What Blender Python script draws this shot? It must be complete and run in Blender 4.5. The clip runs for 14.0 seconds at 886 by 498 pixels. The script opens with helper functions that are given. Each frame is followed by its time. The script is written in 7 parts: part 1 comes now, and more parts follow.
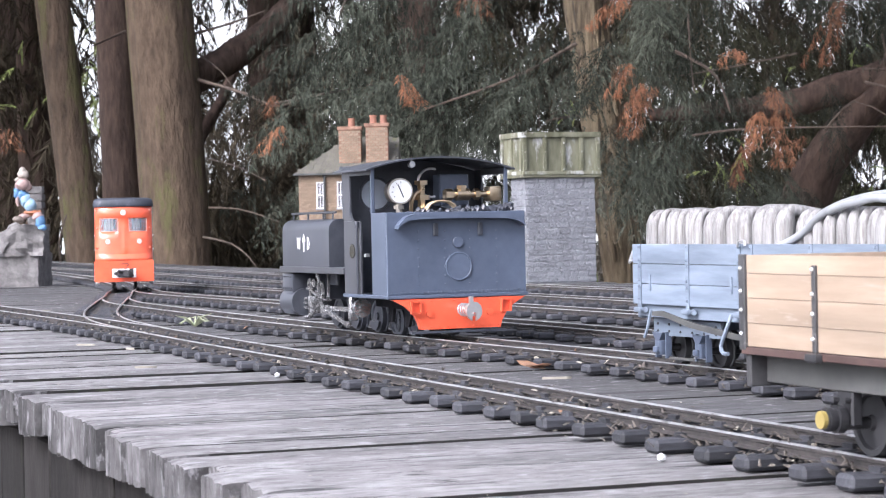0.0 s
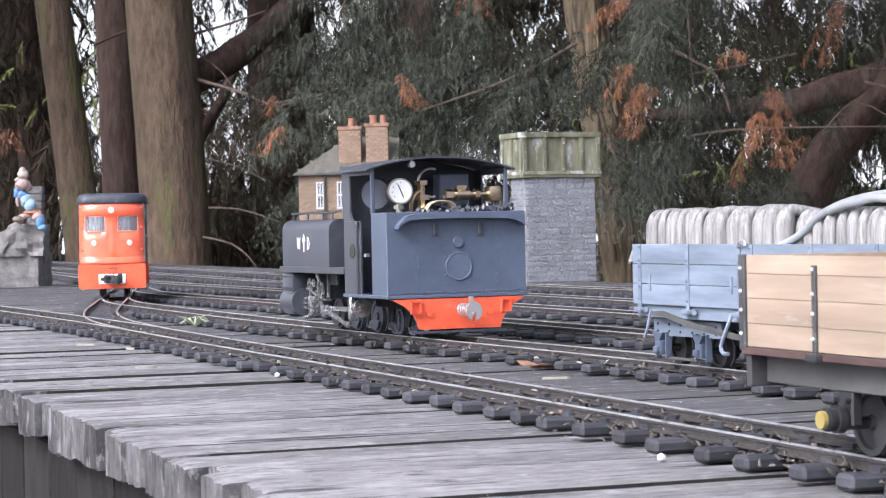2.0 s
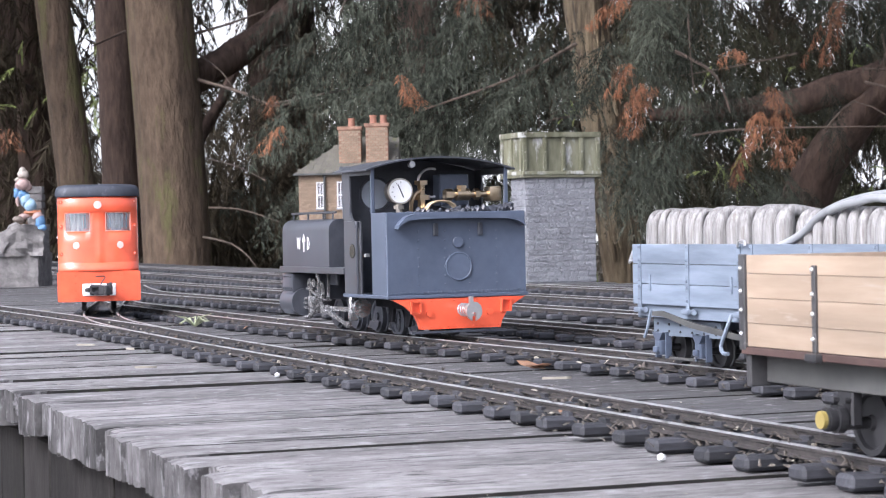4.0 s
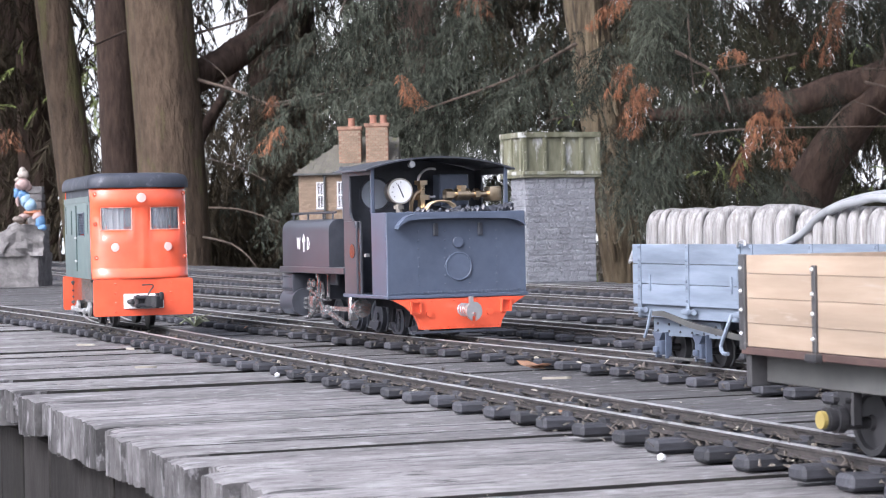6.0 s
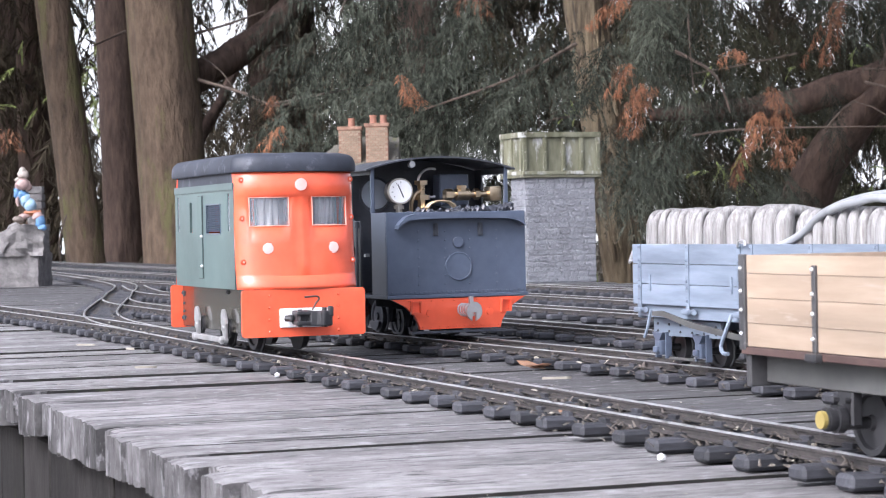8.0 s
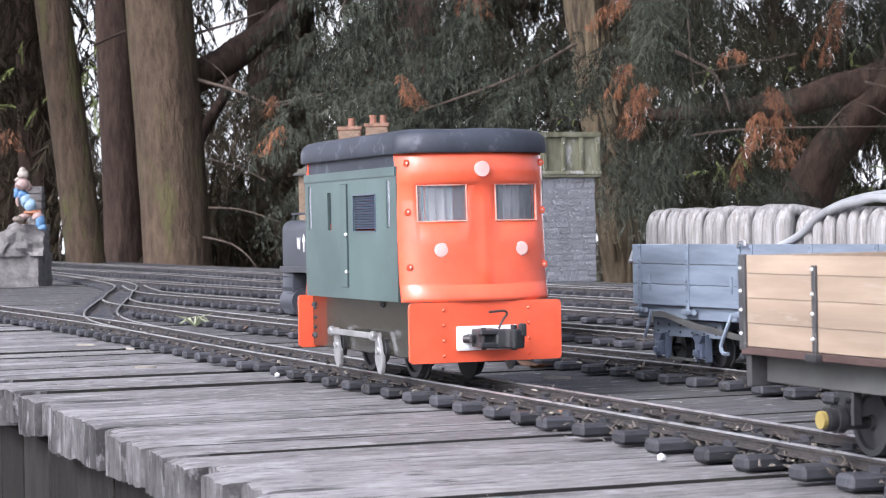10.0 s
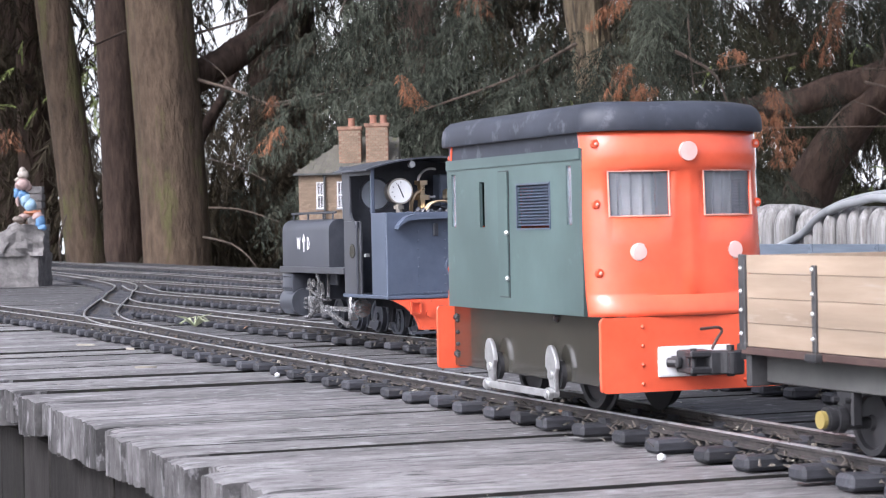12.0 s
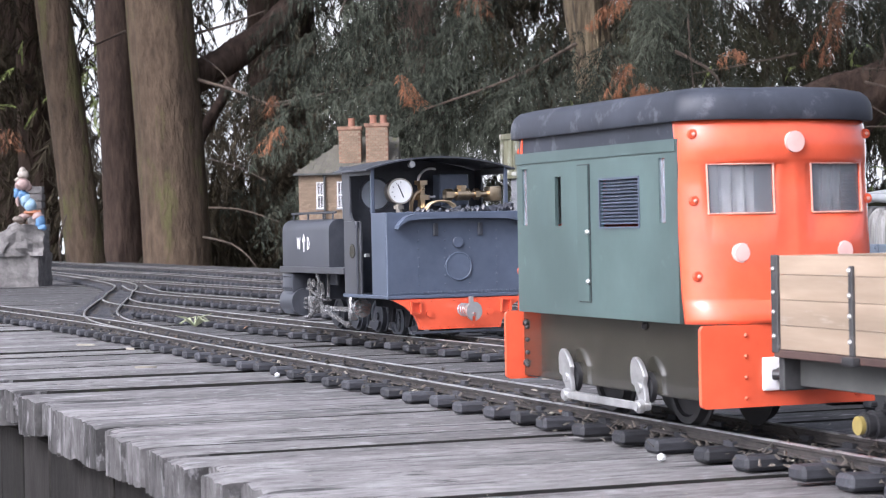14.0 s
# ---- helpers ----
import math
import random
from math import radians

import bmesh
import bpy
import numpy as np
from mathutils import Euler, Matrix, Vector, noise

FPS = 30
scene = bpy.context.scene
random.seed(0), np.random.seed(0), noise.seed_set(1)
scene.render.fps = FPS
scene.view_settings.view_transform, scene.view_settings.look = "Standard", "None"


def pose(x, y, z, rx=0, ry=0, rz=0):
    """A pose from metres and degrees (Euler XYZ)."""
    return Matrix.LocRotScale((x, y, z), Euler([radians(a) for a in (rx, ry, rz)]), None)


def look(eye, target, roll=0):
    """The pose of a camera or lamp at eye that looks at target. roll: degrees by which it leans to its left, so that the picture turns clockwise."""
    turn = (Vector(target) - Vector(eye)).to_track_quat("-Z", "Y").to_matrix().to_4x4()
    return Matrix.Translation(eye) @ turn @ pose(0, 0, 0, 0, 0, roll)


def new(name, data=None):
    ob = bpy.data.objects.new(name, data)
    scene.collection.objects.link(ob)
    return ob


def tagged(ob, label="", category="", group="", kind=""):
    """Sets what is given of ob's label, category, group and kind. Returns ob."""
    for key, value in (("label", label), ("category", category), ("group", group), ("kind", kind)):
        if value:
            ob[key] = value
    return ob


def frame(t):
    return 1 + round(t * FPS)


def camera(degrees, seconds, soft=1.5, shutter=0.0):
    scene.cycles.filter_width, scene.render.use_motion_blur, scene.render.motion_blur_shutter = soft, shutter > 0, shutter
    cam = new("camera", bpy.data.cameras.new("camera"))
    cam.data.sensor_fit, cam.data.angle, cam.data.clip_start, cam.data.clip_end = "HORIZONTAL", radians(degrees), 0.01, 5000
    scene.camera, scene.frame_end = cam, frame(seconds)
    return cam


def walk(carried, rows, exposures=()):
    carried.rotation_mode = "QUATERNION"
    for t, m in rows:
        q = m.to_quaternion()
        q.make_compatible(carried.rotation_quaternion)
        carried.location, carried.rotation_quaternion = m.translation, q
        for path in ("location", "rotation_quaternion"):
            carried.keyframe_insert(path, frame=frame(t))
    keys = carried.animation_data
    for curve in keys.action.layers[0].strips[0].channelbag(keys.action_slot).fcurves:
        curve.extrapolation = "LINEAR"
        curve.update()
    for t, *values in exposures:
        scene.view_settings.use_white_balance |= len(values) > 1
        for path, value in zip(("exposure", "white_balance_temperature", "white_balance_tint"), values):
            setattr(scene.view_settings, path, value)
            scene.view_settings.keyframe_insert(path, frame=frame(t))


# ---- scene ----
cam = camera(23.36, 14.0, soft=1.1)
cam.data.dof.use_dof, cam.data.dof.focus_distance, cam.data.dof.aperture_fstop = True, 1.9, 58.0
EYE = (0.0, 0.0, 0.1274)
STAND = look(EYE, (0.0, 1.0, 0.1274 - math.tan(radians(0.585))), -1.108)
walk(cam, [(0.0, STAND), (14.0, STAND)], exposures=[(0.0, 0.96, 5850, 16), (1.0, 0.88, 5850, 16), (2.0, 0.8, 5850, 16), (3.0, 0.75, 5850, 16), (6.5, 0.77, 5850, 16), (8.0, 0.87, 5850, 16), (10.5, 0.62, 5850, 16), (14.0, 0.62, 5850, 16)])

# ---- light: an open overcast sky over the camera, trees behind the deck ----
world = bpy.data.worlds.new("sky")
scene.world = world
world.use_nodes = True
wn = world.node_tree
sky = wn.nodes.new("ShaderNodeTexSky")
sky.sky_type = "NISHITA"
sky.sun_disc = False
sky.sun_elevation, sky.sun_rotation = radians(40), radians(224)
sky.air_density, sky.dust_density, sky.ozone_density = 0.7, 6.0, 0.3
wn.nodes["Background"].inputs[1].default_value = 0.15
pale = wn.nodes.new("ShaderNodeHueSaturation")
pale.inputs["Saturation"].default_value, pale.inputs["Value"].default_value = 0.35, 1.35
wn.links.new(sky.outputs[0], pale.inputs["Color"])
wn.links.new(pale.outputs[0], wn.nodes["Background"].inputs[0])
sun = new("sun", bpy.data.lights.new("sun", "SUN"))
sun.data.energy, sun.data.angle, sun.data.color = 1.0, radians(20), (1.0, 0.96, 0.9)
sun.matrix_world = look((-7.0, -7.2, 8.5), (0, 0, 0))

# ---- materials ----


def mat(name, c1, c2, rough=0.6, metal=0.0, scale=40.0, stretch=(1, 1, 1), bump=0.15, dist=0.002, big=6.0, worn=None, wear=0.62, rnd=0.0, spec=0.5, coat=0.0, trans=0.0, island=0.0):
    """A surface of two colours in fine grain, with slow stains, an optional worn third colour and relief."""
    m = bpy.data.materials.new(name)
    m.use_nodes = True
    nt = m.node_tree
    N, L = nt.nodes.new, nt.links.new
    b = nt.nodes["Principled BSDF"]
    tc, mp = N("ShaderNodeTexCoord"), N("ShaderNodeMapping")
    mp.inputs["Scale"].default_value = stretch
    oi = N("ShaderNodeObjectInfo")
    sh = N("ShaderNodeVectorMath")
    sh.operation = "MULTIPLY_ADD"
    L(oi.outputs["Random"], sh.inputs[0])
    sh.inputs[1].default_value = (7.3, 3.1, 5.7)
    L(tc.outputs["Object"], sh.inputs[2])
    L(sh.outputs[0], mp.inputs["Vector"])
    n1, n2 = N("ShaderNodeTexNoise"), N("ShaderNodeTexNoise")
    n1.inputs["Scale"].default_value, n1.inputs["Detail"].default_value, n1.inputs["Roughness"].default_value = scale, 7, 0.65
    n2.inputs["Scale"].default_value, n2.inputs["Detail"].default_value = big, 4
    L(mp.outputs[0], n1.inputs["Vector"])
    L(mp.outputs[0], n2.inputs["Vector"])
    r1 = N("ShaderNodeValToRGB")
    r1.color_ramp.elements[0].position, r1.color_ramp.elements[1].position = 0.32, 0.68
    r1.color_ramp.elements[0].color, r1.color_ramp.elements[1].color = (*c1, 1), (*c2, 1)
    L(n1.outputs["Fac"], r1.inputs[0])
    mr = N("ShaderNodeMapRange")
    mr.inputs[1].default_value, mr.inputs[2].default_value, mr.inputs[3].default_value, mr.inputs[4].default_value = 0.3, 0.7, 0.78, 1.18
    L(n2.outputs["Fac"], mr.inputs[0])
    mul = N("ShaderNodeVectorMath")
    mul.operation = "SCALE"
    L(r1.outputs[0], mul.inputs[0])
    L(mr.outputs[0], mul.inputs["Scale"])
    col = mul.outputs[0]
    if rnd:
        m2, s2 = N("ShaderNodeMapRange"), N("ShaderNodeVectorMath")
        m2.inputs[3].default_value, m2.inputs[4].default_value = 1 - rnd, 1 + rnd
        s2.operation = "SCALE"
        L(oi.outputs["Random"], m2.inputs[0])
        L(col, s2.inputs[0])
        L(m2.outputs[0], s2.inputs["Scale"])
        col = s2.outputs[0]
    if island:
        ge, m4, s4 = N("ShaderNodeNewGeometry"), N("ShaderNodeMapRange"), N("ShaderNodeVectorMath")
        m4.inputs[3].default_value, m4.inputs[4].default_value = 1 - island, 1 + island
        s4.operation = "SCALE"
        L(ge.outputs["Random Per Island"], m4.inputs[0])
        L(col, s4.inputs[0])
        L(m4.outputs[0], s4.inputs["Scale"])
        col = s4.outputs[0]
    if worn:
        n3, r3, mx = N("ShaderNodeTexNoise"), N("ShaderNodeValToRGB"), N("ShaderNodeMix")
        n3.inputs["Scale"].default_value, n3.inputs["Detail"].default_value, n3.inputs["Roughness"].default_value = big * 2.3, 8, 0.7
        L(mp.outputs[0], n3.inputs["Vector"])
        r3.color_ramp.elements[0].position, r3.color_ramp.elements[1].position = wear - 0.04, wear + 0.06
        L(n3.outputs["Fac"], r3.inputs[0])
        mx.data_type = "RGBA"
        L(r3.outputs[0], mx.inputs[0])
        L(col, mx.inputs[6])
        mx.inputs[7].default_value = (*worn, 1)
        col = mx.outputs[2]
    L(col, b.inputs["Base Color"])
    b.inputs["Metallic"].default_value = metal
    b.inputs["Specular IOR Level"].default_value = spec
    b.inputs["Coat Weight"].default_value = coat
    b.inputs["Transmission Weight"].default_value = trans
    rr = N("ShaderNodeMapRange")
    rr.inputs[3].default_value, rr.inputs[4].default_value = max(0.02, rough - 0.1), min(1.0, rough + 0.1)
    L(n1.outputs["Fac"], rr.inputs[0])
    L(rr.outputs[0], b.inputs["Roughness"])
    if bump:
        bp = N("ShaderNodeBump")
        bp.inputs["Strength"].default_value, bp.inputs["Distance"].default_value = bump, dist
        L(n1.outputs["Fac"], bp.inputs["Height"])
        L(bp.outputs[0], b.inputs["Normal"])
    return m


M_BOARD = mat("weathered_board", (0.13, 0.123, 0.123), (0.295, 0.284, 0.284), 0.78, scale=70, stretch=(2.4, 0.75, 2.4), bump=1.0, dist=0.004, big=9, worn=(0.36, 0.35, 0.352), wear=0.585, rnd=0.24)


def darkening(m, lo, hi, colour):
    """A darker tone that thickens across the yard, from lo to hi along the boards."""
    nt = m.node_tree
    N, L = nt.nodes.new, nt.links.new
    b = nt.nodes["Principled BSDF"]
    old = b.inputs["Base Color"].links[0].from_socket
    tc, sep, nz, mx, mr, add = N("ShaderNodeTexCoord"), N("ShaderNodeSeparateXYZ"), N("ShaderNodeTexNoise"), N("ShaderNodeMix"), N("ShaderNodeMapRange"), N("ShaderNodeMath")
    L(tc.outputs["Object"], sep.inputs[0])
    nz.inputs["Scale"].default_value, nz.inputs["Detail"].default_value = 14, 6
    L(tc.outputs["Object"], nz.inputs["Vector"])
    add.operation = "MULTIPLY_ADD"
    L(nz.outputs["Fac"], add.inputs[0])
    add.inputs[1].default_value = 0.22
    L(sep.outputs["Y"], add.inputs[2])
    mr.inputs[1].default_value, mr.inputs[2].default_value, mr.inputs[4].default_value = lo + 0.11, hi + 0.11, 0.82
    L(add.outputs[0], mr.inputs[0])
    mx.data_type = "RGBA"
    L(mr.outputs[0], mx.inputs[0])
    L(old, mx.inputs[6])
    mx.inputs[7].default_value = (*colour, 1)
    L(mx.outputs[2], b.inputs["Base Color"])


darkening(M_BOARD, -0.2, 0.16, (0.052, 0.051, 0.053))


def cracks(m, across, length, level, colour=(0.035, 0.034, 0.035)):
    """Fine checks or flecks that run along the grain (the object's y axis)."""
    nt = m.node_tree
    N, L = nt.nodes.new, nt.links.new
    b = nt.nodes["Principled BSDF"]
    old = b.inputs["Base Color"].links[0].from_socket
    tc, oi, sh, mp, nz, rp, mx = N("ShaderNodeTexCoord"), N("ShaderNodeObjectInfo"), N("ShaderNodeVectorMath"), N("ShaderNodeMapping"), N("ShaderNodeTexNoise"), N("ShaderNodeValToRGB"), N("ShaderNodeMix")
    sh.operation = "MULTIPLY_ADD"
    L(oi.outputs["Random"], sh.inputs[0])
    sh.inputs[1].default_value = (3.3, 9.1, 1.7)
    L(tc.outputs["Object"], sh.inputs[2])
    L(sh.outputs[0], mp.inputs["Vector"])
    mp.inputs["Scale"].default_value = (1 / across, 1 / length, 1 / across)
    nz.inputs["Scale"].default_value, nz.inputs["Detail"].default_value = 1.0, 3
    L(mp.outputs[0], nz.inputs["Vector"])
    rp.color_ramp.elements[0].position, rp.color_ramp.elements[1].position = level, level + 0.05
    L(nz.outputs["Fac"], rp.inputs[0])
    mx.data_type = "RGBA"
    L(rp.outputs[0], mx.inputs[0])
    L(old, mx.inputs[6])
    mx.inputs[7].default_value = (*colour, 1)
    L(mx.outputs[2], b.inputs["Base Color"])


cracks(M_BOARD, 0.003, 0.02, 0.63, (0.34, 0.335, 0.34))
cracks(M_BOARD, 0.01, 0.14, 0.61, (0.05, 0.048, 0.048))
cracks(M_BOARD, 0.0035, 0.03, 0.64)
M_ENDGRAIN = mat("weathered_end_grain", (0.03, 0.028, 0.028), (0.145, 0.139, 0.142), 0.85, scale=55, stretch=(2.2, 1, 0.7), bump=1.0, dist=0.003, big=22, worn=(0.21, 0.205, 0.212), wear=0.58, rnd=0.5)
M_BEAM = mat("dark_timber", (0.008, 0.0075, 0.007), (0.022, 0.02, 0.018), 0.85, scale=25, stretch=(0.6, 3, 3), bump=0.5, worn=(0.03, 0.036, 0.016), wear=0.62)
M_SLEEPER = mat("sleeper_plastic", (0.024, 0.025, 0.03), (0.056, 0.057, 0.066), 0.62, scale=90, stretch=(4, 0.8, 4), bump=0.4, dist=0.001, big=15, rnd=0.35, worn=(0.085, 0.08, 0.078), wear=0.68)
M_RAILTOP = mat("rail_metal", (0.3, 0.295, 0.295), (0.5, 0.495, 0.5), 0.4, metal=0.6, scale=120, bump=0.15, dist=0.0005, big=26, worn=(0.09, 0.075, 0.065), wear=0.58)
M_RAILWEB = mat("rail_web", (0.022, 0.02, 0.02), (0.06, 0.052, 0.048), 0.8, scale=150, bump=0.4, dist=0.0005, big=30)
M_SOIL = mat("woodland_floor", (0.03, 0.025, 0.018), (0.09, 0.07, 0.045), 0.95, scale=9, bump=0.8, dist=0.03, big=1.2, worn=(0.05, 0.07, 0.025), wear=0.6)
M_BARK = mat("bark", (0.066, 0.045, 0.03), (0.17, 0.12, 0.08), 0.9, scale=24, stretch=(1.3, 1.3, 0.4), bump=1.0, dist=0.03, big=2.8, worn=(0.13, 0.118, 0.05), wear=0.57)
M_BARK2 = mat("reddish_bark", (0.05, 0.035, 0.028), (0.12, 0.084, 0.067), 0.92, scale=26, stretch=(1.3, 1.3, 0.3), bump=0.9, dist=0.02, big=2.2, spec=0.2)
M_LEAF = mat("conifer_green", (0.034, 0.034, 0.021), (0.08, 0.078, 0.05), 0.9, spec=0.08, scale=5, bump=0, big=0.9, rnd=0.45, island=0.25)
M_LEAF2 = mat("conifer_blue_green", (0.042, 0.047, 0.036), (0.1, 0.109, 0.084), 0.9, spec=0.08, scale=5, bump=0, big=0.9, rnd=0.55, island=0.22)
M_LEAFD = mat("dark_conifer_green", (0.056, 0.05, 0.035), (0.1, 0.09, 0.066), 0.9, spec=0.12, scale=3, bump=0, big=1.0, island=0.3, worn=(0.1, 0.077, 0.052), wear=0.55)
M_LEAFR = mat("brown_green_conifer", (0.065, 0.053, 0.036), (0.14, 0.115, 0.078), 0.85, spec=0.1, scale=6, bump=0, big=1.0, rnd=0.4, island=0.3)
M_TWIG = mat("grey_brown_twig", (0.06, 0.045, 0.035), (0.15, 0.115, 0.09), 0.85, scale=30, bump=0.3, big=4)
# sunlight on the far leaves is put into this brighter base colour
M_LEAFY = mat("sunlit_yellow_green", (0.13, 0.17, 0.045), (0.28, 0.32, 0.1), 0.65, scale=14, bump=0, big=1.1)
M_BARKP = mat("pale_peeling_bark", (0.11, 0.082, 0.05), (0.27, 0.212, 0.135), 0.9, scale=26, stretch=(1.6, 1.6, 0.22), bump=1.0, dist=0.03, big=3, worn=(0.06, 0.045, 0.034), wear=0.58)
M_LEAFB = mat("dead_brown_foliage", (0.16, 0.068, 0.032), (0.3, 0.135, 0.066), 0.85, scale=14, bump=0, big=1.6, rnd=0.3, island=0.2)

# ---- helpers for building ----
ANG = radians(20.525)
P0 = Vector((0.1865, 1.1225, 0.0))
EV, GV = Vector((math.sin(ANG), -math.cos(ANG), 0)), Vector((math.cos(ANG), math.sin(ANG), 0))
TURN = math.degrees(ANG) - 90.0


def plan(s, l, z=0.0):
    """A point s metres along the yard's tracks (towards the viewer) and l metres across (away)."""
    return P0 + EV * s + GV * l + Vector((0, 0, z))


def along(s, l, z=0.0, turn=0.0):
    """A pose whose x axis runs along the tracks."""
    p = plan(s, l, z)
    return pose(p.x, p.y, p.z, 0, 0, TURN + turn)


def box(bm, x0, x1, y0, y1, z0, z1, bev=0.0, seg=1):
    b = bmesh.new() if bev else bm
    r = bmesh.ops.create_cube(b, size=1.0)
    for v in r["verts"]:
        v.co = Vector((x0 + (v.co.x + 0.5) * (x1 - x0), y0 + (v.co.y + 0.5) * (y1 - y0), z0 + (v.co.z + 0.5) * (z1 - z0)))
    if bev:
        bmesh.ops.bevel(b, geom=b.edges[:], offset=bev, segments=seg, affect="EDGES", profile=0.6)
        merge(bm, b)
    return bm


def merge(bm, other, m=None):
    me = bpy.data.meshes.new("tmp")
    if m is not None:
        other.transform(m)
    other.to_mesh(me)
    other.free()
    bm.from_mesh(me)
    bpy.data.meshes.remove(me)


def cyl(bm, a, b, r, seg=16, r2=None):
    a, b = Vector(a), Vector(b)
    d = b - a
    m = Matrix.Translation((a + b) / 2) @ d.to_track_quat("Z", "Y").to_matrix().to_4x4()
    bmesh.ops.create_cone(bm, cap_ends=True, segments=seg, radius1=r, radius2=r if r2 is None else r2, depth=d.length, matrix=m)
    return bm


def ball(bm, c, r, sx=1, sy=1, sz=1, sub=2):
    bmesh.ops.create_icosphere(bm, subdivisions=sub, radius=r, matrix=Matrix.Translation(c) @ Matrix.Diagonal((sx, sy, sz, 1)))
    return bm


def prism(bm, pts, axis, a0, a1):
    """A flat outline pushed from a0 to a1 along an axis (0, 1 or 2)."""
    def put(p, h):
        q = list(p)
        q.insert(axis, h)
        return bm.verts.new(q)
    lo, hi = [put(p, a0) for p in pts], [put(p, a1) for p in pts]
    n = len(pts)
    bm.faces.new(lo)
    bm.faces.new(hi[::-1])
    for i in range(n):
        bm.faces.new((lo[i], hi[i], hi[(i + 1) % n], lo[(i + 1) % n]))
    bmesh.ops.recalc_face_normals(bm, faces=bm.faces[:])
    return bm


def tube(bm, pts, radii, seg=8, wob=0.0, cap=True):
    """A round tube along points; radii a number or one a point."""
    pts = [Vector(p) for p in pts]
    if not isinstance(radii, (list, tuple)):
        radii = [radii] * len(pts)
    rings, up = [], Vector((0.31, 0.2, 0.93))
    for i, p in enumerate(pts):
        d = (pts[min(i + 1, len(pts) - 1)] - pts[max(i - 1, 0)]).normalized()
        u = up - d * up.dot(d)
        if u.length < 1e-3:
            u = Vector((1, 0, 0)) - d * d.x
        u.normalize()
        up = u
        w = d.cross(u)
        ring = []
        for k in range(seg):
            t = 2 * math.pi * k / seg
            q = p + (u * math.cos(t) + w * math.sin(t)) * radii[i]
            if wob:
                q += (q - p) * wob * noise.noise(q * (2.2 / max(radii[0], 0.01)) * 0.25)
            ring.append(bm.verts.new(q))
        rings.append(ring)
    for a, b in zip(rings, rings[1:]):
        for k in range(seg):
            bm.faces.new((a[k], a[(k + 1) % seg], b[(k + 1) % seg], b[k]))
    if cap:
        bm.faces.new(rings[0][::-1])
        bm.faces.new(rings[-1])
    return bm


def part(name, bm, material, parent=None, label="", smooth=False, m=None):
    """Links a bmesh as one mesh object, under a thing or a part."""
    me = bpy.data.meshes.new(name)
    bmesh.ops.recalc_face_normals(bm, faces=bm.faces[:])
    bm.to_mesh(me)
    bm.free()
    me.materials.append(material)
    if smooth:
        me.shade_smooth()
        me.set_sharp_from_angle(angle=radians(38))
    ob = new(name, me)
    if parent:
        ob.parent = parent
    if m is not None:
        ob.matrix_basis = m
    if label:
        tagged(ob, label)
    return ob


def piece(name, me, parent, m, label=""):
    ob = new(name, me)
    ob.parent = parent
    ob.matrix_basis = m
    if label:
        tagged(ob, label)
    return ob


def thing(name, m, label, category, group="", kind=""):
    ob = new(name)
    ob.empty_display_size = 0.02
    ob.matrix_basis = m
    return tagged(ob, label, category, group, kind)


def mesh_of(name, bm, material, smooth=False):
    me = bpy.data.meshes.new(name)
    bmesh.ops.recalc_face_normals(bm, faces=bm.faces[:])
    bm.to_mesh(me)
    bm.free()
    me.materials.append(material)
    if smooth:
        me.shade_smooth()
        me.set_sharp_from_angle(angle=radians(38))
    return me


def raw(name, verts, faces, material, parent=None, label=""):
    me = bpy.data.meshes.new(name)
    me.from_pydata(verts, [], faces)
    me.materials.append(material)
    ob = new(name, me)
    if parent:
        ob.parent = parent
    if label:
        tagged(ob, label)
    return ob


rng = random.Random(7)
RAIL = 0.0145          # rail top over the deck
GROUND = -0.75

# ---- ground ----
bm = bmesh.new()
bmesh.ops.create_grid(bm, x_segments=60, y_segments=60, size=300)
for v in bm.verts:
    v.co.x, v.co.y = v.co.x * abs(v.co.x) / 300, v.co.y * abs(v.co.y) / 300
    v.co.z = GROUND + 0.06 * noise.noise(v.co * 0.6)
ground = part("ground", bm, M_SOIL, None, "brown woodland floor with needles and moss")
tagged(ground, category="ground", kind="structure")

# ---- the bright overcast distance behind the wood ----
M_DIST = bpy.data.materials.new("bright_distance")
M_DIST.use_nodes = True
dn = M_DIST.node_tree
em = dn.nodes.new("ShaderNodeEmission")
em.inputs[0].default_value, em.inputs[1].default_value = (1.0, 1.0, 0.95, 1), 1.0
dn.links.new(em.outputs[0], dn.nodes["Material Output"].inputs[0])
bm = bmesh.new()
cols = [[bm.verts.new((90 * math.sin(t), 90 * math.cos(t), z)) for z in (-1.0, 40.0)] for t in [radians(-40 + 5 * k) for k in range(17)]]
for a, c in zip(cols, cols[1:]):
    bm.faces.new((a[0], c[0], c[1], a[1]))
tagged(part("backdrop", bm, M_DIST), "pale overcast sky far behind the wood", "sky", kind="structure")

# ---- the tracks' lines in the plan: (s, l) ----


def smooth_line(pts, step=0.02):
    """Points a step apart on a smooth curve through pts."""
    out, P = [], [Vector(p) for p in pts]
    for i in range(len(P) - 1):
        a, b, c, d = P[max(i - 1, 0)], P[i], P[i + 1], P[min(i + 2, len(P) - 1)]
        n = max(2, int((c - b).length / step))
        for k in range(n):
            t = k / n
            out.append(0.5 * (2 * b + (c - a) * t + (2 * a - 5 * b + 4 * c - d) * t * t + (3 * b - a - 3 * c + d) * t ** 3))
    out.append(P[-1])
    return out


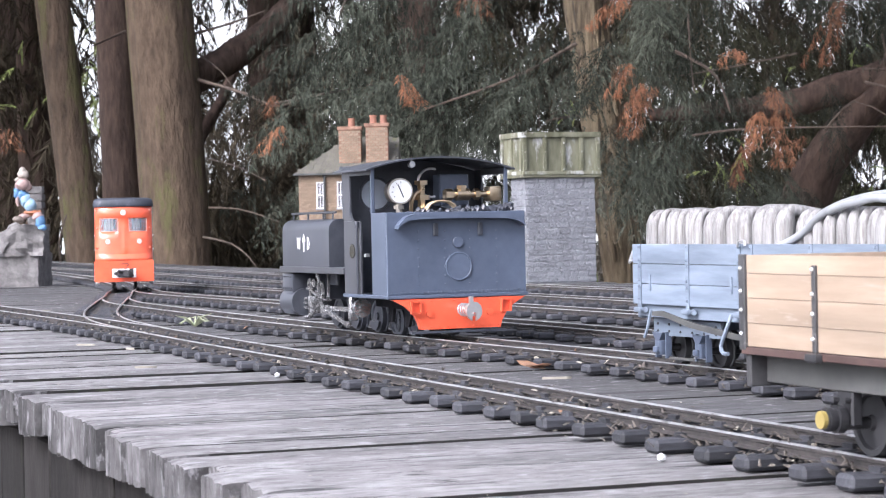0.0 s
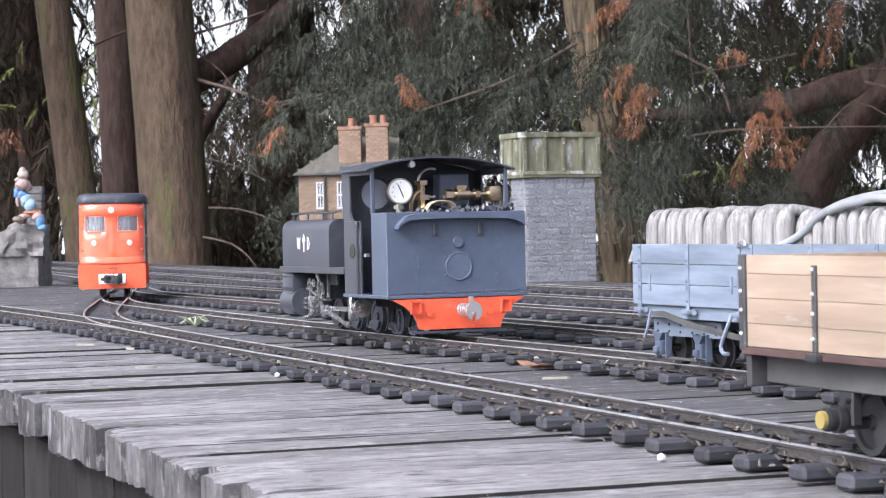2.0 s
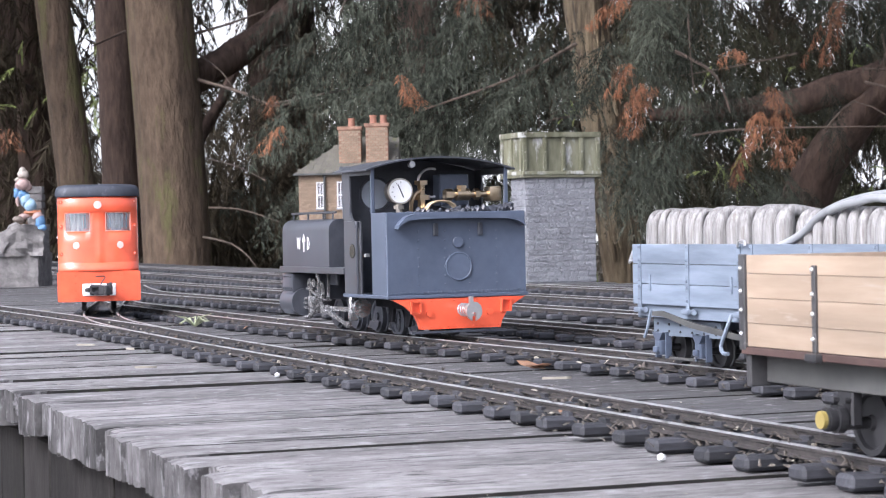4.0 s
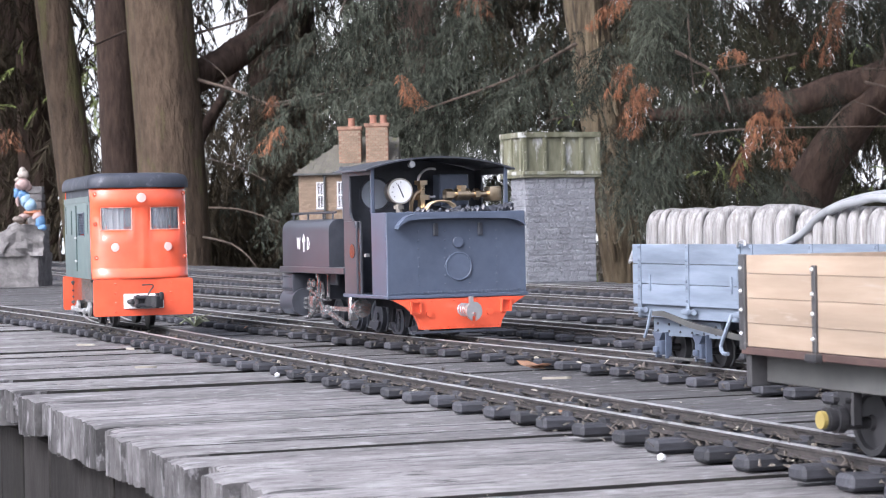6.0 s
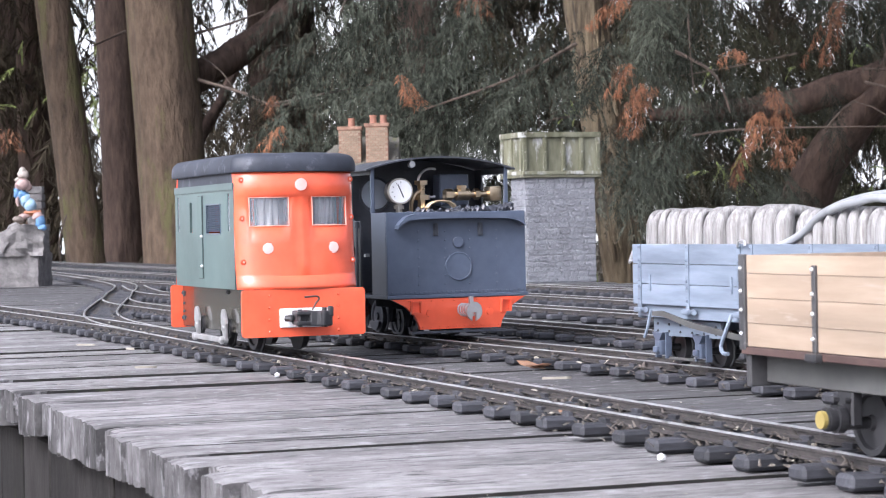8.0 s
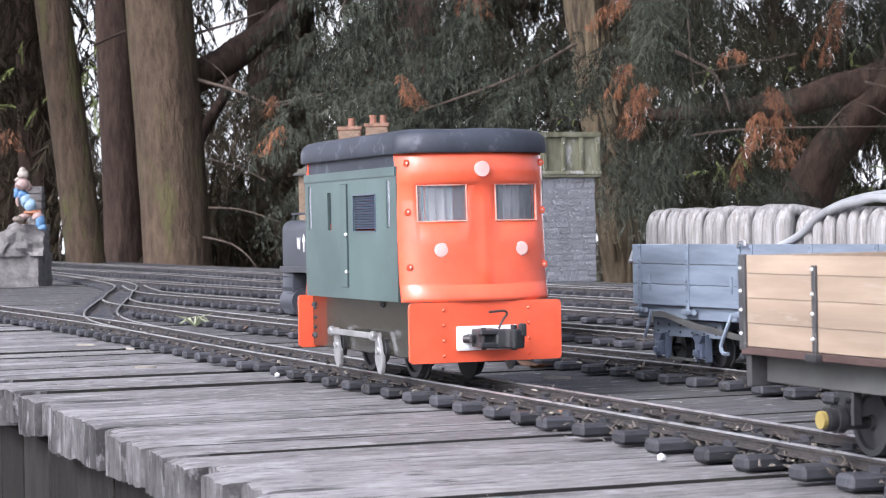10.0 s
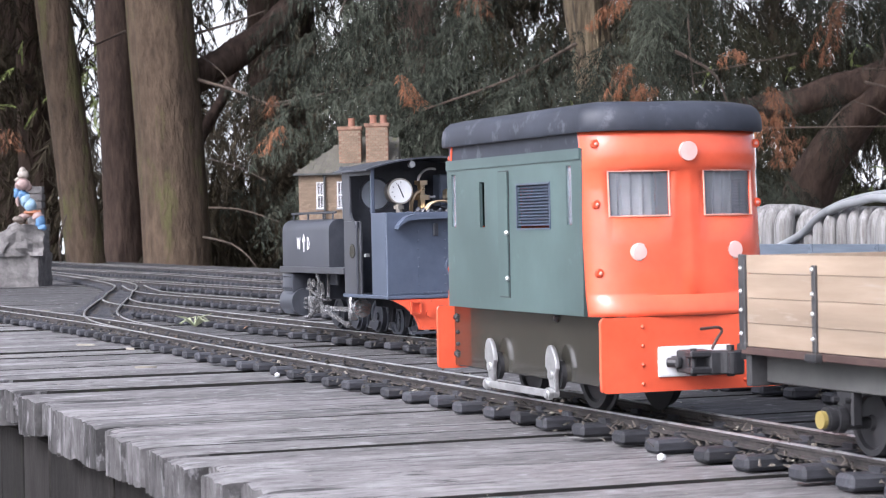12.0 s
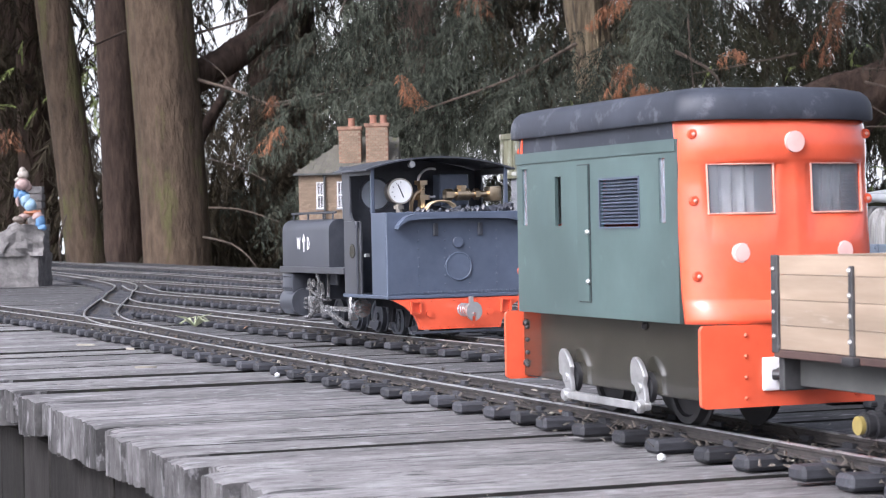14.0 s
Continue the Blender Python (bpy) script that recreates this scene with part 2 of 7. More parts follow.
LEAD = [(-6.2, 0.62), (-5.1, 0.56), (-4.3, 0.5), (-3.75, 0.44), (-3.373, 0.363), (-3.113, 0.298), (-2.866, 0.241), (-2.5, 0.15), (-2.1, 0.055), (-1.8, 0.006), (-1.5, -0.01)]
LINES = {
    "track_1": [(-4.2, -0.19), (-3.4, -0.11), (-2.4, -0.045), (-1.7, -0.014), (-1.1, -0.012), (-0.5, -0.003), (0.0, 0.0), (0.8, 0.0)],
    "track_2": [(-2.75, 0.212), (-2.5, 0.175), (-2.2, 0.17), (-1.6, 0.178), (-1.04, 0.207), (-0.7, 0.226), (0.0, 0.25), (0.5, 0.26)],
    "track_3": [(-3.6, 0.43), (-3.2, 0.365), (-2.9, 0.345), (-2.3, 0.375), (-1.1, 0.41), (0.0, 0.44), (0.4, 0.45)],
    "track_4": [(-4.9, 0.55), (-4.3, 0.52), (-3.7, 0.54), (-2.95, 0.572), (-1.7, 0.61), (-0.2, 0.65)],
    "track_5": [(-7.4, 0.74), (-6.2, 0.74), (-5.4, 0.76), (-4.7, 0.775), (-4.0, 0.757), (-3.5, 0.755), (-2.2, 0.8), (-0.5, 0.83)],
    "track_6": [(-9.5, 1.01), (-7.6, 1.02), (-5.7, 1.0), (-4.3, 0.985), (-2.6, 1.025), (-0.8, 1.05)],
    "lead_track": LEAD,
}
bm = box(bmesh.new(), -0.0078, 0.0078, -0.046, 0.046, 0.0, 0.0078, 0.0019)
SLEEPER = mesh_of("sleeper", bm, M_SLEEPER)
bm = bmesh.new()
for sy in (-1, 1):
    for q in (-1, 1):
        box(bm, -0.005, 0.005, sy * 0.0235 + q * 0.0035 - 0.0015, sy * 0.0235 + q * 0.0035 + 0.0015, 0.0078, 0.0105)
CHAIR = mesh_of("rail_chair", bm, M_SLEEPER)


def rail_strip(pts, off, prof):
    """A rail's section swept along the line, off metres to the side."""
    bm = bmesh.new()
    rings = []
    for i, p in enumerate(pts):
        d = (pts[min(i + 1, len(pts) - 1)] - pts[max(i - 1, 0)]).normalized()
        n = Vector((-d.y, d.x))
        c = p + n * off
        rings.append([bm.verts.new(plan(c.x + n.x * y, c.y + n.y * y, z)) for y, z in prof])
    k = len(prof)
    for a, b in zip(rings, rings[1:]):
        for j in range(k):
            bm.faces.new((a[j], a[(j + 1) % k], b[(j + 1) % k], b[j]))
    bm.faces.new(rings[0])
    bm.faces.new(rings[-1][::-1])
    return bm


FOOT = [(-0.0032, 0.0079), (0.0032, 0.0079), (0.0032, 0.0088), (0.0009, 0.0095), (0.0009, 0.0118), (0.0017, 0.0123), (0.0017, 0.0138), (-0.0017, 0.0138), (-0.0017, 0.0123), (-0.0009, 0.0118), (-0.0009, 0.0095), (-0.0032, 0.0088)]
HEAD = [(-0.00165, 0.0138), (0.00165, 0.0138), (0.0013, RAIL), (-0.0013, RAIL)]


def build_track(name, pts, lab):
    t = thing(name, pose(0, 0, 0), lab, "railway track", "tracks of the yard", "structure")
    line = smooth_line(pts)
    for off in (-0.0235, 0.0235):
        r = part("rail", rail_strip(line, off, FOOT), M_RAILWEB, t)
        part("railhead", rail_strip(line, off, HEAD), M_RAILTOP, r, "worn steel running surface")
    run, nxt = 0.0, 0.03
    for p, q in zip(line, line[1:]):
        seg = (q - p).length
        while nxt < run + seg:
            c = p + (q - p) * ((nxt - run) / seg)
            w = plan(c.x, c.y, 0)
            turn = math.degrees(math.atan2(q.y - p.y, q.x - p.x))
            m = pose(w.x, w.y, 0.0002, rng.uniform(-0.6, 0.6), 0, TURN + turn + rng.uniform(-1.6, 1.6)) @ Matrix.Translation((0, rng.uniform(-0.0015, 0.0015), 0))
            piece("sleeper", SLEEPER, t, m)
            piece("rail_chair", CHAIR, t, m)
            nxt += 0.05 + rng.uniform(-0.006, 0.006)
        run += seg
    return t

# ---- the deck ----
deck = thing("deck", pose(0, 0, 0), "raised deck of weathered grey timber boards", "deck", kind="structure")
BOARDS = []
for k in range(7):
    r = random.Random(40 + k)
    bm = bmesh.new()
    half, y0, y1, th = 0.0239, -0.285 + r.uniform(-0.006, 0.006), 1.42, 0.029 + r.uniform(-0.002, 0.003)
    nx, ny = 8, 34
    ys = [y0 + (y1 - y0) * (j / ny) ** 1.7 for j in range(ny + 1)]
    top, low = [], []
    for j, y in enumerate(ys):
        e = max(0.0, 1 - (y - y0) / 0.009)
        rt, rl = [], []
        for i in range(nx + 1):
            u = i / nx * 2 - 1
            z = -0.0012 * abs(u) ** 9 + 0.0011 * noise.noise(Vector((u * 4 + k * 9, y * 2.2, 0))) - e * e * (0.0012 + 0.002 * noise.noise(Vector((u * 5, k * 5.0, 1))))
            yy = y + (e ** 3) * 0.0022 * noise.noise(Vector((u * 5.5, k * 3.3, 7)))
            x = u * half * (1 - 0.09 * e * e) * (1 - 0.012 * noise.noise(Vector((y * 3, k * 2.0, i // 5))))
            rt.append(bm.verts.new((x, yy, z)))
            rl.append(bm.verts.new((x, yy + e ** 3 * 0.003 * noise.noise(Vector((u * 6, k, 2))), -th - e ** 3 * 0.003 * noise.noise(Vector((u * 2.5, k * 2.0, 4))))))
        top.append(rt)
        low.append(rl)
    for j in range(ny):
        for i in range(nx):
            bm.faces.new((top[j][i], top[j][i + 1], top[j + 1][i + 1], top[j + 1][i]))
            bm.faces.new((low[j][i], low[j + 1][i], low[j + 1][i + 1], low[j][i + 1]))
        # near-black side faces paint the shade of the gaps between boards
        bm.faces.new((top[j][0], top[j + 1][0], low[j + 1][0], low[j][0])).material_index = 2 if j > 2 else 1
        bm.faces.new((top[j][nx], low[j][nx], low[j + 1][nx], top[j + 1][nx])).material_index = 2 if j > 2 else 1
    for i in range(nx):
        bm.faces.new((top[0][i], low[0][i], low[0][i + 1], top[0][i + 1])).material_index = 1
        bm.faces.new((top[ny][i], top[ny][i + 1], low[ny][i + 1], low[ny][i]))
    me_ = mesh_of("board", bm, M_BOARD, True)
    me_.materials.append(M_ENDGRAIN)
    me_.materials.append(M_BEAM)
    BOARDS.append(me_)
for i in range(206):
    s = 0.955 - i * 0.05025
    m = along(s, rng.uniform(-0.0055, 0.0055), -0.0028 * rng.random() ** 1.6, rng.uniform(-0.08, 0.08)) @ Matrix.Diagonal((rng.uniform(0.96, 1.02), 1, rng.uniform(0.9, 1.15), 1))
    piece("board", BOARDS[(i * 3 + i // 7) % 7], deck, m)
# dark strips in the joints: dirt, and the gaps' shade put into colour
bm = bmesh.new()
r = random.Random(9)
for i in range(206):
    x = 0.955 - (i + 0.5) * 0.05025
    box(bm, x - 0.004, x + 0.004, -0.266, 1.4, -0.026, -0.004 - r.uniform(0, 0.003))
tagged(part("joint_dirt", bm, M_BEAM, deck, "dark strips standing for dirt and gap shade in the joints", m=along(0, 0)), kind="stuff")
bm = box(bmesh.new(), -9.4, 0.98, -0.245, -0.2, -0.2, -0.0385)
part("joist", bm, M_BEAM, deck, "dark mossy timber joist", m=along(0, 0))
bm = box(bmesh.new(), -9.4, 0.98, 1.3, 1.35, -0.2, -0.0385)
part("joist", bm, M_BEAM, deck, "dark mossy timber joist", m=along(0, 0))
for i in range(7):
    for l in (-0.222, 1.325):
        bm = box(bmesh.new(), -0.045, 0.045, -0.02, 0.02, GROUND - 0.08, -0.2)
        part("post", bm, M_BEAM, deck, m=along(0.7 - i * 1.45, l))
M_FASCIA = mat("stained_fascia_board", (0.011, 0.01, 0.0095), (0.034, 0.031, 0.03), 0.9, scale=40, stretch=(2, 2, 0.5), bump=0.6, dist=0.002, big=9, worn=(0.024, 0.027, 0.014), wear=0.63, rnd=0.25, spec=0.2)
PLANKS = []
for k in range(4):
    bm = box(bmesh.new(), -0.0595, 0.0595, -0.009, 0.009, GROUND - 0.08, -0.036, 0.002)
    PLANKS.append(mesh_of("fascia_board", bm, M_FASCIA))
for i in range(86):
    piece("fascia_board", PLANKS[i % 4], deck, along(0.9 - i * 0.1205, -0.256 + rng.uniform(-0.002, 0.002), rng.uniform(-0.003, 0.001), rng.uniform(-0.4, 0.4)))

for name, pts in LINES.items():
    build_track(name, pts, "model railway track with steel rails on dark sleepers")

# ---- trees ----


def at_bearing(u, v, depth):
    """A place from a bearing: u and v in thousandths of the focal length right of and over the view line."""
    return Vector((u * depth / 1000, depth, EYE[2] + v * depth / 1000))


def trunk_mesh(path, radii, seg=28, ridge=0.07):
    bm = bmesh.new()
    P = smooth_line(path, 0.06)
    n = len(P)
    R = [radii[0] + (radii[1] - radii[0]) * (i / (n - 1)) ** 0.8 for i in range(n)]
    rings = []
    for i, p in enumerate(P):
        ring = []
        for k in range(seg):
            t = 2 * math.pi * k / seg
            q = Vector((math.cos(t), math.sin(t), 0))
            f = 1 + ridge * noise.noise(Vector((q.x * 2.6, q.y * 2.6, p.z * 0.7))) + 0.05 * noise.noise(Vector((q.x * 7, q.y * 7, p.z * 2.5)))
            f += 0.25 * max(0, 1 - (p.z - GROUND) / 0.35) ** 2
            ring.append(bm.verts.new(p + q * R[i] * f))
        rings.append(ring)
    for a, b in zip(rings, rings[1:]):
        for k in range(seg):
            bm.faces.new((a[k], a[(k + 1) % seg], b[(k + 1) % seg], b[k]))
    bm.faces.new(rings[-1])
    return bm


class Spray:
    """Gathers hanging conifer sprays into one mesh."""

    def __init__(self, seed, gaps=()):
        self.v, self.f, self.r, self.gaps = [], [], random.Random(seed), gaps

    def leaf(self, a, d, w, l):
        i = len(self.v)
        self.v += [a - w * 0.5, a + w * 0.5, a + d * l]
        self.f.append((i, i + 1, i + 2))

    def spray(self, p, d, size, fine=1.0):
        """A drooping axis set with thin leaflets that point outwards and down."""
        r = self.r
        for gx, gy, rx, ry in self.gaps:
            gp = A(gx, gy, p.y)
            if ((p.x - gp.x) / (rx * p.y / 3792)) ** 2 + ((p.z - 0.35 * size - gp.z) / (ry * p.y / 3792)) ** 2 < 1 and r.random() < 0.93:
                return
        side = d.cross(Vector((r.uniform(-0.6, 0.6), r.uniform(-0.6, 0.6), 1))).normalized()
        n = 9
        q, step = p.copy(), size / n
        for k in range(n):
            t = k / n
            d = (d + Vector((r.uniform(-0.1, 0.1), r.uniform(-0.1, 0.1), -0.09))).normalized()
            q = q + d * step
            self.leaf(q - d * step * 1.2, d, side * size * 0.02 * fine, step * 2.2)
            for sg in (-1, 1):
                dd = (d * 0.8 + side * sg * (0.7 - 0.35 * t) + Vector((r.uniform(-0.3, 0.3), r.uniform(-0.3, 0.3), -0.25 + r.uniform(-0.25, 0.15)))).normalized()
                ln = size * (0.36 - 0.2 * t) * r.uniform(0.6, 1.3)
                w = (side * sg * 0.3 + Vector((r.uniform(-1, 1), r.uniform(-1, 1), r.uniform(-1, 1)))).normalized() * size * 0.05 * fine
                self.leaf(q, dd, w, ln)
                if k % 2 == 0:
                    self.leaf(q + dd * ln * 0.35, (dd + d * 0.8).normalized(), w * 0.8, ln * 0.7)

    def bough(self, a, b, n, size, droop=0.18, spread=0.1, down=1.0):
        """Sprays that hang as a curtain along a sagging branch."""
        r = self.r
        a, b = Vector(a), Vector(b)
        d = b - a
        h = d.normalized()
        for _ in range(n):
            t = r.random() ** 0.8
            p = a + d * t + Vector((r.gauss(0, spread), r.gauss(0, spread), -droop * t * t - abs(r.gauss(0, spread * 1.2))))
            dr = (h * 0.55 + Vector((r.uniform(-0.9, 0.9), r.uniform(-0.7, 0.4), down * r.uniform(-0.9, 0.15)))).normalized()
            self.spray(p, dr, size * r.uniform(0.6, 1.35))

    def frond(self, pts, width, step=0.026, leaf=0.034, hang=0.55, keep=0.93):
        """A feathery bough: branchlets on both sides of a sagging axis, each set with fine leaflets that hang."""
        r = self.r
        P = smooth_line(pts, step)
        n = len(P)
        up = Vector((0, 0, 1))
        for i, p in enumerate(P):
            d = (P[min(i + 1, n - 1)] - P[max(i - 1, 0)]).normalized()
            side = d.cross(up)
            side = side.normalized() if side.length > 0.05 else Vector((r.uniform(-1, 1), r.uniform(-1, 1), 0)).normalized()
            t = i / max(1, n - 1)
            for sg in (-1, 1):
                if r.random() < 0.12:
                    continue
                ln = width * (0.35 + 1.1 * math.sin(math.pi * min(1.0, 0.22 + 0.78 * t))) * r.uniform(0.45, 1.25)
                b = (d * r.uniform(0.35, 0.8) + side * sg * r.uniform(0.25, 0.8) - up * hang * r.uniform(0.2, 1.3)).normalized()
                q, m = p.copy(), max(3, int(ln / (leaf * 0.36)))
                st = ln / m
                for k in range(m):
                    b = (b + Vector((r.uniform(-0.12, 0.12), r.uniform(-0.12, 0.12), -0.1 * hang + r.uniform(-0.1, 0.08)))).normalized()
                    q = q + b * st
                    skip = False
                    for gx, gy, rx, ry in self.gaps:
                        gp = A(gx, gy, q.y)
                        if abs(q.x - gp.x) < rx * q.y / 3792 and ((q.x - gp.x) / (rx * q.y / 3792)) ** 2 + ((q.z - gp.z) / (ry * q.y / 3792)) ** 2 < 1 and r.random() < keep:
                            skip = True
                            break
                    if skip:
                        continue
                    f = 1 - 0.55 * k / m
                    o = b.cross(Vector((r.uniform(-1, 1), r.uniform(-1, 1), r.uniform(-0.4, 1)))).normalized()
                    for s2 in (-1, 1):
                        dd = (b * r.uniform(0.75, 1.25) + o * s2 * r.uniform(0.3, 0.75) - up * 0.2).normalized()
                        self.leaf(q, dd, (o * 0.4 + d * 0.6) * leaf * 0.17, leaf * f * r.uniform(0.7, 1.3))

    def done(self, name, material, parent, label=""):
        ob = raw(name, self.v, self.f, material, parent, label)
        tagged(ob, kind="stuff")
        return ob


def tree(label, path, radii, material, limbs=(), boughs=(), leaf=None, seed=1, size=0.2, ridge=0.07, twigs=(), gaps=()):
    t = thing("tree", pose(0, 0, 0), label, "tree", "trees behind the deck")
    part("trunk", trunk_mesh(path, radii, ridge=ridge), material, t, smooth=True)
    for a, b, r, *thin in limbs:
        a, b, thin = Vector(a), Vector(b), thin[0] if thin else 0.45
        mid = (a + b) / 2 + Vector((0, 0, -0.05 * (b - a).length))
        P = smooth_line([a, mid, b], 0.06)
        part("limb", tube(bmesh.new(), P, [r * (1 - thin * i / len(P)) for i in range(len(P))], 14, 0.3), M_BARK2, t, smooth=True)
    for pts, r in twigs:
        r *= 0.6
        P = smooth_line([Vector(p) for p in pts], 0.05)
        part("twig", tube(bmesh.new(), P, [r * (1 - 0.6 * i / len(P)) for i in range(len(P))], 6, 0.2), M_TWIG, t, smooth=True)
    if boughs:
        sp = Spray(seed, gaps)
        for a, b, n in boughs:
            sp.bough(a, b, n, size)
        sp.done("crown", leaf, t)
    return t


def A(x, y, depth):
    """A place on a bearing across and down the view, at a depth."""
    u, v = (x - 784) / 3.792, (441 - y) / 3.792
    c, s = math.cos(radians(-1.108)), math.sin(radians(-1.108))
    u, v = c * u - s * v, s * u + c * v
    return at_bearing(u, v - 10.2, depth)


def column(xa, ya, xb, yb, depth):
    """A trunk's axis through two bearings, carried down to the ground and up out of view."""
    a, b = A(xa, ya, depth), A(xb, yb, depth)
    d = (b - a) / (b.z - a.z)
    lo, hi = a + d * (GROUND - 0.1 - a.z), a + d * (4.2 - a.z)
    return [lo, a, b, hi]


GAPS = [(395, 60, 34, 28), (455, 125, 24, 18), (525, 205, 16, 24), (590, 50, 14, 14), (545, 40, 16, 18), (930, 50, 18, 28), (985, 85, 10, 14), (1412, 32, 16, 10), (1540, 300, 36, 36), (1025, 216, 16, 8),
        (30, 65, 26, 45), (158, 130, 11, 75), (1242, 152, 18, 9), (652, 122, 10, 10), (836, 95, 9, 12), (490, 10, 24, 12), (440, 330, 12, 16), (1290, 270, 22, 18), (425, 440, 25, 30), (1085, 470, 20, 30), (535, 265, 12, 18), (700, 30, 9, 9), (1180, 60, 8, 10)]
tree("leaning pale brown conifer trunk", column(149, 440, 93, 0, 9.4), (0.098, 0.053), M_BARK,
     twigs=[([A(110, 480, 9.0), A(105, 430, 8.9), A(118, 380, 9.0)], 0.008)])
tree("dark reddish conifer trunk standing behind others", column(225, 440, 206, 0, 10.2), (0.12, 0.079), M_BARK2,
     twigs=[([A(222, 56, 10.0), A(192, 70, 9.9), A(165, 82, 9.8)], 0.012)])
tree("dim conifer trunk deep in the wood", column(70, 440, 60, 0, 12.2), (0.12, 0.09), M_BARK2,
     twigs=[([A(70, 165, 12.0), A(35, 150, 11.8), A(-10, 158, 11.7)], 0.03)])
tree("thick mossy conifer trunk with rough bark", column(313, 440, 282, 0, 9.2), (0.155, 0.13), M_BARK,
     limbs=[(A(330, 150, 9.3), A(570, -40, 9.8), 0.075), (A(350, 250, 9.5), A(430, 90, 9.9), 0.03)],
     twigs=[([A(345, 140, 9.2), A(430, 165, 9.0), A(485, 188, 8.9), A(530, 178, 8.8)], 0.014), ([A(360, 420, 9.0), A(410, 432, 8.8), A(440, 455, 8.7), A(458, 480, 8.7)], 0.009),
            ([A(370, 368, 9.1), A(430, 372, 8.9), A(500, 395, 8.8)], 0.008), ([A(345, 60, 9.3), A(400, 45, 9.3), A(470, 20, 9.3)], 0.012), ([A(350, 95, 9.3), A(395, 130, 9.2), A(420, 170, 9.2)], 0.008),
            ([A(360, 280, 9.3), A(420, 295, 9.1), A(470, 320, 9.0)], 0.006), ([A(440, 100, 9.6), A(500, 80, 9.6), A(560, 95, 9.5)], 0.008)])
tree("old conifer trunk with flaking bark and moss", column(1098, 440, 1035, 0, 8.4), (0.088, 0.066), M_BARKP, ridge=0.25)

old = bpy.data.objects["tree.004"]
r = random.Random(17)
for k in range(16):
    y = r.uniform(-10, 400)
    x = 1035 + 63 * y / 440 + r.uniform(-24, 26)
    ln, w = r.uniform(40, 120), r.uniform(5, 11)
    dp = 8.4 - 0.09 + 0.0006 * (x - 1035 - 63 * y / 440) ** 2 * 0.1
    P = smooth_line([A(x, y, dp), A(x + 4, y + ln * 0.5, dp - 0.01), A(x + r.uniform(2, 16), y + ln, dp - r.uniform(0.01, 0.04))], 0.03)
    part("bark_strip", tube(bmesh.new(), P, [0.0011 * w * math.sin(math.pi * (0.12 + 0.8 * i / len(P))) for i in range(len(P))], 6, 0.4), M_BARKP, old)


def feathery_tree(label, path, radii, material, clumps, leaf, seed, limbs=(), twigs=(), width=0.13):
    """A conifer whose boughs are parts of their own; a clump is x, y, half widths, count, run of the axis across and down, nearest and farthest depth."""
    t = tree(label, path, radii, material, limbs=limbs, twigs=twigs)
    r = random.Random(seed)
    for x, y, hx, hy, count, run, fall, near, deep in clumps:
        for k in range(count):
            dp = r.uniform(near, deep)
            px, py = x + r.uniform(-hx, hx), y + r.uniform(-hy, hy)
            g = r.uniform(0.6, 1.3)
            sag = fall * g * r.uniform(0.6, 1.3)
            end = px + run * g + r.uniform(-35, 35)
            sp = Spray(r.randrange(10 ** 6), GAPS)
            sp.frond([A(px, py, dp), A(px + (end - px) * 0.5, py + sag * 0.3, dp - 0.15), A(end, py + sag, dp - 0.25)], width * r.uniform(0.75, 1.25))
            if sp.v:
                sp.done("bough", leaf, t)
    return t


feathery_tree("tall conifer with drooping blue-green boughs", column(760, 440, 740, 0, 10.4), (0.12, 0.09), M_BARK2,
              [(720, 20, 190, 90, 34, -130, 90, 7.8, 9.6), (690, 150, 150, 70, 22, -110, 90, 7.8, 9.4), (870, 170, 130, 70, 26, -150, 80, 7.5, 9.0), (760, 270, 220, 60, 26, -80, 90, 7.6, 9.4),
               (1000, 90, 30, 40, 5, -170, 80, 7.4, 7.8), (1010, 260, 40, 70, 8, -60, 110, 7.5, 8.2), (850, 20, 60, 50, 8, -60, 110, 8.0, 9.4), (560, 330, 90, 70, 12, -60, 80, 8.6, 9.6), (1075, 95, 35, 40, 6, -40, 90, 7.5, 8.0), (1040, 150, 40, 20, 4, -60, 60, 7.5, 8.0)],
              M_LEAF2, 3, twigs=[([A(1020, 78, 7.6), A(930, 128, 7.5), A(850, 160, 7.5), A(740, 198, 7.5)], 0.011), ([A(480, 185, 8.4), A(580, 165, 8.3), A(660, 150, 8.3)], 0.009), ([A(616, -10, 8.4), A(601, 30, 8.4), A(604, 45, 8.4)], 0.008),
                                 ([A(955, 175, 7.7), A(953, 210, 7.7), A(958, 232, 7.7)], 0.005), ([A(965, 215, 7.7), A(1000, 208, 7.7), A(1030, 205, 7.7)], 0.009)])
